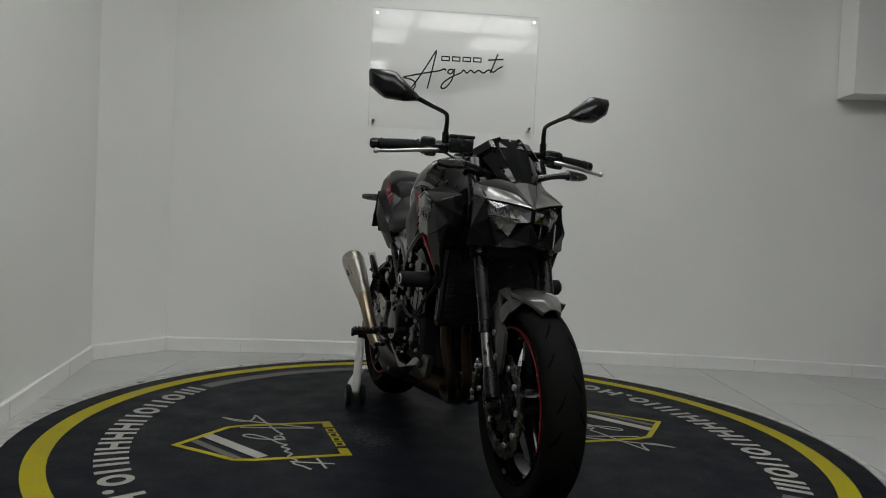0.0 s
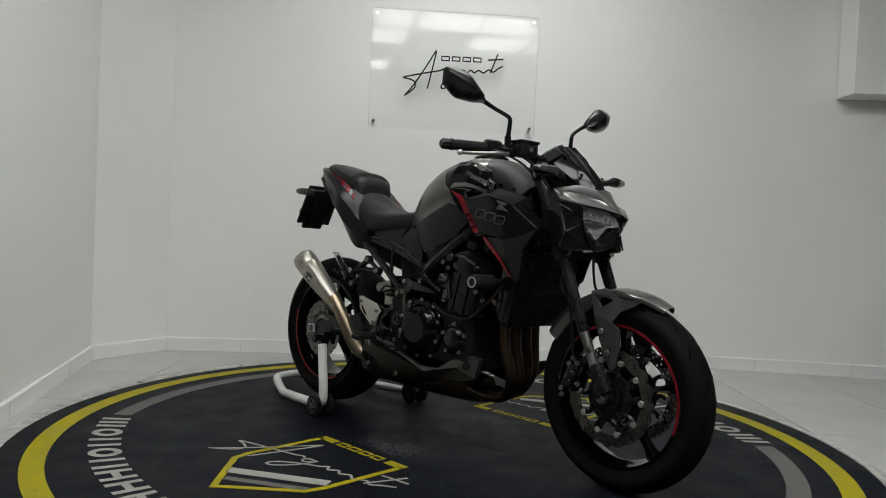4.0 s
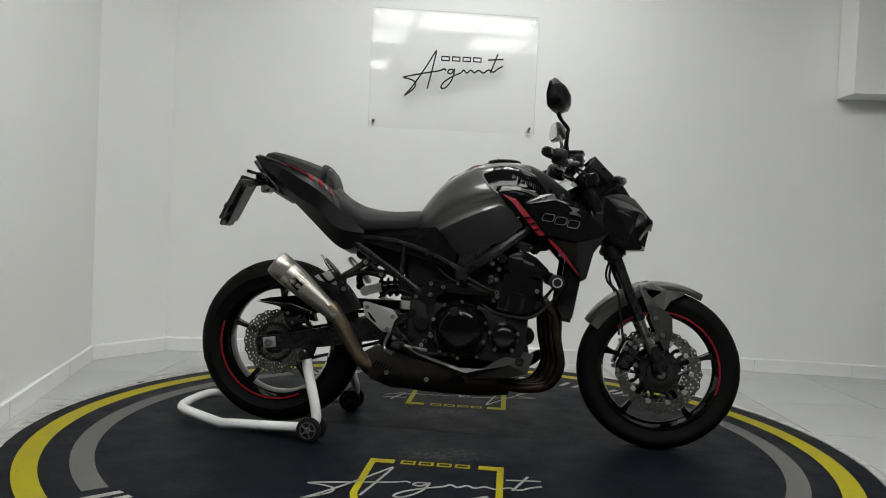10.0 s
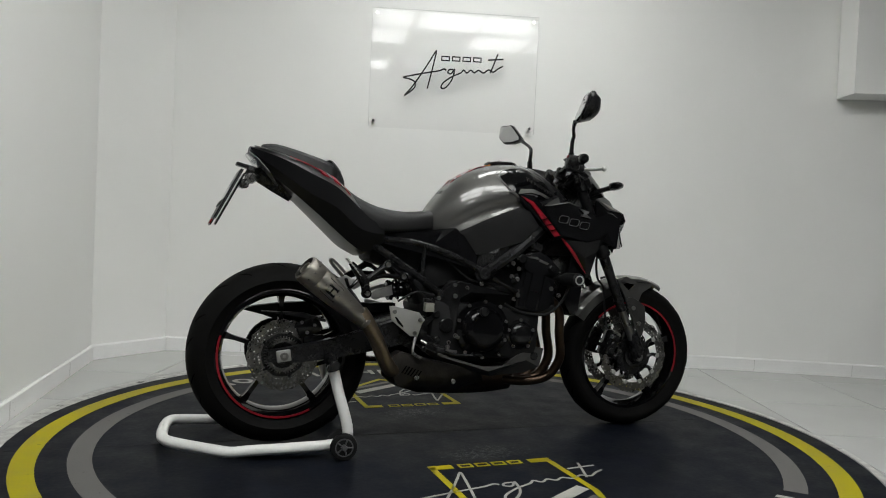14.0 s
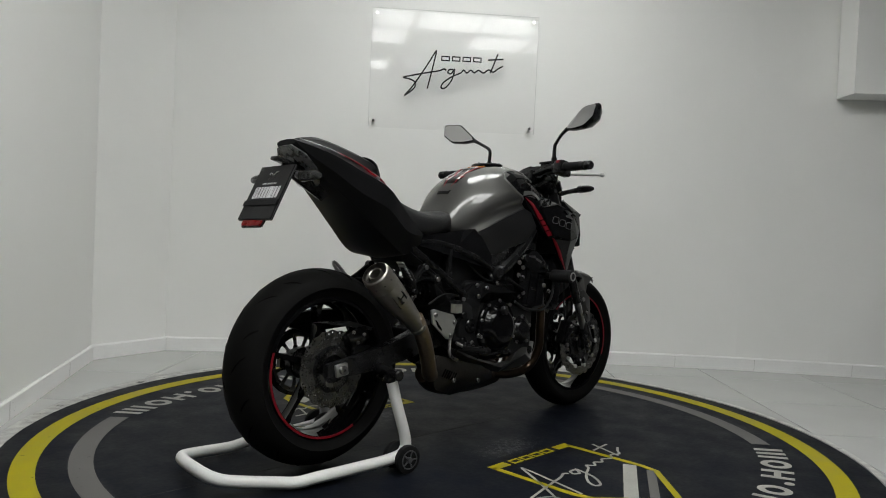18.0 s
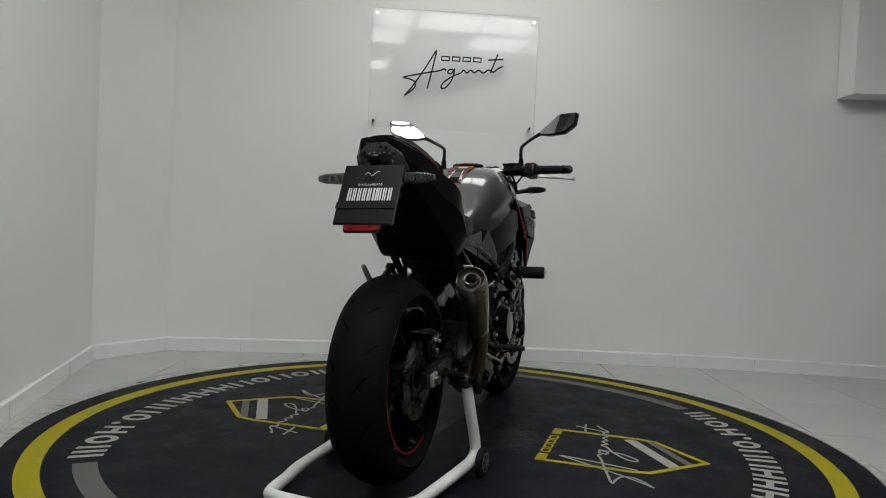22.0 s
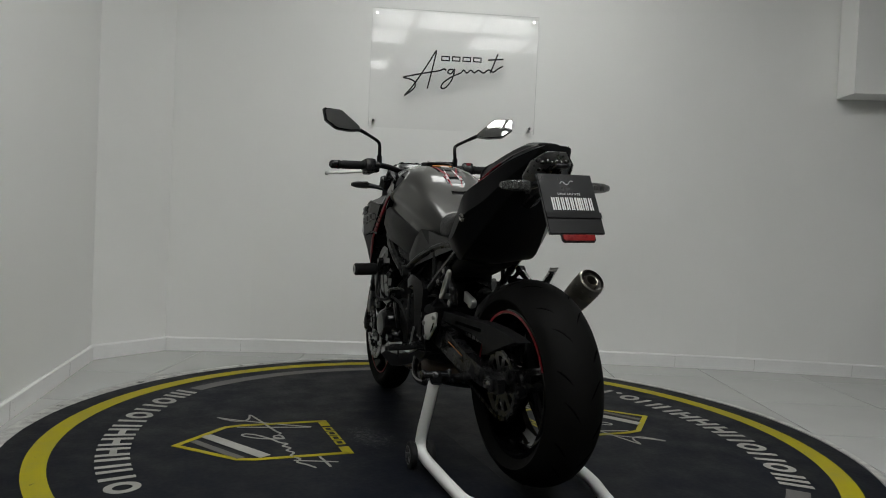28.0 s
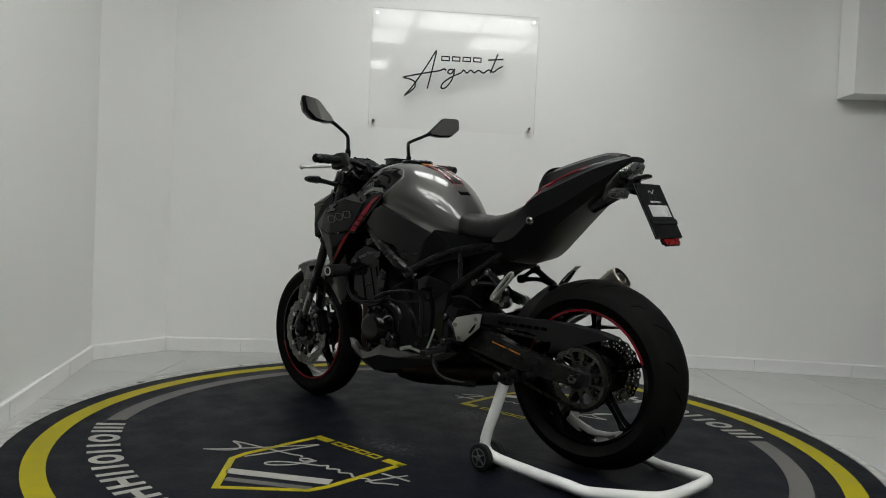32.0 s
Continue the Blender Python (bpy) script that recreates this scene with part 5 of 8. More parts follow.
def slant(x0, y0, x1, y1, w0, w1, out=0.0048):
    """A thin stripe on the tank's top from (x0, y0) to (x1, y1)."""
    bm = B()
    rows = []
    for i in range(9):
        t = i / 8
        x, y, w = x0 + (x1 - x0) * t, y0 + (y1 - y0) * t, w0 + (w1 - w0) * t
        rows.append([bm.verts.new((x, y + w * k, on_top(x, y + w * k, out))) for k in (-1, 0, 1)])
    for A, C in zip(rows, rows[1:]):
        for k in (0, 1):
            bm.faces.new((A[k], A[k + 1], C[k + 1], C[k]))
    r = bmesh.ops.extrude_face_region(bm, geom=list(bm.faces))
    for g_ in r["geom"]:
        if isinstance(g_, bmesh.types.BMVert):
            g_.co.z -= 0.003
    return bm


for s in (-1, 1):
    part("top_decal_line", slant(0.755, s * 0.052, 0.665, s * 0.016, 0.002, 0.007), "red", tank, "red decal line", smooth=False)
    part("top_decal_line", slant(0.665, s * 0.034, 0.612, s * 0.020, 0.006, 0.001), "red", tank, "red decal line", smooth=False)
    part("top_decal_line", slant(0.715, s * 0.017, 0.640, s * 0.028, 0.001, 0.006), "print_white", tank, "white decal line", smooth=False)
part("tank_label", top_strip(0.748, 0.768, 0.016, 0.016, 0.0052, -0.004), "print_white", tank, "small white label", smooth=False)
part("tank_label", top_strip(0.772, 0.784, 0.040, 0.040, 0.0052, 0.0), "orange", tank, "small orange label", smooth=False)
front_secs = [
    (0.925, [(0, 1.0515), (0.074, 1.0465), (0.124, 1.022), (0.140, 0.995), (0.120, 0.90), (0.0, 0.87)]),
    (0.95, [(0, 1.046), (0.073, 1.041), (0.128, 1.014), (0.146, 0.975), (0.130, 0.89), (0.0, 0.87)]),
    (0.985, [(0, 1.030), (0.068, 1.025), (0.124, 0.994), (0.150, 0.94), (0.140, 0.885), (0.0, 0.87)]),
    (1.04, [(0, 0.995), (0.062, 0.990), (0.112, 0.962), (0.146, 0.92), (0.135, 0.870), (0.0, 0.86)]),
    (1.095, [(0, 0.955), (0.055, 0.950), (0.098, 0.930), (0.130, 0.90), (0.12, 0.855), (0.0, 0.845)])]
fc = part("tank_front_cover", loft(B(), front_secs, sub=3, rsub=2), "cover", bike, "black cover ahead of the tank", sharp=50)
bm = B()
for s in (-1, 1):
    bolt(bm, (1.065, s * 0.124, 0.930), (0.2, s, 0.5), 0.0065)
    bolt(bm, (1.02, s * 0.142, 0.945), (0.2, s, 0.5), 0.0065)
part("cover_fastener", bm, "black_metal", fc)


def side_cover():
    return plate(B(), [(0.575, -0.120, 0.762), (0.610, -0.150, 0.779), (0.660, -0.170, 0.803), (0.707, -0.186, 0.827), (0.768, -0.196, 0.853), (0.837, -0.202, 0.880), (0.880, -0.202, 0.868), (0.925, -0.198, 0.812), (0.86, -0.196, 0.752), (0.78, -0.186, 0.728), (0.70, -0.168, 0.698), (0.655, -0.150, 0.712), (0.60, -0.125, 0.745)], 0.05,
                 inner=[(0.66, -0.172, 0.770), (0.74, -0.198, 0.795), (0.84, -0.210, 0.820)])


both("side_cover", side_cover, "cover", bike, "textured black side cover", sharp=20)


def low_cover():
    return plate(B(), [(0.70, -0.160, 0.708), (0.765, -0.178, 0.738), (0.828, -0.186, 0.794), (0.80, -0.175, 0.700), (0.745, -0.165, 0.648), (0.69, -0.150, 0.655)], 0.03, inner=[(0.755, -0.185, 0.705)])


both("frame_cover", low_cover, "black_satin", bike, sharp=20)

seat_secs = [
    (0.205, [(0, 0.935), (0.05, 0.93), (0.09, 0.905), (0.10, 0.86), (0.085, 0.83), (0, 0.82)]),
    (0.25, [(0, 0.895), (0.07, 0.893), (0.120, 0.870), (0.132, 0.825), (0.115, 0.79), (0, 0.78)]),
    (0.33, [(0, 0.862), (0.075, 0.860), (0.138, 0.838), (0.152, 0.795), (0.13, 0.765), (0, 0.755)]),
    (0.43, [(0, 0.850), (0.07, 0.848), (0.128, 0.830), (0.140, 0.795), (0.12, 0.770), (0, 0.76)]),
    (0.51, [(0, 0.856), (0.055, 0.854), (0.098, 0.838), (0.108, 0.80), (0.095, 0.78), (0, 0.77)]),
    (0.555, [(0, 0.86), (0.045, 0.857), (0.075, 0.842), (0.082, 0.81), (0.07, 0.79), (0, 0.785)])]
part("rider_seat", loft(B(), seat_secs, sub=4, rsub=3), "seat", bike, "black vinyl rider seat", sharp=60)
pil_secs = [
    (-0.085, [(0, 1.062), (0.03, 1.060), (0.048, 1.052), (0.052, 1.045), (0.04, 1.040), (0, 1.038)]),
    (-0.04, [(0, 1.065), (0.045, 1.063), (0.068, 1.052), (0.074, 1.035), (0.06, 1.024), (0, 1.02)]),
    (0.06, [(0, 1.040), (0.06, 1.038), (0.092, 1.022), (0.100, 1.000), (0.085, 0.985), (0, 0.98)]),
    (0.14, [(0, 1.014), (0.066, 1.012), (0.098, 0.996), (0.105, 0.960), (0.09, 0.945), (0, 0.94)]),
    (0.178, [(0, 0.998), (0.062, 0.996), (0.092, 0.976), (0.098, 0.930), (0.085, 0.915), (0, 0.91)]),
    (0.198, [(0, 0.965), (0.05, 0.962), (0.078, 0.945), (0.085, 0.915), (0.075, 0.90), (0, 0.89)])]
part("pillion_seat", loft(B(), pil_secs, sub=3, rsub=1), "seat", bike, "black vinyl pillion seat", sharp=26)
bm = B()
tube(bm, [(0.160, -0.107, 0.93), (0.163, -0.100, 0.985), (0.160, -0.05, 1.012), (0.160, 0.05, 1.012), (0.163, 0.100, 0.985), (0.160, 0.107, 0.93)], 0.013, n=8, flat=0.22, sub=5)
part("seat_strap", bm, "black_matte", bike, "black pillion strap")

tail_secs = [
    (-0.128, [(0, 1.052), (0.035, 1.050), (0.050, 1.045), (0.052, 1.040), (0.035, 1.036), (0, 1.034)]),
    (-0.085, [(0, 1.046), (0.055, 1.044), (0.075, 1.030), (0.072, 1.000), (0.05, 0.980), (0, 0.976)]),
    (-0.02, [(0, 1.030), (0.075, 1.028), (0.108, 1.005), (0.105, 0.955), (0.075, 0.925), (0, 0.92)]),
    (0.07, [(0, 1.000), (0.092, 0.995), (0.138, 0.960), (0.140, 0.890), (0.10, 0.850), (0, 0.84)]),
    (0.155, [(0, 0.960), (0.10, 0.955), (0.168, 0.915), (0.172, 0.845), (0.120, 0.775), (0, 0.76)]),
    (0.225, [(0, 0.900), (0.10, 0.895), (0.160, 0.860), (0.172, 0.785), (0.135, 0.715), (0, 0.70)]),
    (0.275, [(0, 0.83), (0.10, 0.825), (0.155, 0.815), (0.165, 0.765), (0.13, 0.695), (0, 0.68)]),
    (0.335, [(0, 0.79), (0.09, 0.79), (0.142, 0.785), (0.150, 0.760), (0.135, 0.730), (0, 0.72)])]
tail = part("tail_fairing", loft(B(), tail_secs, sub=3, rsub=1), "tail", bike, "black tail fairing with red side stripes", sharp=24)


def on_tail(x, u, out=0.003):
    """A point on the tail's upper shoulder beside the pillion seat, u from its top (0) to its edge (1)."""
    k = max(i for i in range(len(tail_secs) - 1) if tail_secs[i][0] <= x or i == 0)
    (xa, ra), (xb, rb) = tail_secs[k], tail_secs[k + 1]
    t = (x - xa) / (xb - xa)
    a, b = Vector(ra[1]).lerp(Vector(rb[1]), t), Vector(ra[2]).lerp(Vector(rb[2]), t)
    p = a.lerp(b, u)
    n = Vector((a.y - b.y, b.x - a.x)).normalized()
    p += n * (out + 0.004)
    return (x, -p.x, p.y)


def tail_band(x0, x1, u0, u1, slant=0.012):
    bm = B()
    rows = []
    for i in range(7):
        x = x0 + (x1 - x0) * i / 6
        rows.append([bm.verts.new(on_tail(x + slant * j / 3, u0 + (u1 - u0) * j / 3)) for j in range(4)])
    for A, C in zip(rows, rows[1:]):
        for j in range(3):
            bm.faces.new((A[j], A[j + 1], C[j + 1], C[j]))
    r = bmesh.ops.extrude_face_region(bm, geom=list(bm.faces))
    for q in r["geom"]:
        if isinstance(q, bmesh.types.BMVert):
            q.co.z -= 0.012
    return bm


for x0, x1, m_, lb in ((0.100, 0.122, "red", "red decal band"), (0.125, 0.137, "print_grey", "pale decal band"), (0.140, 0.162, "red", "red decal band"), (0.166, 0.180, "brow", "pale decal band"), (0.187, 0.198, "red", "red decal band")):
    both("tail_stripe", lambda: tail_band(x0, x1, 0.15, 0.45), m_, tail, lb, smooth=False)
both("tail_line", lambda: tube(B(), [on_tail(x, 0.30, 0.003) for x in (0.0, 0.025, 0.05, 0.075, 0.10, 0.125)], [0.001, 0.002, 0.0024, 0.0024, 0.0024, 0.001], n=6, sub=1), "red", tail, "thin red line beside the pillion seat")
both("tail_line", lambda: tube(B(), [on_tail(x, 0.45, 0.002) for x in (-0.115, -0.085, -0.055, -0.02, 0.02)], 0.0022, n=6, sub=1), "silver", tail, "pale edge line of the tail")
part("seat_lock", flip(lathe(B(), [(0, 0), (0.0135, 0), (0.0135, 0.006), (0.009, 0.009), (0.007, 0.005), (0, 0.005)], pose(0.165, -0.168, 0.838, 90, 0, 0), 20)), "bolt", tail, "round metal seat lock")
# tail lamp on the sloping underside of the tail's end
LAMP = [(-0.127, -0.034, 1.036), (-0.127, 0.034, 1.036), (-0.098, 0.072, 1.008), (-0.060, 0.080, 0.965), (-0.028, 0.050, 0.922), (-0.028, -0.050, 0.922), (-0.060, -0.080, 0.965), (-0.098, -0.072, 1.008)]
tl = part("tail_lamp", plate(B(), [(x - 0.004, y, z - 0.004) for x, y, z in LAMP], 0.012, axis=(-0.72, 0, -0.55), inner=[(-0.082, 0.0, 0.978), (-0.108, 0.0, 1.008)]), "lens", tail, "clear-lens tail lamp", smooth=False)
bm = plate(B(), [(x - 0.003, y * 0.95, z - 0.003) for x, y, z in LAMP], 0.003, axis=(-0.72, 0, -0.55))
part("lamp_reflector", bm, "lamp_metal", tl, smooth=False)
for k in range(-2, 3):
    bm = lathe(B(), [(0, 0.006), (0.004, 0.006), (0.0075, 0.001), (0.0075, 0), (0, 0)], pose(-0.086, k * 0.017, 0.984, 0, -128, 0), 12)
    part("lamp_cell", bm, "disc", tl)
for k in range(-3, 4):
    bm = lathe(B(), [(0, 0.008), (0.004, 0.008), (0.008, 0.002), (0.008, 0), (0, 0)], pose(-0.104 - 0.004 * (k % 2), k * 0.016, 1.004 + 0.004 * (k % 2), 0, -128, 0), 12)
    part("lamp_cell", bm, "disc", tl)

# plate hanger
bm = B()
tube(bm, [(0.03, 0, 0.90), (-0.05, 0, 0.935), (-0.11, 0, 0.962), (-0.135, 0, 0.972)], [0.03, 0.024, 0.018, 0.014], n=8, flat=1.4)
box(bm, (-0.15, 0, 0.985), (0.045, 0.046, 0.012), (0, 14, 0), 0.004)
hang = part("plate_hanger", bm, "black_satin", bike, "black plate hanger")
PT, PB = Vector((-0.158, -0.008, 0.962)), Vector((-0.242, -0.008, 0.795))
up = (PT - PB).normalized()
bk = Vector((-up.z, 0, up.x)).normalized()


def on_plate(u, v, w=0.0):
    """A point on the plate card: u to its left side, v up from its middle, w out of it."""
    return (PT + PB) / 2 + Vector((0, u, 0)) + up * v + bk * w


bm = plate(B(), [on_plate(-0.088, -0.094), on_plate(0.088, -0.094), on_plate(0.088, 0.094), on_plate(-0.088, 0.094)], 0.005, axis=bk)
card = part("plate_card", bm, "card", hang, "black printed show card in place of a plate", smooth=False)
bm = plate(B(), [on_plate(-0.089, -0.095, -0.001), on_plate(0.089, -0.095, -0.001), on_plate(0.089, 0.095, -0.001), on_plate(-0.089, 0.095, -0.001)], -0.004, axis=bk)
part("plate_backing", bm, "black_satin", card, "black plastic plate holder", smooth=False)
part("card_edge", plate(B(), [on_plate(-0.0895, -0.0955, -0.001), on_plate(0.0895, -0.0955, -0.001), on_plate(0.0895, 0.0955, -0.001), on_plate(-0.0895, 0.0955, -0.001)], 0.0012, axis=bk), "print_grey", card, "grey edge of the show card", smooth=False)
for k, w in enumerate((0.013, 0.012, 0.012, 0.012, 0.012, 0.016, 0.013, 0.012, 0.013)):
    u = 0.062 - 0.0152 * k
    bm = B()
    plate(bm, [on_plate(u, -0.022, 0.0055), on_plate(u - w * 0.35, -0.022, 0.0055), on_plate(u - w * 0.35, 0.018, 0.0055), on_plate(u, 0.018, 0.0055)], 0.0008, axis=bk)
    plate(bm, [on_plate(u - w * 0.55, -0.022, 0.0055), on_plate(u - w * 0.85, -0.022, 0.0055), on_plate(u - w * 0.85, 0.018, 0.0055), on_plate(u - w * 0.55, 0.018, 0.0055)], 0.0008, axis=bk)
    part("card_mark", bm, "print_white", card, smooth=False)
def lettering(text, size, m):
    """A word in the built-in font as a thin solid, its middle at the origin, moved by m."""
    cu = bpy.data.curves.new("word", "FONT")
    cu.body, cu.size, cu.align_x, cu.align_y, cu.extrude, cu.resolution_u, cu.space_character = text, size, "CENTER", "CENTER", 0.0004, 2, 1.35
    ob = bpy.data.objects.new("word", cu)
    me = ob.to_mesh()
    bm = B()
    bm.from_mesh(me)
    bm.transform(m)
    ob.to_mesh_clear()
    bpy.data.objects.remove(ob)
    bpy.data.curves.remove(cu)
    return bm


on_card = Matrix(((0, up.x, bk.x, 0), (-1, up.y, bk.y, 0), (0, up.z, bk.z, 0), (0, 0, 0, 1)))
part("card_word", lettering("UNICAMENTE", 0.0095, Matrix.Translation(on_plate(0.0, 0.029, 0.0058)) @ on_card), "print_white", card, "small white capitals", smooth=False)
bm = B()
tube(bm, [on_plate(0.022 - 0.044 * t, 0.062 + 0.006 * math.sin(9 * t) + 0.006 * t, 0.006) for t in (0, 0.15, 0.3, 0.45, 0.6, 0.75, 0.9, 1.0)], 0.0008, n=4, sub=3)
part("card_flourish", bm, "print_white", card)
bm = plate(B(), [on_plate(0.0895, -0.048, 0.006), on_plate(-0.0895, -0.048, 0.006), on_plate(-0.0895, -0.030, 0.006), on_plate(0.0895, -0.030, 0.006)], 0.003, axis=bk)
part("card_strap", bm, "black_matte", card, "black elastic strap", smooth=False)
bm = plate(B(), [on_plate(-0.046, -0.117), on_plate(0.046, -0.117), on_plate(0.051, -0.111), on_plate(0.051, -0.099), on_plate(-0.051, -0.099), on_plate(-0.051, -0.111)], 0.006, axis=bk)
part("rear_reflector", bm, "red_lens", hang, "red rear reflector", smooth=False)
bm = plate(B(), [on_plate(-0.049, -0.121, -0.002), on_plate(0.049, -0.121, -0.002), on_plate(0.055, -0.113, -0.002), on_plate(0.055, -0.095, -0.002), on_plate(-0.055, -0.095, -0.002), on_plate(-0.055, -0.113, -0.002)], 0.004, axis=bk)
part("reflector_frame", bm, "black_satin", hang, smooth=False)
bm = plate(B(), [on_plate(-0.03, -0.11, -0.012), on_plate(0.03, -0.11, -0.012), on_plate(0.05, 0.09, -0.012), on_plate(-0.05, 0.09, -0.012)], -0.006, axis=bk)
part("hanger_plate", bm, "black_satin", hang, smooth=False)
for s in (-1, 1):
    bm = tube(B(), [(-0.10, s * 0.02, 0.945), (-0.125, s * 0.06, 0.935), (-0.132, s * 0.092, 0.930)], [0.012, 0.010, 0.013], n=10)
    ind = part("rear_indicator", bm, "black_satin", hang, "rear indicator with clear lens")
    bm = loft(B(), [(0.0, [(0, 0.017), (0.016, 0.012), (0.016, -0.012), (0, -0.017)]), (0.06, [(0, 0.015), (0.015, 0.010), (0.015, -0.010), (0, -0.015)]), (0.085, [(0, 0.009), (0.008, 0.005), (0.008, -0.005), (0, -0.009)])], sub=2, rsub=2)
    bm.transform(Matrix.Translation((-0.133, s * 0.095, 0.930)) @ Matrix.Rotation(radians(90 * s), 4, "Z"))
    part("indicator_lens", bm, "indicator", ind, "clear indicator lens")
    bm = B()
    for k in range(3):
        box(bm, (-0.136, s * (0.112 + 0.022 * k), 0.930), (0.010, 0.013, 0.016), (0, 0, 0), 0.003)
    part("indicator_bulb", bm, "disc", ind, smooth=False)

# ---- radiator shrouds ----
sa, sb, sc_, sdp = (0.930, -0.212, 0.890), (1.035, -0.222, 0.908), (1.145, -0.224, 0.870), (1.230, -0.202, 0.803)
se, sf, sg_, sh_ = (1.184, -0.219, 0.776), (1.118, -0.230, 0.760), (1.008, -0.224, 0.778), (0.962, -0.218, 0.835)
si, sj = (1.050, -0.2275, 0.842), (1.115, -0.2315, 0.822)
ta, tb, tc, td = (0.915, -0.172, 0.918), (1.030, -0.158, 0.935), (1.130, -0.130, 0.905), (1.195, -0.140, 0.830)


def shroud():
    return facets(B(), [(sa, sb, si), (sb, sc_, sj, si), (sc_, sdp, se, sj), (se, sf, sj), (sf, sg_, si, sj), (sg_, sh_, si), (sh_, sa, si)], (0, 0.012, 0))


def shroud_top():
    return facets(B(), [(sa, sb, tb, ta), (sb, sc_, tc, tb), (sc_, sdp, td, tc)], (0, 0.008, -0.008))


def shroud_low():
    return facets(B(), [((1.025, -0.212, 0.768), sf, (1.120, -0.212, 0.70)), (sf, se, (1.178, -0.205, 0.725), (1.120, -0.212, 0.70)), ((1.178, -0.205, 0.725), (1.158, -0.188, 0.632), (1.140, -0.190, 0.620), (1.120, -0.212, 0.70)),
                        ((1.025, -0.212, 0.768), (1.120, -0.212, 0.70), (1.140, -0.190, 0.620), (1.075, -0.200, 0.70)), (se, sdp, td, (1.195, -0.15, 0.74), (1.178, -0.205, 0.725))], (0, 0.012, 0))


both("shroud", shroud, "shroud", bike, "gloss black faceted radiator shroud", smooth=False)
both("shroud_top", shroud_top, "shroud", bike, smooth=False)
both("shroud_fin", shroud_low, "shroud", bike, "satin black lower shroud fin", smooth=False)


def under_red():
    return plate(B(), [(0.828, -0.200, 0.930), (0.90, -0.196, 0.928), (0.945, -0.208, 0.880), (1.020, -0.215, 0.772), (0.985, -0.213, 0.765), (0.915, -0.207, 0.838), (0.862, -0.204, 0.885)], 0.03)


def red_up():
    return plate(B(), [(0.842, -0.203, 0.924), (0.895, -0.201, 0.905), (0.952, -0.212, 0.842), (1.004, -0.219, 0.780), (0.980, -0.218, 0.776), (0.925, -0.211, 0.842), (0.885, -0.206, 0.892)], 0.01)


def stripe_slash():
    """Dark slashes across the foot of the red stripe."""
    bm = B()
    for k in range(3):
        x, z = 0.951 + 0.016 * k, 0.842 - 0.0205 * k
        plate(bm, [(x - 0.026, -0.2175 - 0.002 * k, z - 0.004), (x + 0.004, -0.2195 - 0.002 * k, z + 0.004), (x + 0.006, -0.2195 - 0.002 * k, z + 0.0015), (x - 0.024, -0.2175 - 0.002 * k, z - 0.0065)], 0.006)
    return bm


def red_low():
    return plate(B(), [(1.012, -0.216, 0.772), (1.040, -0.216, 0.753), (1.078, -0.210, 0.715), (1.136, -0.195, 0.638), (1.131, -0.196, 0.640), (1.068, -0.208, 0.708), (1.026, -0.216, 0.752)], 0.006)


# a thin paler sliver standing in for the highlight on the shroud's upper edge
def edge_glint():
    return plate(B(), [(0.930, -0.2145, 0.892), (1.035, -0.2245, 0.910), (1.085, -0.2262, 0.893), (1.035, -0.2255, 0.907), (0.945, -0.2165, 0.8905)], 0.004)


both("stripe_base", under_red, "black_gloss", bike, smooth=False)
both("shroud_stripe", red_up, "red", bike, "red shroud stripe", smooth=False)
both("shroud_stripe", red_low, "red", bike, "red shroud stripe", smooth=False)
both("stripe_rib", stripe_slash, "black_gloss", bike, smooth=False)
both("shroud_edge", edge_glint, "graphite", bike, smooth=False)


def shroud_marks():
    """Faint outlined marks on the shroud, as plain bars."""
    bm = B()
    for k in range(3):
        x, z = 1.012 + 0.044 * k, 0.842 - 0.010 * k
        ring = [(x + 0.019 * math.copysign(abs(math.cos(a)) ** 0.5, math.cos(a)) + 0.008 * math.sin(a), -0.2285 - 0.0022 * k, z + 0.0125 * math.copysign(abs(math.sin(a)) ** 0.5, math.sin(a)) - 0.004 * math.cos(a)) for a in [2 * math.pi * i / 20 for i in range(21)]]
        tube(bm, ring, 0.0013, n=5, sub=1)
    return bm


def shroud_bar():
    bm = B()
    plate(bm, [(1.080, -0.2335, 0.886), (1.118, -0.2335, 0.876), (1.115, -0.2345, 0.869), (1.100, -0.2350, 0.871), (1.128, -0.2355, 0.850), (1.085, -0.2355, 0.858), (1.087, -0.2350, 0.865), (1.104, -0.2345, 0.864)], 0.010)
    return bm


both("shroud_mark", shroud_marks, "print_grey", bike, smooth=False)
both("shroud_bar", shroud_bar, "print_grey", bike, smooth=False)

# ---- radiator ----
bm = B()
box(bm, (1.115, 0, 0.60), (0.035, 0.34, 0.26), (0, 10, 0), 0.006)
rad = part("radiator", bm, "black_satin", bike, "black finned radiator")
fin = None
for k in range(30):
    z = 0.488 + 0.0078 * k
    m_ = pose(1.135 + (z - 0.60) * 0.17, 0, z)
    if fin is None:
        fin = part("radiator_fin", box(B(), (0, 0, 0), (0.006, 0.31, 0.0028)), "black_matte", rad, smooth=False)
        fin.matrix_basis = m_
    else:
        share("radiator_fin", fin, m_, rad)
part("radiator_cowl", box(B(), (1.100, 0, 0.772), (0.03, 0.37, 0.135), (0, 8, 0), 0.008), "black_matte", rad, "black panel above the radiator")
both("radiator_side", lambda: plate(B(), [(1.085, -0.172, 0.73), (1.155, -0.178, 0.72), (1.115, -0.176, 0.49), (1.085, -0.174, 0.475), (1.06, -0.172, 0.52)], 0.02, 0.003), "shroud", rad)

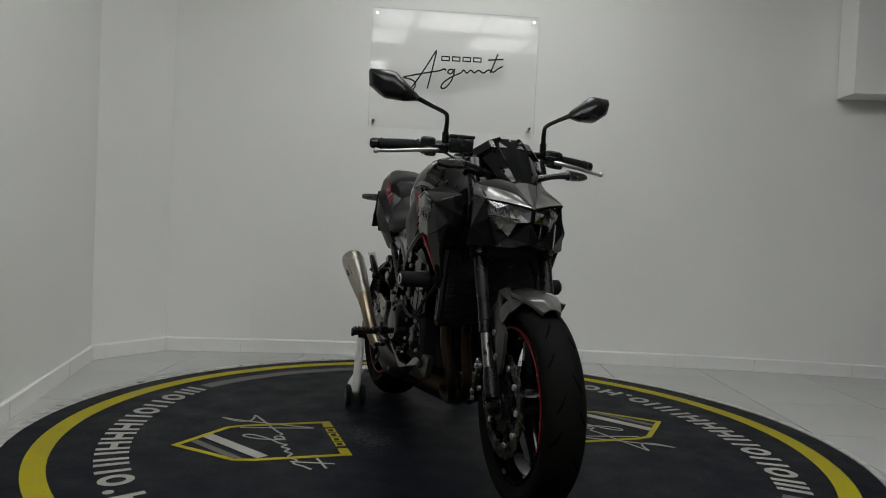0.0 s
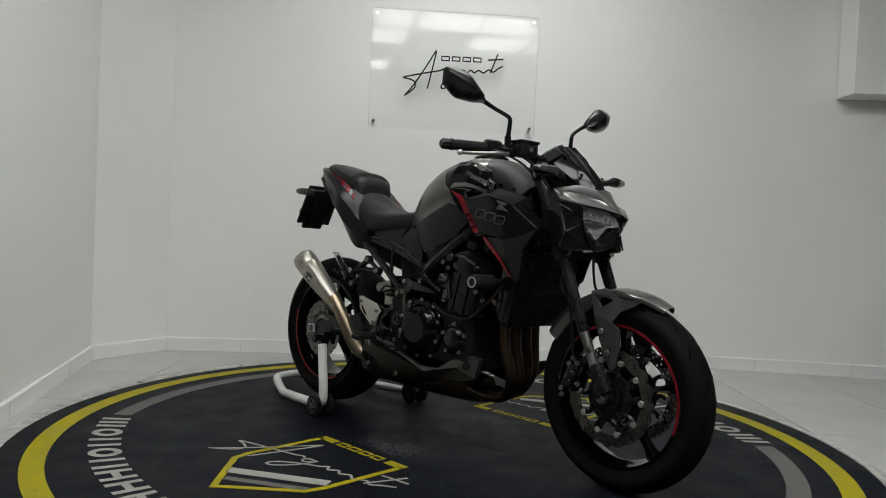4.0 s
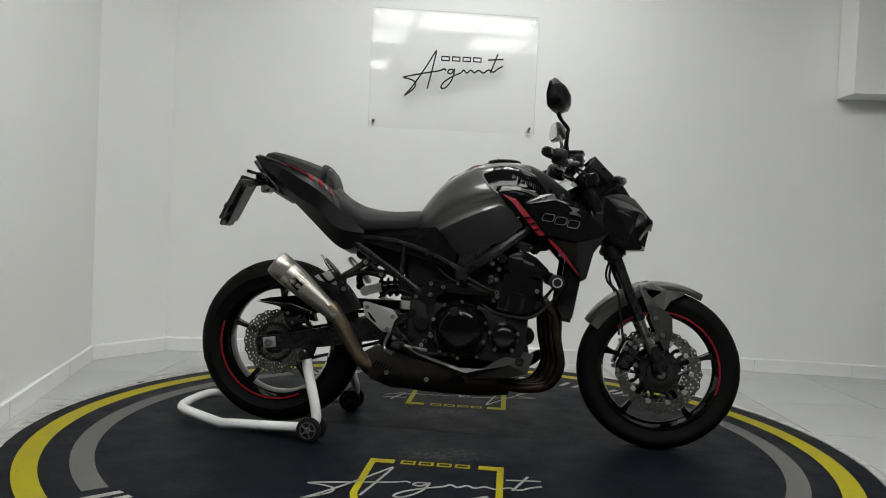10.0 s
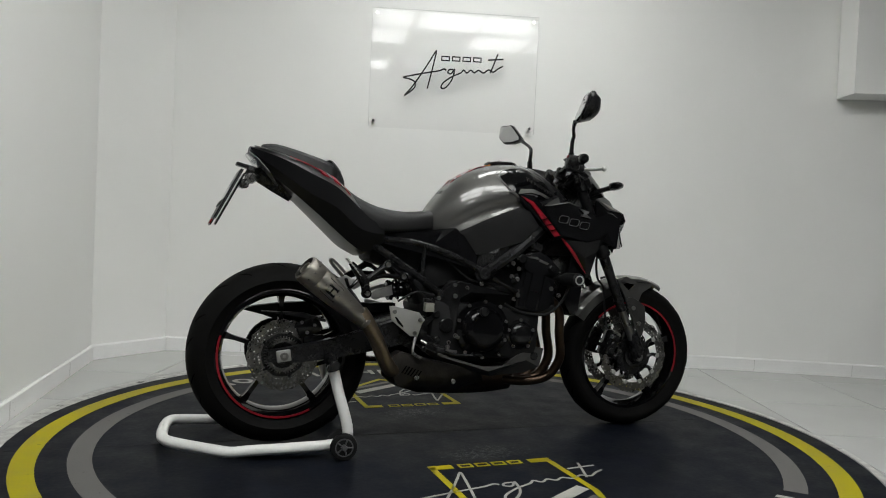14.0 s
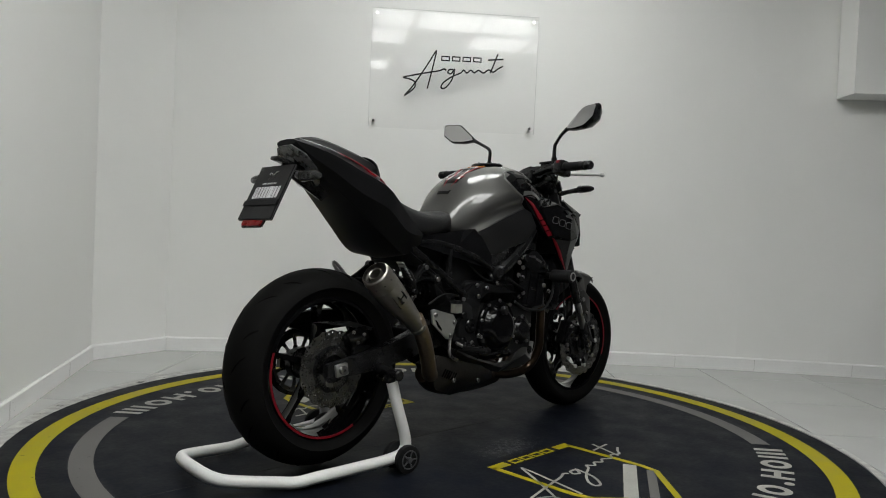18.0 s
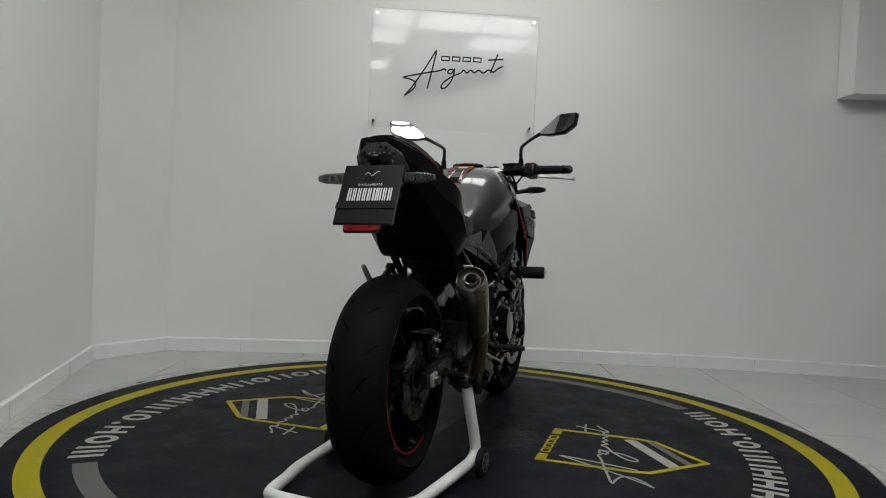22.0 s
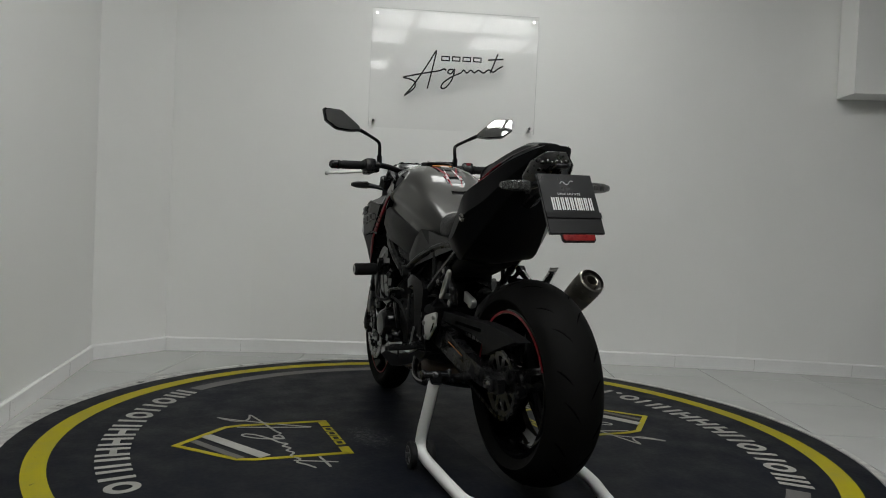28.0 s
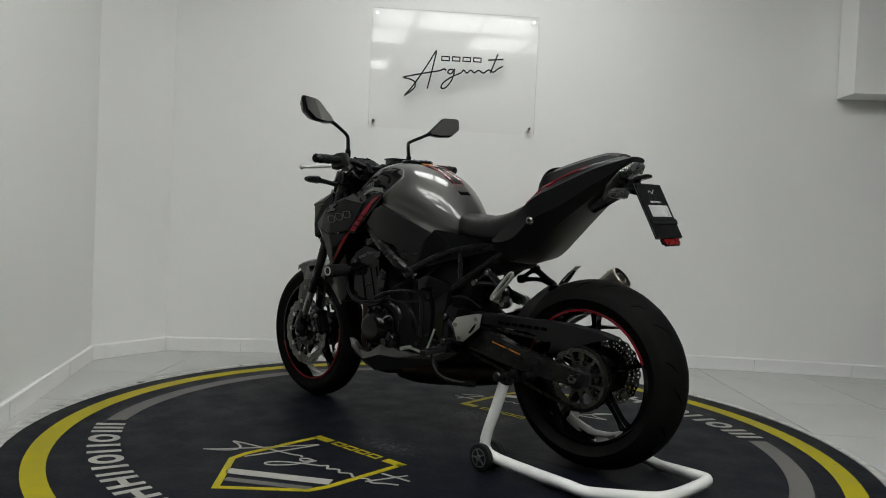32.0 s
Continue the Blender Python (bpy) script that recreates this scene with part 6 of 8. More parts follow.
# ---- frame ----
def ftube(pts, r=0.017, name="frame_tube", n=10):
    return both(name, lambda: tube(B(), pts, r, n=n, sub=4), "black_satin", bike)


ftube([(0.700, -0.150, 0.612), (0.745, -0.175, 0.648), (0.85, -0.180, 0.725), (0.965, -0.150, 0.815), (1.10, -0.06, 0.90)], 0.0225)
ftube([(1.10, -0.05, 0.86), (1.03, -0.11, 0.78), (0.97, -0.14, 0.72)], 0.014)
ftube([(0.30, -0.125, 0.722), (0.42, -0.135, 0.645), (0.535, -0.145, 0.565), (0.60, -0.150, 0.52)], 0.014)
ftube([(0.30, -0.12, 0.745), (0.45, -0.130, 0.735), (0.60, -0.150, 0.69), (0.70, -0.165, 0.64)], 0.014)
ftube([(0.49, -0.135, 0.73), (0.485, -0.14, 0.61)], 0.009)
bm = B()
cyl(bm, (1.10, 0, 0.965), (1.185, 0, 0.79), 0.038, n=20)
part("head_tube", bm, "black_satin", bike)


def frame_plate():
    """The cast section round the swingarm pivot."""
    bm = plate(B(), [(0.535, -0.152, 0.540), (0.577, -0.165, 0.582), (0.622, -0.178, 0.601), (0.657, -0.184, 0.590), (0.740, -0.188, 0.572), (0.816, -0.190, 0.560), (0.820, -0.190, 0.546), (0.740, -0.188, 0.554), (0.655, -0.184, 0.566), (0.615, -0.178, 0.540), (0.605, -0.172, 0.476), (0.612, -0.166, 0.400), (0.600, -0.160, 0.335), (0.560, -0.155, 0.330), (0.535, -0.152, 0.40), (0.540, -0.150, 0.46)], 0.03, 0.006)
    tube(bm, [(0.735, -0.200, 0.612), (0.785, -0.204, 0.588), (0.832, -0.204, 0.566)], [0.010, 0.007, 0.011], n=8, sub=3)
    cyl(bm, (0.572, -0.175, 0.437), (0.572, -0.13, 0.437), 0.028, n=24, bev=0.004)
    lathe(bm, [(0.008, 0), (0.016, 0), (0.016, 0.005), (0.008, 0.005)], pose(0.572, -0.175, 0.437, 90, 0, 0), 20, closed=True)
    return bm


part("frame_casting", frame_plate(), "black_metal", bike, "black frame casting round the swingarm pivot")


def sub_panel():
    """The flat black panel under the seat, behind the tank."""
    return plate(B(), [(0.305, -0.128, 0.735), (0.345, -0.130, 0.768), (0.46, -0.134, 0.774), (0.56, -0.136, 0.789), (0.606, -0.150, 0.794), (0.639, -0.158, 0.763), (0.686, -0.168, 0.694), (0.681, -0.166, 0.646), (0.630, -0.158, 0.656), (0.560, -0.148, 0.676), (0.47, -0.140, 0.698), (0.38, -0.134, 0.718)], 0.022, inner=[(0.43, -0.137, 0.742), (0.53, -0.146, 0.738), (0.615, -0.161, 0.722), (0.655, -0.168, 0.690)])


both("seat_panel", sub_panel, "shroud", bike, "black panel below the seat", sharp=16)


def slider():
    bm = cyl(B(), (0.712, -0.13, 0.628), (0.712, -0.175, 0.628), 0.016, n=16)
    return lathe(bm, [(0, 0), (0.018, 0), (0.0235, 0.005), (0.0235, 0.022), (0.020, 0.028), (0.013, 0.028), (0.011, 0.024), (0, 0.024)], pose(0.712, -0.162, 0.628, 90, 0, 0), 24)


def crash():
    bm = cyl(B(), (1.050, -0.15, 0.615), (1.050, -0.20, 0.615), 0.014, n=16)
    return cyl(bm, (1.050, -0.19, 0.615), (1.050, -0.290, 0.615), 0.026, n=24, bev=0.006)


def crash_cap():
    return lathe(B(), [(0.0135, 0), (0.0180, 0), (0.0180, 0.003), (0.0135, 0.003)], pose(1.050, -0.2895, 0.615, 90, 0, 0), 24, closed=True)


both("frame_bobbin", slider, "black_matte", bike, "round black frame cap")
for c, k in zip(both("crash_bobbin", crash, "black_matte", bike, "black crash bobbin with metal insert"), (0, 1)):
    part("bobbin_insert", crash_cap() if k == 0 else flip(crash_cap()), "alloy", c)

# ---- engine ----
bm = B()
box(bm, (0.735, 0, 0.415), (0.44, 0.33, 0.20), (0, 4, 0), 0.02)
box(bm, (0.60, 0, 0.47), (0.18, 0.28, 0.15), (0, -20, 0), 0.02)
box(bm, (0.74, 0, 0.315), (0.30, 0.22, 0.06), (0, 0, 0), 0.02)
engine = part("engine", bm, "black_matte", bike, "black four-cylinder engine")
bm = box(B(), (0.545, 0, 0.345), (0.12, 0.20, 0.11), (0, 10, 0), 0.02)
part("lower_crankcase", bm, "black_matte", engine)
part("oil_sump", box(B(), (0.915, 0, 0.355), (0.10, 0.24, 0.13), (0, -14, 0), 0.02), "black_matte", engine)
part("suspension_link", tube(B(), [(0.40, 0.0, 0.36), (0.47, 0.0, 0.31), (0.56, 0.0, 0.32)], 0.028, n=12, sub=3), "black_metal", bike, "black suspension linkage")
block = [(0.868, -0.185, 0.655), (0.838, -0.185, 0.502), (0.930, -0.185, 0.474), (1.010, -0.185, 0.492), (1.005, -0.185, 0.625)]
part("cylinder_block", plate(B(), block, 0.37, 0.010), "shroud", engine)
head = [(0.859, -0.192, 0.640), (0.860, -0.192, 0.694), (0.893, -0.192, 0.712), (0.936, -0.192, 0.720), (0.980, -0.192, 0.698), (1.022, -0.192, 0.658), (1.030, -0.192, 0.636), (0.994, -0.192, 0.614), (0.941, -0.192, 0.640), (0.898, -0.192, 0.648)]
part("cam_cover", plate(B(), head, 0.384, 0.012), "shroud", engine, "black cam cover with worn pale flashes")
for sd_ in (-1, 1):
    for ol in (((0.880, 0.640), (0.850, 0.512), (0.872, 0.506), (0.902, 0.636)), ((0.910, 0.634), (0.880, 0.504), (0.922, 0.491), (0.950, 0.630)), ((0.960, 0.622), (0.935, 0.494), (0.978, 0.500), (0.990, 0.612))):
        part("cylinder_panel", plate(B(), [(x, sd_ * 0.1845, z) for x, z in ol], 0.006, 0.003, axis=(0, sd_, 0)), "shroud", engine)
    part("cylinder_ledge", tube(B(), [(0.896, sd_ * 0.189, 0.572), (0.914, sd_ * 0.191, 0.566), (0.936, sd_ * 0.189, 0.559)], [0.002, 0.004, 0.002], n=6, sub=2), "black_satin", engine)
    for ol in (((0.876, 0.699), (0.925, 0.697), (0.933, 0.686), (0.890, 0.692)), ((0.934, 0.689), (0.974, 0.674), (0.968, 0.667), (0.931, 0.680))):
        part("cover_flash", plate(B(), [(x, sd_ * 0.1925, z) for x, z in ol], 0.001, axis=(0, sd_, 0)), "brow", engine, "worn pale flash", smooth=False)


def cover(x, z, r, y, bolts, dome=0.02, rot=0.0):
    """A round engine cover with a raised face."""
    bm = lathe(B(), [(0, 0), (r, 0), (r, 0.030), (r * 0.97, 0.035), (r * 0.82, 0.038), (r * 0.79, 0.041), (r * 0.74, 0.040 + dome * 0.7), (r * 0.63, 0.044 + dome * 1.1), (r * 0.52, 0.046 + dome * 1.2), (r * 0.48, 0.0465 + dome * 1.2), (0, 0.047 + dome * 1.2)], pose(x, y + 0.06, z, 90, 0, 0), 44)
    return bm


def cover_bolts(x, z, r, y, bolts, rot=0.0):
    bm = B()
    for k in range(bolts):
        a = radians(rot + 360 * k / bolts)
        bolt(bm, (x + 0.93 * r * math.cos(a), y + 0.0215, z + 0.93 * r * math.sin(a)), (0, -1, 0), 0.0068, 0.007)
    return bm


cl = part("clutch_cover", cover(0.713, 0.423, 0.106, -0.205, 10, rot=12), "black_gloss", engine, "round black clutch cover")
bm = B()
for x, z in ((0.655, 0.511), (0.718, 0.526), (0.779, 0.508), (0.805, 0.453), (0.801, 0.384), (0.780, 0.330), (0.711, 0.321), (0.643, 0.340), (0.612, 0.395), (0.616, 0.457)):
    bolt(bm, (x, -0.1835, z), (0, -1, 0), 0.0068, 0.007)
part("cover_bolt", bm, "bolt", cl)
part("oil_cap", lathe(B(), [(0, 0), (0.017, 0), (0.017, 0.012), (0.013, 0.016), (0.006, 0.017), (0, 0.017)], pose(0.695, -0.222, 0.492, 90, 0, 0), 20), "black_satin", cl, "black oil filler cap")
pc = part("pickup_cover", cover(0.874, 0.402, 0.058, -0.192, 5, 0.008), "black_metal", engine, "small round black engine cover")
part("cover_bolt", cover_bolts(0.874, 0.402, 0.058, -0.192, 5, 18), "bolt", pc)
st = part("stator_cover", flip(cover(0.868, 0.400, 0.088, -0.205, 7, 0.03)), "black_gloss", engine, "domed black generator cover")
part("cover_bolt", flip(cover_bolts(0.868, 0.400, 0.088, -0.205, 7)), "black_metal", st)
for k in range(9):
    a = radians(60 + 20 * k)
    c_, s_ = math.cos(a), math.sin(a)
    part("cover_rib", tube(B(), [(0.868 + r * c_, y, 0.400 + r * s_) for r, y in ((0.084, 0.176), (0.070, 0.194), (0.052, 0.217), (0.040, 0.222))], 0.0028, n=6, sub=2), "black_gloss", st)
sp = part("sprocket_cover", flip(plate(B(), [(0.58, -0.150, 0.34), (0.70, -0.158, 0.33), (0.745, -0.160, 0.40), (0.73, -0.160, 0.50), (0.66, -0.158, 0.535), (0.60, -0.152, 0.50)], 0.04, 0.012)), "black_matte", engine)
part("cover_bolt", flip(cover_bolts(0.66, 0.43, 0.080, -0.182, 3, 40)), "black_metal", sp)
part("frame_casting", flip(plate(B(), [(0.655, -0.184, 0.600), (0.622, -0.184, 0.622), (0.575, -0.180, 0.618), (0.526, -0.174, 0.602), (0.512, -0.172, 0.576), (0.532, -0.172, 0.491), (0.541, -0.170, 0.385), (0.606, -0.170, 0.378), (0.594, -0.172, 0.483), (0.598, -0.178, 0.562), (0.650, -0.184, 0.572)], 0.03,
                                       inner=[(0.570, -0.192, 0.588), (0.560, -0.188, 0.500), (0.572, -0.184, 0.420)])), "shroud", bike, "curved black frame casting", sharp=22)
bm = B()
for x, z in ((0.822, 0.670), (0.846, 0.690), (0.846, 0.651), (0.818, 0.621), (0.842, 0.566), (0.985, 0.578), (1.018, 0.553)):
    bolt(bm, (x, -0.192, z), (0, -1, 0), 0.0085, 0.008)
part("head_bolt", bm, "bolt", engine)
def frame_bolts():
    bm = B()
    for x, z, y in ((0.545, 0.535, 0.154), (0.600, 0.585, 0.170), (0.700, 0.592, 0.184), (0.585, 0.375, 0.160), (0.625, 0.455, 0.170), (0.832, 0.537, 0.187)):
        bolt(bm, (x, -y, z), (0, -1, 0), 0.0078, 0.007)
    return bm


part("frame_bolt", frame_bolts(), "bolt", bike)
for s in (-1, 1):
    part("coil_pack", box(B(), (0.93, s * 0.150, 0.738), (0.055, 0.05, 0.03), (0, 18, 0), 0.006), "black_satin", engine)
    part("sensor_plug", cyl(B(), (0.835, s * 0.185, 0.600), (0.815, s * 0.212, 0.606), 0.012, n=14, bev=0.003), "black_metal", engine)
# hoses and wires
for pts, r in (([(0.790, -0.20, 0.520), (0.840, -0.205, 0.494), (0.900, -0.208, 0.482), (0.971, -0.208, 0.486), (1.036, -0.200, 0.539), (1.085, -0.17, 0.613)], 0.0055),
               ([(0.80, 0.19, 0.53), (0.88, 0.205, 0.50), (1.0, 0.205, 0.51), (1.08, 0.17, 0.60)], 0.006),
               ([(1.06, 0.02, 0.93), (1.10, -0.10, 0.88), (1.14, -0.14, 0.76), (1.16, -0.12, 0.66)], 0.006),
               ([(1.08, 0.04, 1.02), (1.14, 0.07, 0.99), (1.18, 0.05, 0.92), (1.17, 0.02, 0.84)], 0.006),
               ([(1.10, -0.13, 1.04), (1.17, -0.13, 0.99), (1.20, -0.09, 0.90), (1.20, -0.07, 0.80)], 0.005),
               ([(1.10, 0.12, 1.04), (1.165, 0.12, 0.97), (1.15, 0.09, 0.86), (1.08, 0.09, 0.78)], 0.006),
               ([(1.06, -0.2, 1.05), (1.12, -0.15, 1.01), (1.15, -0.10, 0.95), (1.12, -0.06, 0.88)], 0.004)):
    part("hose", tube(B(), pts, r, n=8), "black_matte", bike, "black rubber hose")
for s in (-1, 1):
    fpart("brake_hose", tube(B(), [on_fork(0.30, s * 0.055, -0.01), (1.258, s * 0.085, 0.660), (1.264, s * 0.09, 0.618), (1.292, s * 0.088, 0.580), (1.305, s * 0.082, 0.500), (1.318, s * 0.085, 0.410)], 0.0045, n=8), "black_matte", bike, "black brake hose")
for nm, c_, d_, ry_ in (("battery_tray", (0.53, 0.0, 0.56), (0.10, 0.16, 0.12), -20), ("airbox", (0.60, 0.0, 0.64), (0.20, 0.22, 0.12), -10), ("airbox_lid", (0.78, 0.0, 0.72), (0.26, 0.24, 0.14), -20),
                        ("electrics_box", (0.40, 0.0, 0.69), (0.20, 0.18, 0.10), 15), ("air_duct", (0.985, 0.0, 0.775), (0.11, 0.22, 0.08), 20), ("intake_duct", (0.815, 0.0, 0.625), (0.15, 0.27, 0.15), 15), ("gearbox_cover", (0.665, 0.0, 0.535), (0.16, 0.26, 0.13), 0), ("starter_cover", (0.80, 0.0, 0.545), (0.14, 0.30, 0.08), 0)):
    part(nm, box(B(), c_, d_, (0, ry_, 0), 0.02), "black_matte", bike)
bm = box(B(), (0.508, -0.155, 0.503), (0.034, 0.03, 0.034), (0, 0, 0), 0.004)
bt = part("brake_reservoir", bm, "bottle", bike, "small pale brake fluid bottle")
part("bottle_cap", box(B(), (0.508, -0.155, 0.526), (0.038, 0.034, 0.014), (0, 5, 0), 0.003), "black_satin", bt)

# pipes and cables over the left crankcase
for pts, r, m_ in (([(0.790, 0.185, 0.500), (0.745, 0.200, 0.492), (0.722, 0.202, 0.455), (0.735, 0.190, 0.405)], 0.011, "black_satin"),
                   ([(0.830, 0.190, 0.515), (0.770, 0.205, 0.520), (0.690, 0.200, 0.500), (0.655, 0.190, 0.440), (0.650, 0.180, 0.370)], 0.005, "black_matte"),
                   ([(0.875, 0.190, 0.520), (0.800, 0.212, 0.545), (0.720, 0.205, 0.560), (0.660, 0.195, 0.560)], 0.006, "black_satin"),
                   ([(0.640, 0.180, 0.545), (0.632, 0.186, 0.470), (0.640, 0.184, 0.390)], 0.007, "black_satin")):
    part("crankcase_pipe", tube(B(), pts, r, n=8), m_, bike, "black pipe over the crankcase")
for x0, z0, x1, z1 in ((0.700, 0.512, 0.676, 0.352), (0.770, 0.505, 0.790, 0.470), (0.690, 0.345, 0.775, 0.335)):
    part("case_web", tube(B(), [(x0, 0.164, z0), ((x0 + x1) / 2, 0.168, (z0 + z1) / 2), (x1, 0.164, z1)], 0.006, n=6, sub=2), "black_metal", engine)

# throttle bodies, water pump, starter wiring and other small castings
for k in range(4):
    y = -0.135 + 0.09 * k
    bm = cyl(B(), (0.83, y, 0.66), (0.775, y, 0.70), 0.026, n=16, bev=0.003)
    part("throttle_body", bm, "black_metal", bike, "black throttle body")
bm = lathe(B(), [(0, 0), (0.042, 0), (0.042, 0.02), (0.034, 0.034), (0.016, 0.038), (0.014, 0.055), (0, 0.055)], pose(0.80, 0.165, 0.355, -90, 0, 0), 24)
part("water_pump", bm, "black_metal", engine, "round black water pump")
bm = cyl(B(), (0.955, -0.05, 0.400), (0.955, 0.03, 0.400), 0.034, n=24, bev=0.004)
part("oil_filter", bm, "black_satin", engine, "black oil filter")
for s in (-1, 1):
    bm = cyl(B(), (0.858, s * 0.18, 0.688), (0.858, s * 0.205, 0.688), 0.017, n=18, bev=0.003)
    part("cam_end_cap", bm, "black_metal", engine)
    bm = cyl(B(), (0.985, s * 0.18, 0.655), (0.985, s * 0.204, 0.655), 0.012, n=16, bev=0.003)
    part("cam_end_cap", bm, "black_metal", engine)
    bm = plate(B(), [(0.835, s * 0.196, 0.535), (0.868, s * 0.197, 0.548), (0.86, s * 0.197, 0.60), (0.84, s * 0.196, 0.635), (0.815, s * 0.194, 0.62)], 0.012, axis=(0, -s, 0))
    part("engine_mount", bm, "black_metal", bike, "black engine mounting plate")
    for x, z in ((0.843, 0.552), (0.838, 0.612), (0.60, 0.545), (0.645, 0.575), (0.605, 0.40), (0.575, 0.36)):
        part("frame_bolt", bolt(B(), (x, s * (0.197 if x > 0.7 else 0.178), z), (0, s, 0), 0.0085, 0.007), "bolt" if s < 0 else "black_metal", bike)
    for pts, r in (([(0.56, s * 0.12, 0.70), (0.66, s * 0.15, 0.61), (0.74, s * 0.17, 0.59), (0.80, s * 0.18, 0.55)], 0.004),
                   ([(0.45, s * 0.10, 0.60), (0.52, s * 0.13, 0.52), (0.58, s * 0.15, 0.50), (0.62, s * 0.16, 0.53)], 0.0045),
                   ([(0.40, s * 0.12, 0.52), (0.46, s * 0.14, 0.555), (0.53, s * 0.15, 0.545)], 0.004)):
        part("cable", tube(B(), pts, r, n=6), "black_matte", bike)
for pts in ([(0.47, -0.19, 0.385), (0.52, -0.215, 0.36), (0.60, -0.205, 0.345)], [(0.455, -0.175, 0.40), (0.44, -0.19, 0.345), (0.47, -0.20, 0.325)]):
    part("brake_link", tube(B(), pts, 0.006, n=8), "bolt", bike)
bm = plate(B(), [(0.150, -0.125, 0.590), (0.205, -0.125, 0.612), (0.268, -0.125, 0.580), (0.235, -0.125, 0.560), (0.17, -0.125, 0.575)], 0.004)
part("silencer_bracket", bm, "alloy", bike, "bare alloy silencer bracket")
# ---- belly pan ----
def belly():
    return plate(B(), [(0.455, -0.150, 0.375), (0.53, -0.165, 0.345), (0.60, -0.172, 0.318), (0.72, -0.176, 0.284), (0.80, -0.172, 0.285), (0.865, -0.168, 0.325), (0.95, -0.158, 0.352), (0.985, -0.150, 0.345), (0.965, -0.152, 0.275), (0.90, -0.150, 0.255), (0.76, -0.150, 0.245), (0.64, -0.150, 0.270), (0.52, -0.150, 0.325)], 0.02,
                 inner=[(0.56, -0.172, 0.322), (0.74, -0.182, 0.268), (0.90, -0.172, 0.305)])


def belly_bolts():
    bm = bolt(B(), (0.935, -0.166, 0.318), (0, -1, 0), 0.016, 0.004)
    return bolt(bm, (0.49, -0.166, 0.352), (0, -1, 0), 0.010, 0.005)


def belly_left():
    return plate(B(), [(0.475, 0.150, 0.350), (0.56, 0.162, 0.340), (0.650, 0.172, 0.322), (0.755, 0.178, 0.328), (0.820, 0.180, 0.346), (0.862, 0.180, 0.322), (0.905, 0.178, 0.297), (0.966, 0.168, 0.298), (1.007, 0.160, 0.324), (1.046, 0.150, 0.334), (1.036, 0.150, 0.300), (1.004, 0.152, 0.272), (0.950, 0.150, 0.240), (0.895, 0.150, 0.222), (0.80, 0.150, 0.238), (0.72, 0.150, 0.258), (0.60, 0.150, 0.290), (0.52, 0.150, 0.318)], 0.02,
                 inner=[(0.74, 0.186, 0.300), (0.83, 0.192, 0.300), (0.93, 0.184, 0.268)])


for ob, k in zip((part("belly_pan", belly(), "belly", bike, "graphite belly pan side", sharp=14), part("belly_pan", belly_left(), "belly", bike, "graphite belly pan side", sharp=14)), (0, 1)):
    part("belly_bolt", belly_bolts() if k == 0 else flip(belly_bolts()), "black_metal", ob)

# ---- exhaust ----
for k, y in enumerate((-0.125, -0.045, 0.04, 0.105)):
    yb, xo = -0.075 + 0.05 * k, -0.20 * (y + 0.125)
    bm = tube(B(), [(1.005, y, 0.545), (1.060 + xo, y, 0.49), (1.068 + xo, y * 0.96, 0.40), (1.085 + xo, y * 0.8, 0.30), (1.045 + xo, yb, 0.225), (0.95, yb * 0.8, 0.205), (0.86, yb * 0.6, 0.215)], 0.0180, n=14)
    p_ = part("header_pipe", bm, "burnt", bike, "heat-stained exhaust header pipe")
bm = B()
tube(bm, [(0.90, 0, 0.215), (0.80, -0.01, 0.220), (0.66, -0.05, 0.232), (0.52, -0.095, 0.245), (0.42, -0.125, 0.262), (0.36, -0.140, 0.285)], [0.05, 0.062, 0.066, 0.062, 0.052, 0.034], n=18)
part("collector_box", bm, "burnt", bike, "stained steel exhaust collector")


def cat_guard():
    return plate(B(), [(0.352, -0.168, 0.315), (0.40, -0.178, 0.345), (0.47, -0.182, 0.325), (0.60, -0.172, 0.295), (0.72, -0.150, 0.265), (0.74, -0.135, 0.225), (0.62, -0.145, 0.198), (0.47, -0.165, 0.196), (0.39, -0.172, 0.225)], 0.06, inner=[(0.45, -0.195, 0.270), (0.60, -0.180, 0.250)])


g_ = part("exhaust_guard", cat_guard(), "guard", bike, "dull dark exhaust shield", sharp=60)
bm = bolt(B(), (0.455, -0.196, 0.255), (0, -1, 0), 0.009)
bolt(bm, (0.60, -0.182, 0.235), (0, -1, 0), 0.009)
part("guard_bolt", bm, "bolt", g_)
bm = B()
for k in range(6):
    box(bm, (0.41 + 0.011 * k, -0.1925, 0.285 - 0.004 * k), (0.003, 0.004, 0.03), (0, 35, 0))
part("guard_slot", bm, "groove", g_, smooth=False)
part("link_pipe", tube(B(), [(0.40, -0.145, 0.275), (0.365, -0.165, 0.285), (0.335, -0.188, 0.325), (0.300, -0.205, 0.395), (0.262, -0.215, 0.455), (0.235, -0.220, 0.488)], [0.027, 0.027, 0.026, 0.026, 0.027, 0.029], n=18), "hot_steel", bike, "heat-tinted exhaust link pipe")
S0, S1 = Vector((0.262, -0.214, 0.452)), Vector((0.036, -0.243, 0.640))
sd = (S1 - S0)
sl = sd.length
qm = Matrix.Translation(S0) @ sd.to_track_quat("Z", "Y").to_matrix().to_4x4()
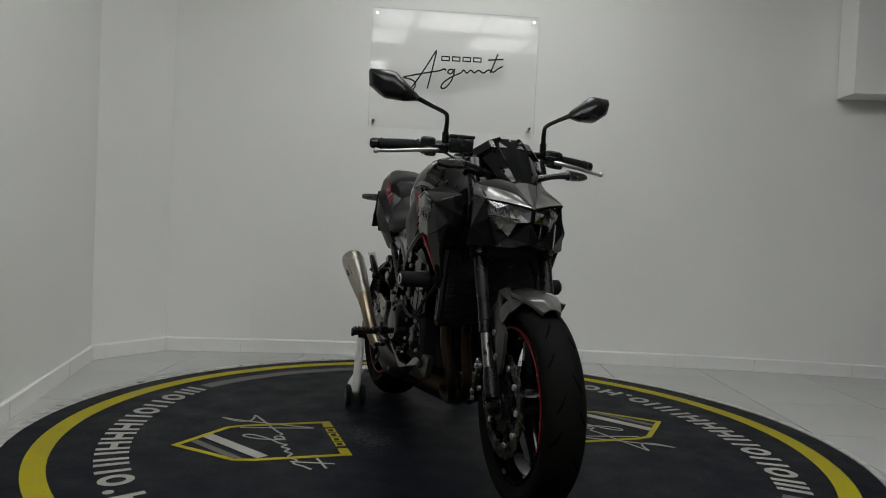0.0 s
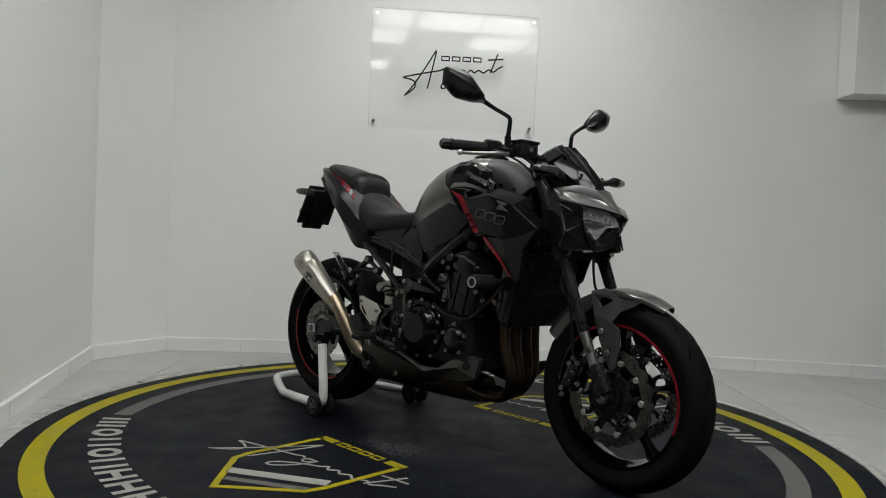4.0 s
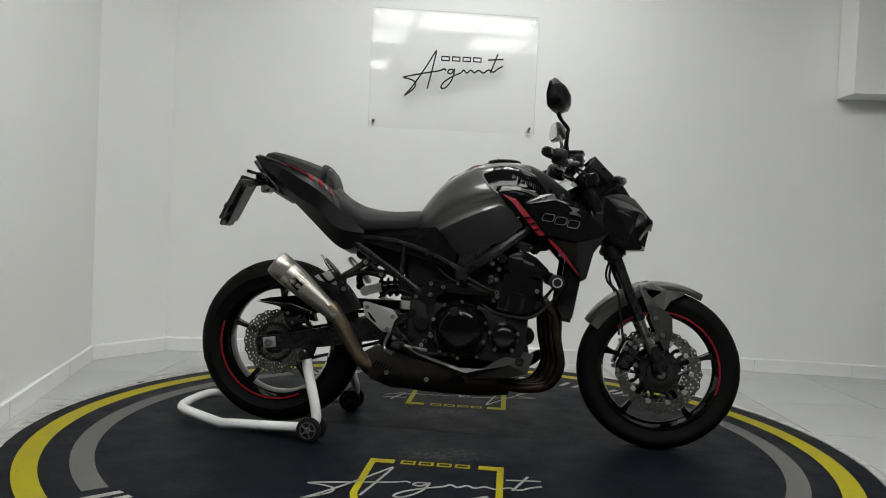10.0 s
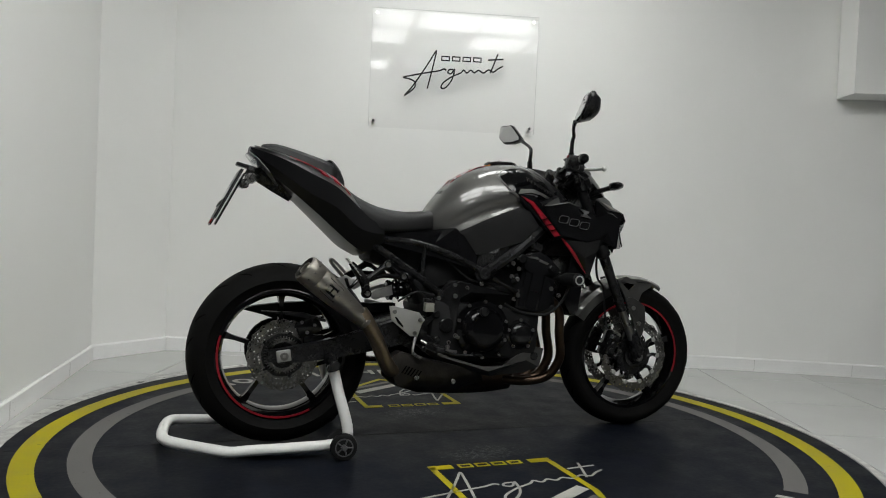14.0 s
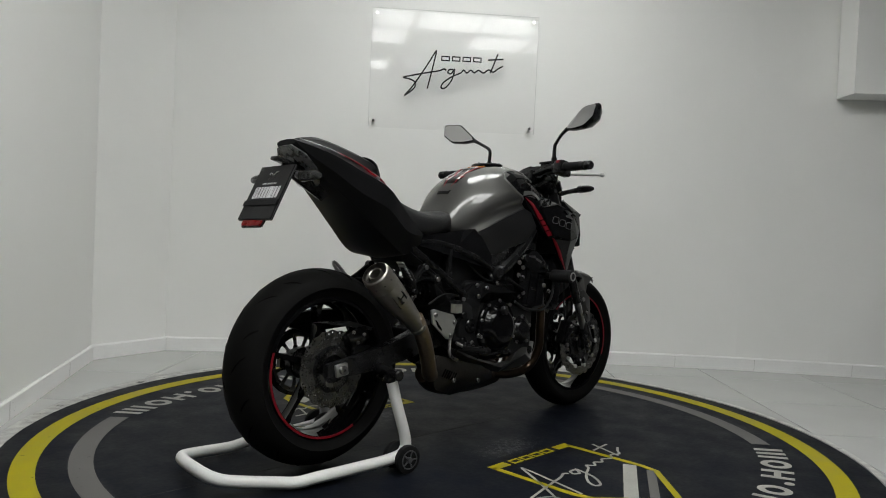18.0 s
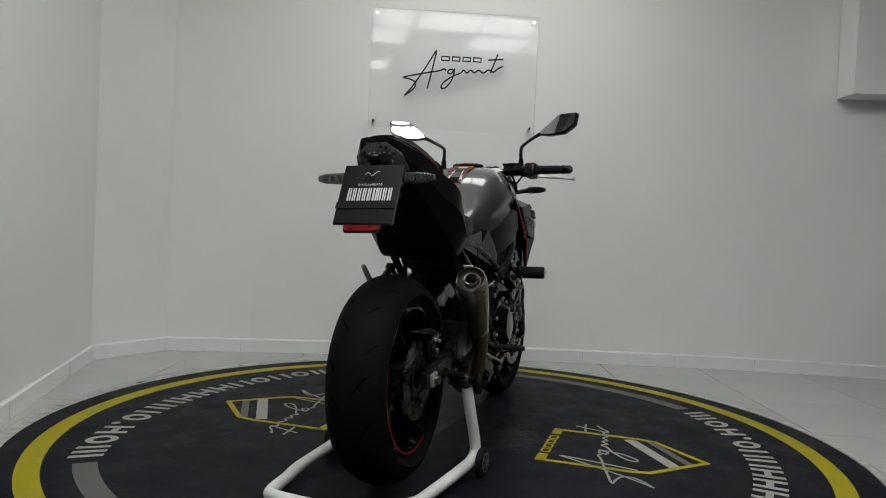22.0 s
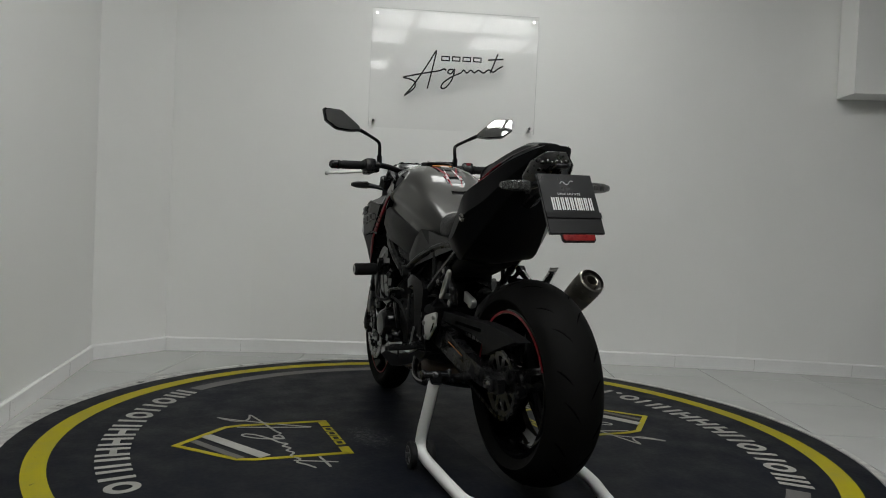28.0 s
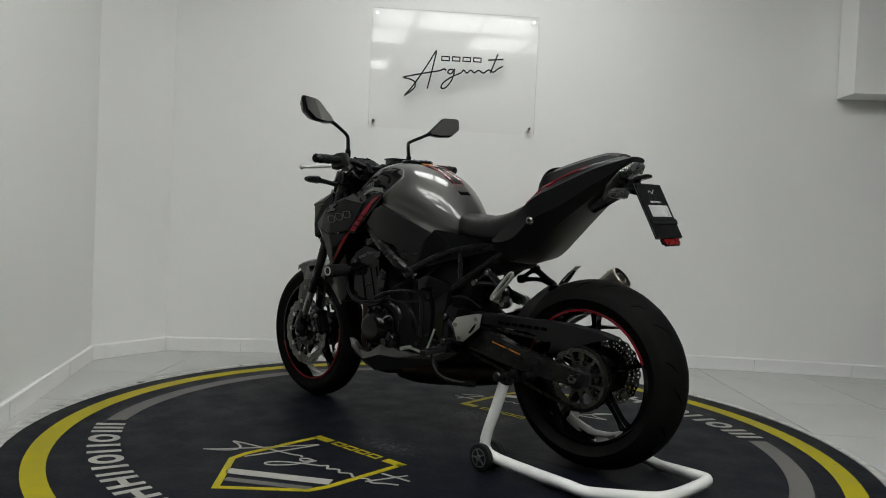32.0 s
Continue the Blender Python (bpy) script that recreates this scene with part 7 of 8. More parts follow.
bm = lathe(B(), [(0.0275, 0), (0.0295, 0.004), (0.0295, 0.016), (0.0280, 0.018), (0.0330, 0.06), (0.0415, 0.14), (0.0465, 0.20), (0.0478, 0.232), (0.0472, 0.234), (0.0472, 0.237), (0.0482, 0.239), (0.0482, sl - 0.018), (0.0455, sl - 0.004), (0.0410, sl)], qm, 40)
muffler = part("silencer", bm, "steel", bike, "brushed steel cone-shaped silencer")
bm = lathe(B(), [(0.0405, sl), (0.038, sl - 0.010), (0.030, sl - 0.016), (0.025, sl - 0.016), (0.025, sl - 0.09), (0.0, sl - 0.09)], qm, 32)
part("silencer_outlet", bm, "guard", muffler)
bm = lathe(B(), [(0.0185, sl - 0.004), (0.0215, sl - 0.002), (0.0225, sl - 0.006), (0.0225, sl - 0.06), (0.0185, sl - 0.06)], qm, 28, closed=True)
part("outlet_ring", bm, "steel", muffler)
bm = B()
for k in range(10):
    a = 2 * math.pi * k / 10
    p = qm @ Vector((0.0483 * math.cos(a), 0.0483 * math.sin(a), sl - 0.03))
    bolt(bm, p, (p - (S0 + sd * ((sl - 0.03) / sl))), 0.0035, 0.002)
part("silencer_rivet", bm, "bolt", muffler)
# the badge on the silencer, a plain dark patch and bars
bm = B()
sdn = sd.normalized()
side = Vector((0, -1, 0)) - sdn * Vector((0, -1, 0)).dot(sdn)
side.normalize()
wid = sdn.cross(side)


def on_sil(u, h, out=0.0008):
    rad_ = 0.0415 + 0.0063 * min(1, max(0, (h - 0.14) / 0.092)) + out
    a = u / rad_
    return S0 + sdn * h + side * rad_ * math.cos(a) + wid * rad_ * math.sin(a)


for u0, u1, h0, h1 in ((-0.030, -0.0285, 0.150, 0.212), (0.0285, 0.030, 0.150, 0.212), (-0.0285, 0.0285, 0.150, 0.1515), (-0.0285, 0.0285, 0.2105, 0.212), (-0.018, -0.010, 0.166, 0.202), (0.006, 0.014, 0.166, 0.202), (-0.010, 0.006, 0.180, 0.186), (-0.020, -0.006, 0.162, 0.166), (0.003, 0.017, 0.162, 0.166), (-0.010, 0.006, 0.198, 0.202)):
    vs = [[bm.verts.new(on_sil(u0 + (u1 - u0) * t, h)) for t in (0, 0.5, 1)] for h in (h0, h1)]
    for k in (0, 1):
        bm.faces.new((vs[0][k], vs[0][k + 1], vs[1][k + 1], vs[1][k]))
part("silencer_mark", bm, "black_metal", muffler, smooth=False)
bm = tube(B(), [(0.19, -0.19, 0.60), (0.215, -0.15, 0.57), (0.25, -0.13, 0.60)], 0.006, n=8)
part("silencer_strap", bm, "black_metal", muffler)

# ---- swingarm, chain, rear brake ----
for s in (-1, 1):
    bm = loft(B(), [(-0.055, [(s * 0.118, 0.352), (s * 0.138, 0.352), (s * 0.138, 0.312), (s * 0.118, 0.312)]),
                    (0.05, [(s * 0.112, 0.368), (s * 0.142, 0.368), (s * 0.142, 0.310), (s * 0.112, 0.310)]),
                    (0.22, [(s * 0.108, 0.405), (s * 0.145, 0.405), (s * 0.145, 0.330), (s * 0.108, 0.330)]),
                    (0.38, [(s * 0.100, 0.450), (s * 0.142, 0.450), (s * 0.142, 0.360), (s * 0.100, 0.360)]),
                    (0.57, [(s * 0.09, 0.475), (s * 0.135, 0.475), (s * 0.135, 0.395), (s * 0.09, 0.395)])], sub=3, rsub=1, mirror=False)
    arm = part("swingarm", bm, "black_satin", bike, "black box-section swingarm", sharp=40)
    bm = box(B(), (-0.005, s * 0.142, RAZ + 0.004), (0.048, 0.014, 0.040), (0, -8, 0), 0.004)
    part("chain_adjuster", bm, "alloy" if s < 0 else "black_satin", arm, "bare alloy chain adjuster block" if s < 0 else "black chain adjuster block")
    bm = lathe(B(), [(0.006, 0), (0.014, 0), (0.014, 0.012), (0.006, 0.012)], pose(-0.005, s * 0.148, RAZ + 0.004, 90 * -s, 0, 0), 6 if s > 0 else 16, closed=True)
    part("axle_nut", bm, "bolt", arm)
    # spool that the stand holds
    bm = cyl(B(), (0.150, s * 0.14, 0.322), (0.150, s * 0.20, 0.322), 0.014, n=16)
    cyl(bm, (0.150, s * 0.155, 0.322), (0.150, s * 0.165, 0.322), 0.021, n=20)
    part("stand_spool", bm, "black_metal", arm)
bm = box(B(), (0.39, 0, 0.42), (0.14, 0.22, 0.07), (0, -12, 0), 0.015)
part("swingarm_brace", bm, "black_satin", bike)
bm = B()
box(bm, (0.085, -0.098, 0.425), (0.085, 0.045, 0.055), (0, -25, 0), 0.010)
box(bm, (0.07, -0.118, 0.43), (0.06, 0.012, 0.045), (0, -25, 0), 0.006)
box(bm, (0.10, -0.11, 0.375), (0.07, 0.02, 0.05), (0, 0, 0), 0.006)
part("rear_caliper", bm, "black_metal", bike, "black rear brake caliper")
bm = B()
for x, z in ((0.055, 0.445), (0.10, 0.435), (0.075, 0.41)):
    bolt(bm, (x, -0.124, z), (0, -1, 0), 0.006)
part("caliper_bolt", bm, "bolt", bike)

# sprocket with round windows, chain
bm = B()
N = 44
nr = 6
V = {}
for i in range(N * 2):
    a = math.pi * i / N
    ro = 0.108 if i % 2 else 0.101
    for j, r in enumerate((0.034, 0.046, 0.056, 0.085, 0.093, ro)):
        for k in (0, 1):
            V[i, j, k] = bm.verts.new((r * math.cos(a), 0.098 + 0.006 * k, RAZ + r * math.sin(a)))
for i in range(N * 2):
    i2 = (i + 1) % (N * 2)
    for j in range(5):
        hole = j in (1, 2) and i % 8 in (1, 2, 3, 4, 5, 6) and not (j == 1 and i % 8 in (1, 6))
        if hole:
            continue
        for k in (0, 1):
            bm.faces.new((V[i, j, k], V[i2, j, k], V[i2, j + 1, k], V[i, j + 1, k]))
    for j in (0, 5):
        bm.faces.new((V[i, j, 0], V[i2, j, 0], V[i2, j, 1], V[i, j, 1]))
part("sprocket", bm, "disc", rear, "dark steel rear sprocket", smooth=False)
bm = B()
lathe(bm, [(0.0, 0.062), (0.052, 0.066), (0.052, 0.096), (0.034, 0.097), (0.034, 0.122), (0.030, 0.125), (0.0, 0.125)], pose(0, 0, RAZ, -90, 0, 0), 36)
part("sprocket_carrier", bm, "black_satin", rear)


def chain_line():
    pts = []
    for k in range(30):
        a = radians(75 + 210 * k / 29)
        pts.append((0.106 * math.cos(a), RAZ + 0.106 * math.sin(a)))
    c2 = (0.62, 0.435)
    for k in range(10):
        a = radians(-80 + 160 * k / 9)
        pts.append((c2[0] + 0.034 * math.cos(a), c2[1] + 0.034 * math.sin(a)))
    return pts


pts = chain_line()
dense = []
for i in range(len(pts)):
    (x0, z0), (x1, z1) = pts[i], pts[(i + 1) % len(pts)]
    n_ = max(1, round(math.hypot(x1 - x0, z1 - z0) / 0.0159))
    if n_ == 1 and dense and math.hypot(x0 - dense[-1][0], z0 - dense[-1][1]) < 0.0135:
        continue
    for k in range(n_):
        dense.append((x0 + (x1 - x0) * k / n_, z0 + (z1 - z0) * k / n_))
bm = B()
for i in range(len(dense)):
    (x0, z0), (x1, z1) = dense[i], dense[(i + 1) % len(dense)]
    L = math.hypot(x1 - x0, z1 - z0)
    ang = -math.degrees(math.atan2(z1 - z0, x1 - x0))
    off = 0.006 if i % 2 else 0.0085
    for s in (-1, 1):
        box(bm, ((x0 + x1) / 2, 0.101 + s * off, (z0 + z1) / 2), (L + 0.009, 0.002, 0.012), (0, ang, 0))
    cyl(bm, (x0, 0.091, z0), (x0, 0.111, z0), 0.0042, n=6)
part("chain", bm, "black_metal", bike, "dark drive chain", smooth=False)


def chain_guard():
    return flip(plate(B(), [(0.45, -0.116, 0.500), (0.32, -0.118, 0.500), (0.20, -0.118, 0.502), (0.094, -0.118, 0.502), (0.021, -0.118, 0.499), (-0.085, -0.118, 0.486), (-0.130, -0.116, 0.474), (-0.052, -0.120, 0.454), (0.020, -0.122, 0.428), (0.070, -0.122, 0.405), (0.112, -0.122, 0.398), (0.094, -0.121, 0.440), (0.194, -0.120, 0.457), (0.32, -0.120, 0.462), (0.45, -0.120, 0.466)], 0.045, 0.004))


cg_ = part("chain_guard", chain_guard(), "black_matte", bike, "long black chain guard with slots")
bm = B()
for k in range(7):
    box(bm, (0.13 + 0.030 * k, 0.119, 0.476), (0.022, 0.010, 0.010), (0, 0, 0), 0.003)
part("guard_slot", bm, "groove", cg_)
lab = part("swingarm_label", flip(plate(B(), [(0.20, -0.1465, 0.385), (0.33, -0.1465, 0.415), (0.33, -0.1465, 0.395), (0.20, -0.1465, 0.362)], 0.001)), "black_gloss", bike, "small warning label", smooth=False)
bm = B()
for x0, x1 in ((0.205, 0.255), (0.265, 0.325)):
    zz = lambda x: 0.383 + (x - 0.20) * 0.235
    plate(bm, [(x0, 0.1475, zz(x0)), (x1, 0.1475, zz(x1)), (x1, 0.1475, zz(x1) - 0.004), (x0, 0.1475, zz(x0) - 0.004)], 0.0006, axis=(0, -1, 0))
part("label_bar", bm, "orange", lab, smooth=False)

# rear hugger over the tyre
bm = B()
rows = []
for i in range(9):
    a = radians(58 - 34 * i / 8)
    w = 0.045 + 0.040 * min(1, i / 4)
    ring = []
    for yy, dr in ((-1, -0.045), (-0.85, -0.006), (-0.4, 0.006), (0.4, 0.006), (0.85, -0.006), (1, -0.045)):
        r = 0.327 + dr
        ring.append(bm.verts.new((r * math.cos(a), w * yy, RAZ + r * math.sin(a))))
    rows.append(ring)
for A, C in zip(rows, rows[1:]):
    for k in range(5):
        bm.faces.new((A[k], A[k + 1], C[k + 1], C[k]))
r_ = bmesh.ops.extrude_face_region(bm, geom=list(bm.faces))
for v in r_["geom"]:
    if isinstance(v, bmesh.types.BMVert):
        d = Vector((v.co.x, 0, v.co.z - RAZ)).normalized()
        v.co += d * 0.004
part("rear_hugger", bm, "black_matte", bike, "black rear hugger over the tyre")
bm = plate(B(), [(-0.08, -0.10, 0.482), (0.06, -0.112, 0.478), (0.14, -0.118, 0.455), (0.14, -0.118, 0.445), (0.05, -0.112, 0.462)], 0.02)
part("caliper_guard", bm, "black_satin", bike)

# shock
bm = tube(B(), [(0.385, -0.02, 0.552), (0.56, -0.02, 0.570)], 0.027, n=14, sub=1)
cyl(bm, (0.386, -0.02, 0.552), (0.400, -0.02, 0.5535), 0.034, n=20)
tube(bm, [(0.33, -0.02, 0.540), (0.39, -0.02, 0.552)], 0.014, n=10, sub=1)
sh = part("rear_shock", bm, "black_metal", bike, "black rear shock absorber")
coil = [(0.385 + 0.15 * t, -0.02 + 0.034 * math.cos(t * 38), 0.554 + 0.016 * t + 0.034 * math.sin(t * 38)) for t in [k / 60 for k in range(61)]]
part("shock_spring", tube(B(), coil, 0.0055, n=6, sub=1), "black_gloss", sh)
both("shock_link", lambda: cyl(plate(B(), [(0.328, -0.06, 0.556), (0.394, -0.06, 0.576), (0.400, -0.06, 0.540), (0.336, -0.06, 0.524)], 0.012, 0.003), (0.334, -0.066, 0.540), (0.334, -0.044, 0.540), 0.019, n=18, bev=0.003), "alloy", bike, "bare alloy shock mount")

# ---- footrests ----
def heel():
    return plate(B(), [(0.352, -0.182, 0.506), (0.366, -0.184, 0.508), (0.462, -0.184, 0.485), (0.486, -0.182, 0.458), (0.472, -0.182, 0.444), (0.460, -0.182, 0.400), (0.432, -0.182, 0.400), (0.399, -0.182, 0.427), (0.360, -0.182, 0.458)], 0.006, 0.002)


def heel_bolts():
    bm = B()
    for x, z in ((0.370, 0.488), (0.466, 0.458), (0.447, 0.411)):
        bolt(bm, (x, -0.184, z), (0, -1, 0), 0.008)
    return bm


def heel_bracket():
    bm = plate(B(), [(0.36, -0.170, 0.495), (0.465, -0.170, 0.475), (0.500, -0.166, 0.462), (0.531, -0.162, 0.486), (0.545, -0.162, 0.474), (0.510, -0.166, 0.445), (0.480, -0.170, 0.428), (0.490, -0.170, 0.404), (0.540, -0.165, 0.394), (0.540, -0.165, 0.376), (0.480, -0.170, 0.384), (0.43, -0.170, 0.405), (0.375, -0.170, 0.450)], 0.014, 0.003)
    for x, z in ((0.535, 0.477), (0.538, 0.385)):
        cyl(bm, (x, -0.150, z), (x, -0.172, z), 0.014, n=16, bev=0.003)
    return box(bm, (0.505, -0.195, 0.372), (0.03, 0.05, 0.028), (0, 0, 0), 0.006)


def foot_peg():
    bm = box(B(), (0.500, -0.262, 0.366), (0.034, 0.11, 0.018), (0, 8, 0), 0.005)
    for k in range(7):
        box(bm, (0.500, -0.215 - 0.0145 * k, 0.377), (0.03, 0.006, 0.005), (0, 8, 0))
    return cyl(bm, (0.50, -0.27, 0.360), (0.50, -0.27, 0.335), 0.004, n=8)


for k, mk in enumerate((lambda b: b, flip)):
    br = part("footrest_bracket", mk(heel_bracket()), "black_metal", bike, "black footrest bracket")
    part("heel_plate", mk(heel()), "alloy", br, "bare alloy heel plate")
    part("heel_bolt", mk(heel_bolts()), "bolt", br)
    part("heel_slot", mk(plate(B(), [(0.371, -0.1835, 0.470), (0.377, -0.1835, 0.470), (0.404, -0.1835, 0.438), (0.403, -0.1835, 0.431), (0.384, -0.1835, 0.447)], 0.003)), "groove", br, smooth=False)
    part("foot_peg", mk(foot_peg()), "black_matte", br, "ribbed rubber-topped foot peg")
bm = tube(B(), [(0.50, -0.20, 0.40), (0.56, -0.215, 0.345), (0.62, -0.225, 0.335), (0.66, -0.24, 0.338)], 0.006, n=8)
box(bm, (0.665, -0.245, 0.340), (0.03, 0.045, 0.012), (0, 0, 0), 0.004)
part("brake_pedal", bm, "black_metal", bike, "black rear brake pedal")
bm = tube(B(), [(0.50, 0.20, 0.36), (0.57, 0.205, 0.335), (0.64, 0.205, 0.345), (0.67, 0.21, 0.35)], 0.0055, n=8)
cyl(bm, (0.672, 0.20, 0.35), (0.672, 0.25, 0.35), 0.0075, n=12)
cyl(bm, (0.60, 0.195, 0.33), (0.56, 0.19, 0.43), 0.004, n=8)
part("gear_lever", bm, "alloy", bike, "bare alloy gear lever")
bm = tube(B(), [(0.60, 0.16, 0.33), (0.52, 0.20, 0.27), (0.42, 0.22, 0.262), (0.34, 0.225, 0.27)], [0.012, 0.011, 0.010, 0.012], n=10)
part("side_stand", bm, "black_metal", bike, "folded black side stand")


def passenger():
    """The cast bracket under the tail, with two arms to the subframe."""
    bm = tube(B(), [(0.272, -0.152, 0.550), (0.268, -0.154, 0.590), (0.300, -0.150, 0.616), (0.350, -0.142, 0.652)], [0.015, 0.014, 0.012, 0.013], n=10, sub=4)
    tube(bm, [(0.282, -0.152, 0.600), (0.325, -0.148, 0.612), (0.366, -0.144, 0.612), (0.410, -0.140, 0.608)], [0.012, 0.009, 0.009, 0.013], n=10, sub=4)
    tube(bm, [(0.350, -0.142, 0.652), (0.382, -0.142, 0.632), (0.412, -0.140, 0.610)], [0.012, 0.008, 0.012], n=10, sub=3)
    for x, y, z in ((0.350, -0.142, 0.652), (0.410, -0.140, 0.610), (0.273, -0.152, 0.549)):
        cyl(bm, (x, y + 0.012, z), (x, y - 0.014, z), 0.017, n=18, bev=0.003)
    return bm


def passenger_peg():
    bm = tube(B(), [(0.262, -0.176, 0.578), (0.250, -0.182, 0.602), (0.225, -0.188, 0.634), (0.206, -0.190, 0.656)], [0.012, 0.013, 0.011, 0.007], n=10, flat=1.5, sub=3)
    return cyl(bm, (0.264, -0.150, 0.572), (0.264, -0.196, 0.572), 0.011, n=14, bev=0.002)


def peg_loop():
    """The folded left peg, an open cast loop."""
    bm = tube(B(), [(0.306, -0.182, 0.570), (0.272, -0.186, 0.612), (0.226, -0.190, 0.658), (0.214, -0.190, 0.657), (0.231, -0.187, 0.632), (0.292, -0.182, 0.572)], [0.007, 0.006, 0.006, 0.006, 0.006, 0.007], n=8, closed=True, sub=3)
    return cyl(bm, (0.300, -0.145, 0.570), (0.300, -0.190, 0.570), 0.010, n=14, bev=0.002)


def peg_ribs():
    bm = B()
    for k in range(6):
        p = Vector((0.248, -0.184, 0.608)).lerp(Vector((0.204, -0.190, 0.660)), k / 5)
        box(bm, p + Vector((-0.010, 0, 0.008)), (0.011, 0.032, 0.0045), (0, 42, 0), 0.001)
    return bm


for mk in (lambda b: b, flip):
    br = part("passenger_bracket", mk(passenger()), "black_metal", bike, "black passenger footrest bracket")
    if mk is flip:
        part("passenger_peg", mk(peg_loop()), "alloy", br, "folded open alloy foot peg")
    else:
        part("passenger_peg", passenger_peg(), "black_satin", br, "folded passenger foot peg")
        part("peg_rib", peg_ribs(), "alloy", br)
    bm = bolt(B(), (0.350, -0.155, 0.652), (0, -1, 0), 0.009)
    bolt(bm, (0.410, -0.153, 0.610), (0, -1, 0), 0.009)
    bolt(bm, (0.273, -0.165, 0.549), (0, -1, 0), 0.009)
    part("bracket_bolt", mk(bm), "bolt", br)

# ---- paddock stand ----
stand = empty("paddock_stand", "white tubular rear paddock stand with small black wheels", "paddock stand")
SIDE = [(0.176, 0.234, 0.292), (0.196, 0.242, 0.215), (0.226, 0.253, 0.110), (0.222, 0.255, 0.066), (0.175, 0.252, 0.046), (0.03, 0.243, 0.036), (-0.09, 0.234, 0.030), (-0.150, 0.224, 0.024), (-0.20, 0.208, 0.028), (-0.33, 0.160, 0.044), (-0.368, 0.125, 0.050), (-0.380, 0.06, 0.052)]
LEG = {-1: 0.925, 1: 1.0}
part("stand_frame", tube(B(), [(x, -y * LEG[-1], z) for x, y, z in SIDE] + [(-0.381, 0.0, 0.052)] + SIDE[::-1], 0.0185, n=14, sub=5), "stand", stand, "white enamelled tube frame")
WX, WY = 0.213, 0.256
for s in (-1, 1):
    for off in (-0.030, 0.032):
        y = s * WY * LEG[s] + off
        bm = lathe(B(), [(0.012, -0.012), (0.036, -0.012), (0.044, -0.009), (0.0465, 0), (0.044, 0.009), (0.036, 0.012), (0.012, 0.012)], pose(WX, y, 0.047, 90, 0, 0), 32, closed=True)
        w_ = part("stand_wheel", bm, "black_matte", stand, "small black rubber wheel")
        bm = B()
        sg = 1 if off > 0 else -1
        lathe(bm, [(0.027, 0.010), (0.031, 0.010), (0.031, 0.0135), (0.027, 0.0135)], pose(WX, y, 0.047, -90 * sg, 0, 0), 28, closed=True)
        lathe(bm, [(0, 0.008), (0.009, 0.008), (0.009, 0.017), (0, 0.018)], pose(WX, y, 0.047, -90 * sg, 0, 0), 16)
        for k in range(5):
            a = radians(72 * k)
            tube(bm, [(WX + 0.008 * math.cos(a), y + sg * 0.012, 0.047 + 0.008 * math.sin(a)), (WX + 0.028 * math.cos(a), y + sg * 0.012, 0.047 + 0.028 * math.sin(a))], 0.003, n=6, sub=1)
        part("wheel_hub", bm, "print_grey", w_)
    part("wheel_axle", cyl(B(), (WX, s * WY * LEG[s] - 0.047, 0.047), (WX, s * WY * LEG[s] + 0.047, 0.047), 0.008, n=12), "bolt", stand)
    bm = B()
    hx, hy = 0.174, 0.236 * LEG[s]
    cyl(bm, (hx, s * (hy + 0.03), 0.318), (hx, s * (hy - 0.045), 0.318), 0.0125, n=16)
    box(bm, (hx, s * (hy - 0.008), 0.306), (0.036, 0.036, 0.044), (0, 20, 0), 0.008)
    cyl(bm, (hx, s * (hy + 0.028), 0.318), (hx, s * (hy + 0.042), 0.318), 0.018, n=18, bev=0.004)
    box(bm, (hx, s * (hy - 0.052), 0.313), (0.03, 0.014, 0.045), (0, 20, 0), 0.005)
    part("stand_hook", bm, "black_metal", stand, "black stand hook")

# ---- wall sign ----
sign = empty("wall_sign", "clear acrylic wall sign with dark pen flourish on four stand-off bolts", "sign")
SGY = 1.66
SW, SH, SX, SZ = 1.02, 0.72, -0.022, 1.762
sign.matrix_basis = pose(SX, SGY, SZ, 0, 0, 4.5)
bm = box(B(), (0, 0, 0), (SW, 0.006, SH), (0, 0, 0), 0.0015)
ac = part("acrylic_panel", bm, "acrylic", sign, "clear acrylic panel", smooth=False)
ac.visible_shadow = False
for sx in (-1, 1):
    for sz in (-1, 1):
        bm = cyl(B(), (sx * (SW / 2 - 0.03), 0.075, sz * (SH / 2 - 0.035)), (sx * (SW / 2 - 0.03), -0.012, sz * (SH / 2 - 0.035)), 0.009, n=18, bev=0.002)
        part("standoff_bolt", bm, "chrome", sign, "chrome stand-off bolt")


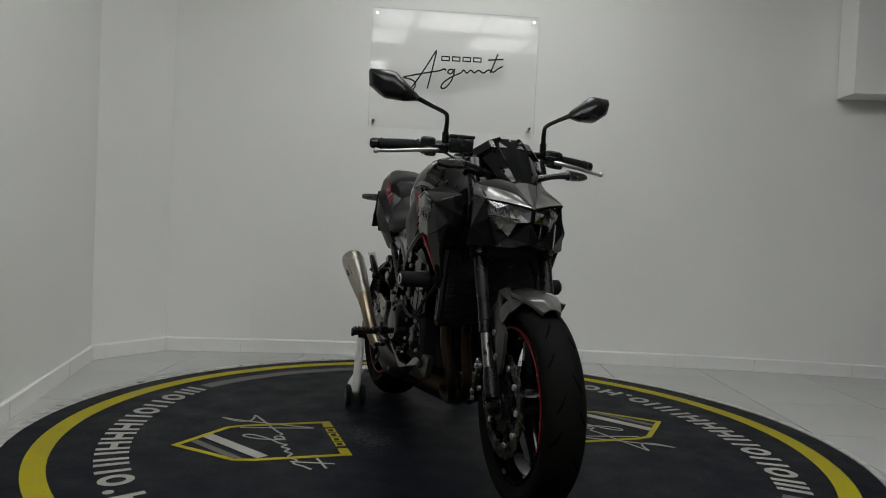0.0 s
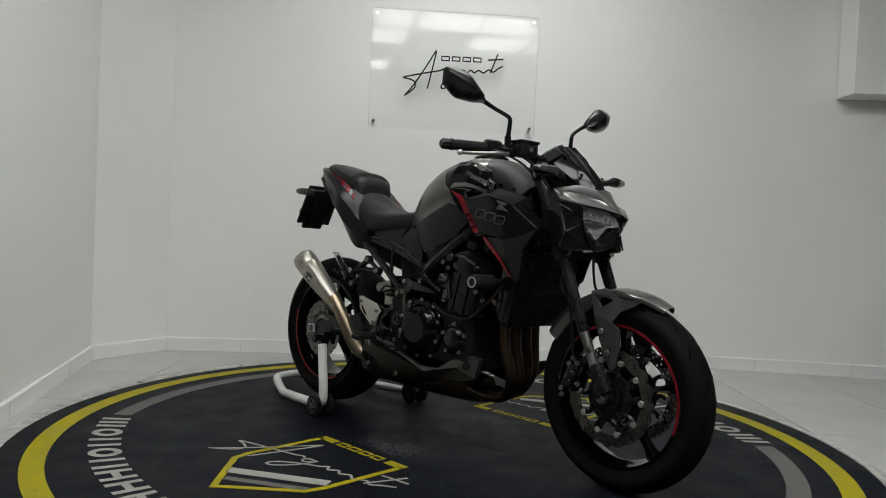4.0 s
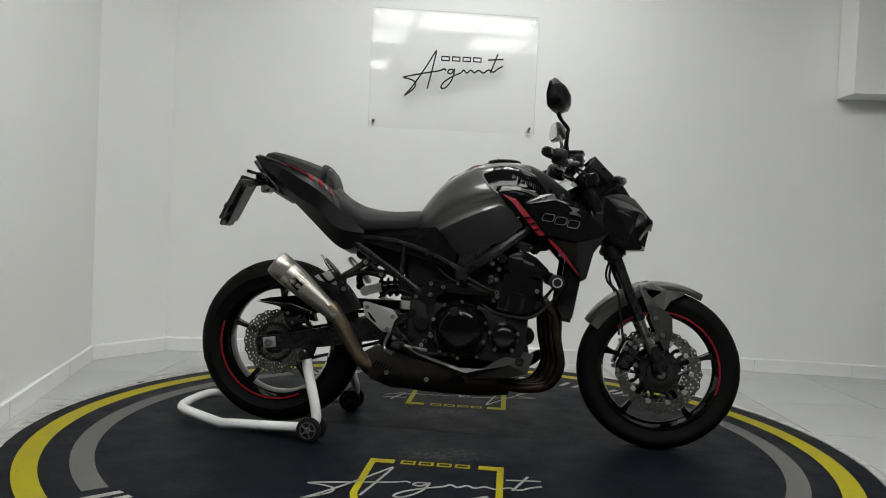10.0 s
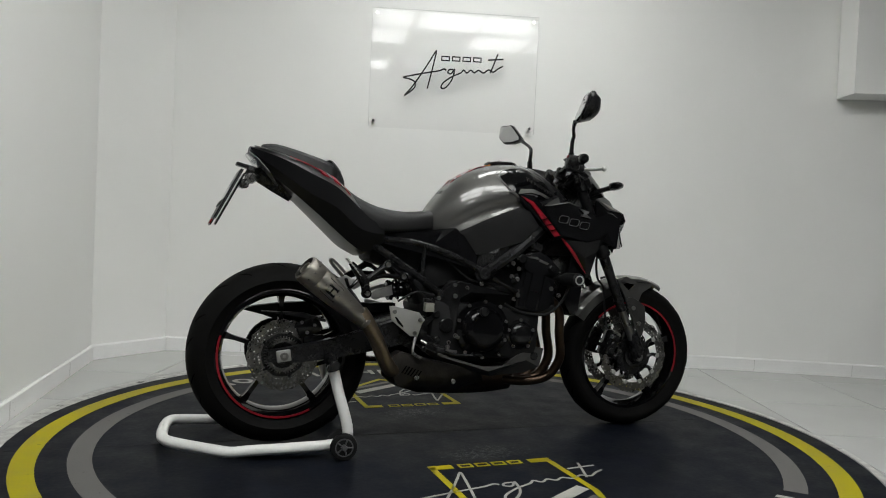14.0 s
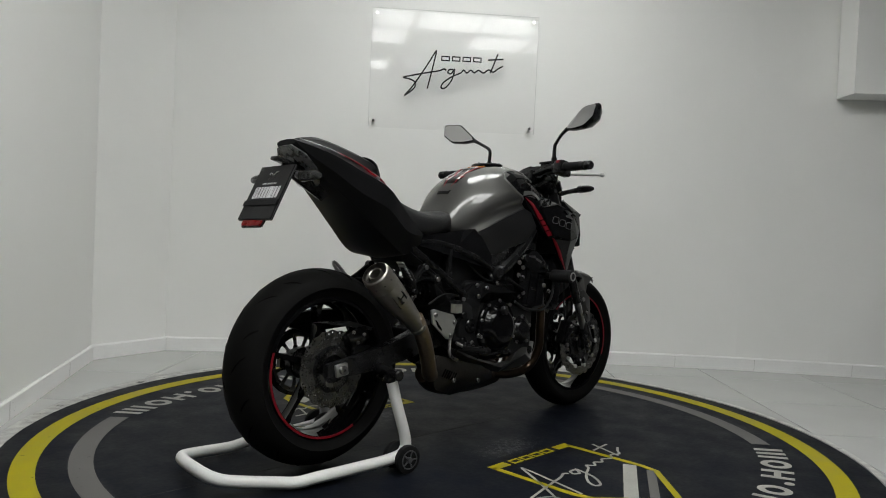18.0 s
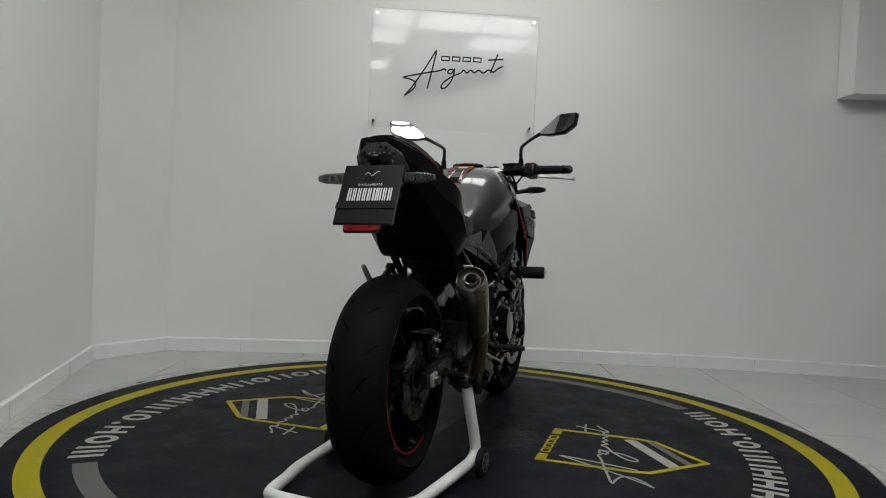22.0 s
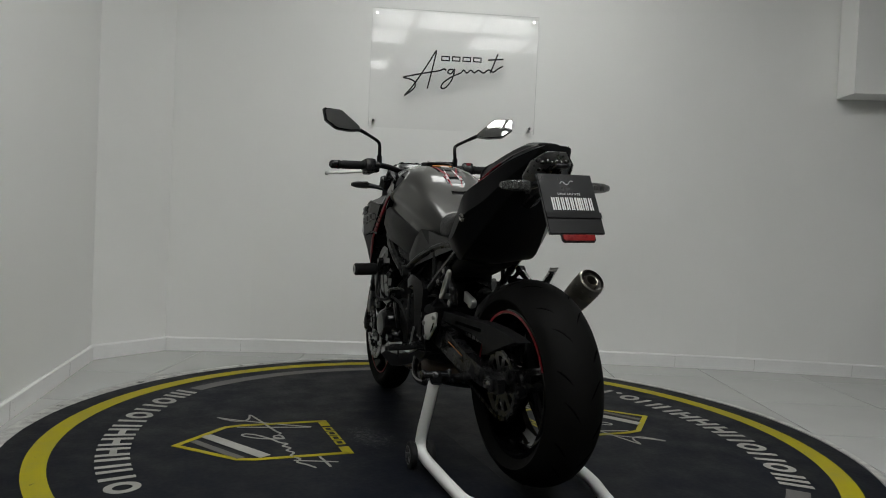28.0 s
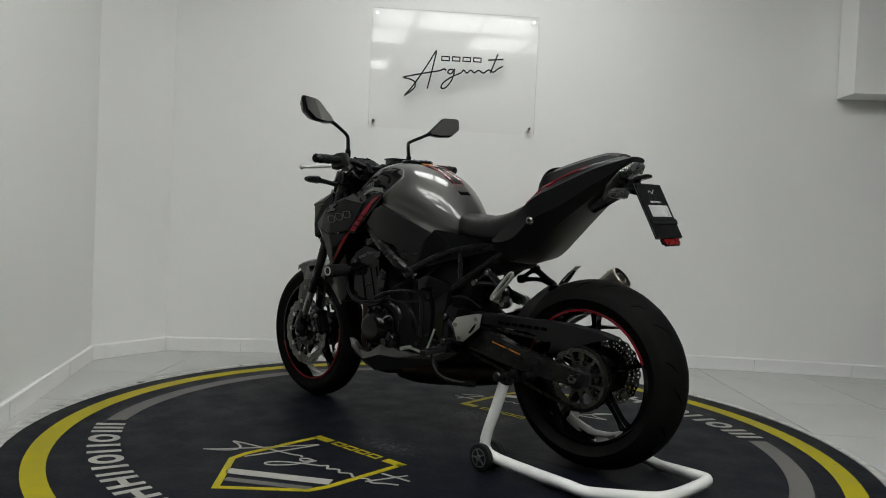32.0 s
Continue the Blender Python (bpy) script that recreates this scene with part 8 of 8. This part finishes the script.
def wall_strip(bm, pts, w, y0=-0.010, y1=-0.0035, closed=False):
    b2 = strip(bmesh.new(), pts, w, 0.0, 1.0, closed)
    for v in b2.verts:
        v.co = (v.co.x, y0 if v.co.z > 0.5 else y1, v.co.y)
    me = bpy.data.meshes.new("tmp")
    b2.to_mesh(me)
    b2.free()
    bm.from_mesh(me)
    bpy.data.meshes.remove(me)
    return bm


bm = B()
for stq in FLOURISH:
    wall_strip(bm, spline(stq, 6), 0.0085)
part("sign_flourish", bm, "black_satin", sign, "dark raised pen flourish", smooth=False)
for k in range(4):
    x0, z0 = -0.079 + 0.065 * k, 0.074 + 0.001 * k
    part("sign_mark", wall_strip(B(), [(x0, z0 - 0.012), (x0 + 0.046, z0 - 0.012), (x0 + 0.046, z0 + 0.012), (x0, z0 + 0.012)], 0.0065, closed=True), "black_satin", sign, smooth=False)

# ---- floor tiles ----
TS = 0.61
bm = box(B(), (0, 0, -0.002), (TS - 0.0045, TS - 0.0045, 0.004), (0, 0, 0), 0.0008, 1)
first = None
for ix in range(-6, 6):
    for iy in range(-11, 4):
        x, y = -1.47 + TS * (ix + 2.5), 0.235 + TS * (iy + 0.5)
        if x < -3.15 or x > 2.95 or y > 2.1 or y < -6.1:
            continue
        if math.hypot(abs(x) + TS / 2, abs(y) + TS / 2) < 1.56:
            continue
        if first is None:
            first = part("floor_tile", bm, "tile", floor_ob, "glossy white floor tile", smooth=False)
            first.matrix_basis = pose(x, y, FLOOR_Z)
        else:
            share("floor_tile", first, pose(x, y, FLOOR_Z), floor_ob)


# ---- what moves ----
def motions():
    times = [0.0, 1.0, 2.0, 3.0, 4.0, 5.0, 6.0, 7.0, 8.0, 9.0, 10.0, 11.0, 12.0, 13.0, 14.0, 15.0, 16.0, 17.0, 18.0, 19.0, 20.0,
             21.0, 22.0, 23.0, 24.0, 25.0, 26.0, 27.0, 28.0, 29.0, 30.0, 31.0, 32.0]
    walk(turntable, [(t, pose(0, 0, 0, 0, 0, heading(t))) for t in times])
    walk(bike, [(t, pose(0, 0, 0, 0, 0, heading(t)) @ pose(-CX, -CY, 0) @ pose(0, 0, 0, LEAN)) for t in times])
    walk(stand, [(t, pose(0, 0, 0, 0, 0, heading(t)) @ pose(-CX, -CY + 0.040, 0, 0, 0, -5.0)) for t in times])


motions()
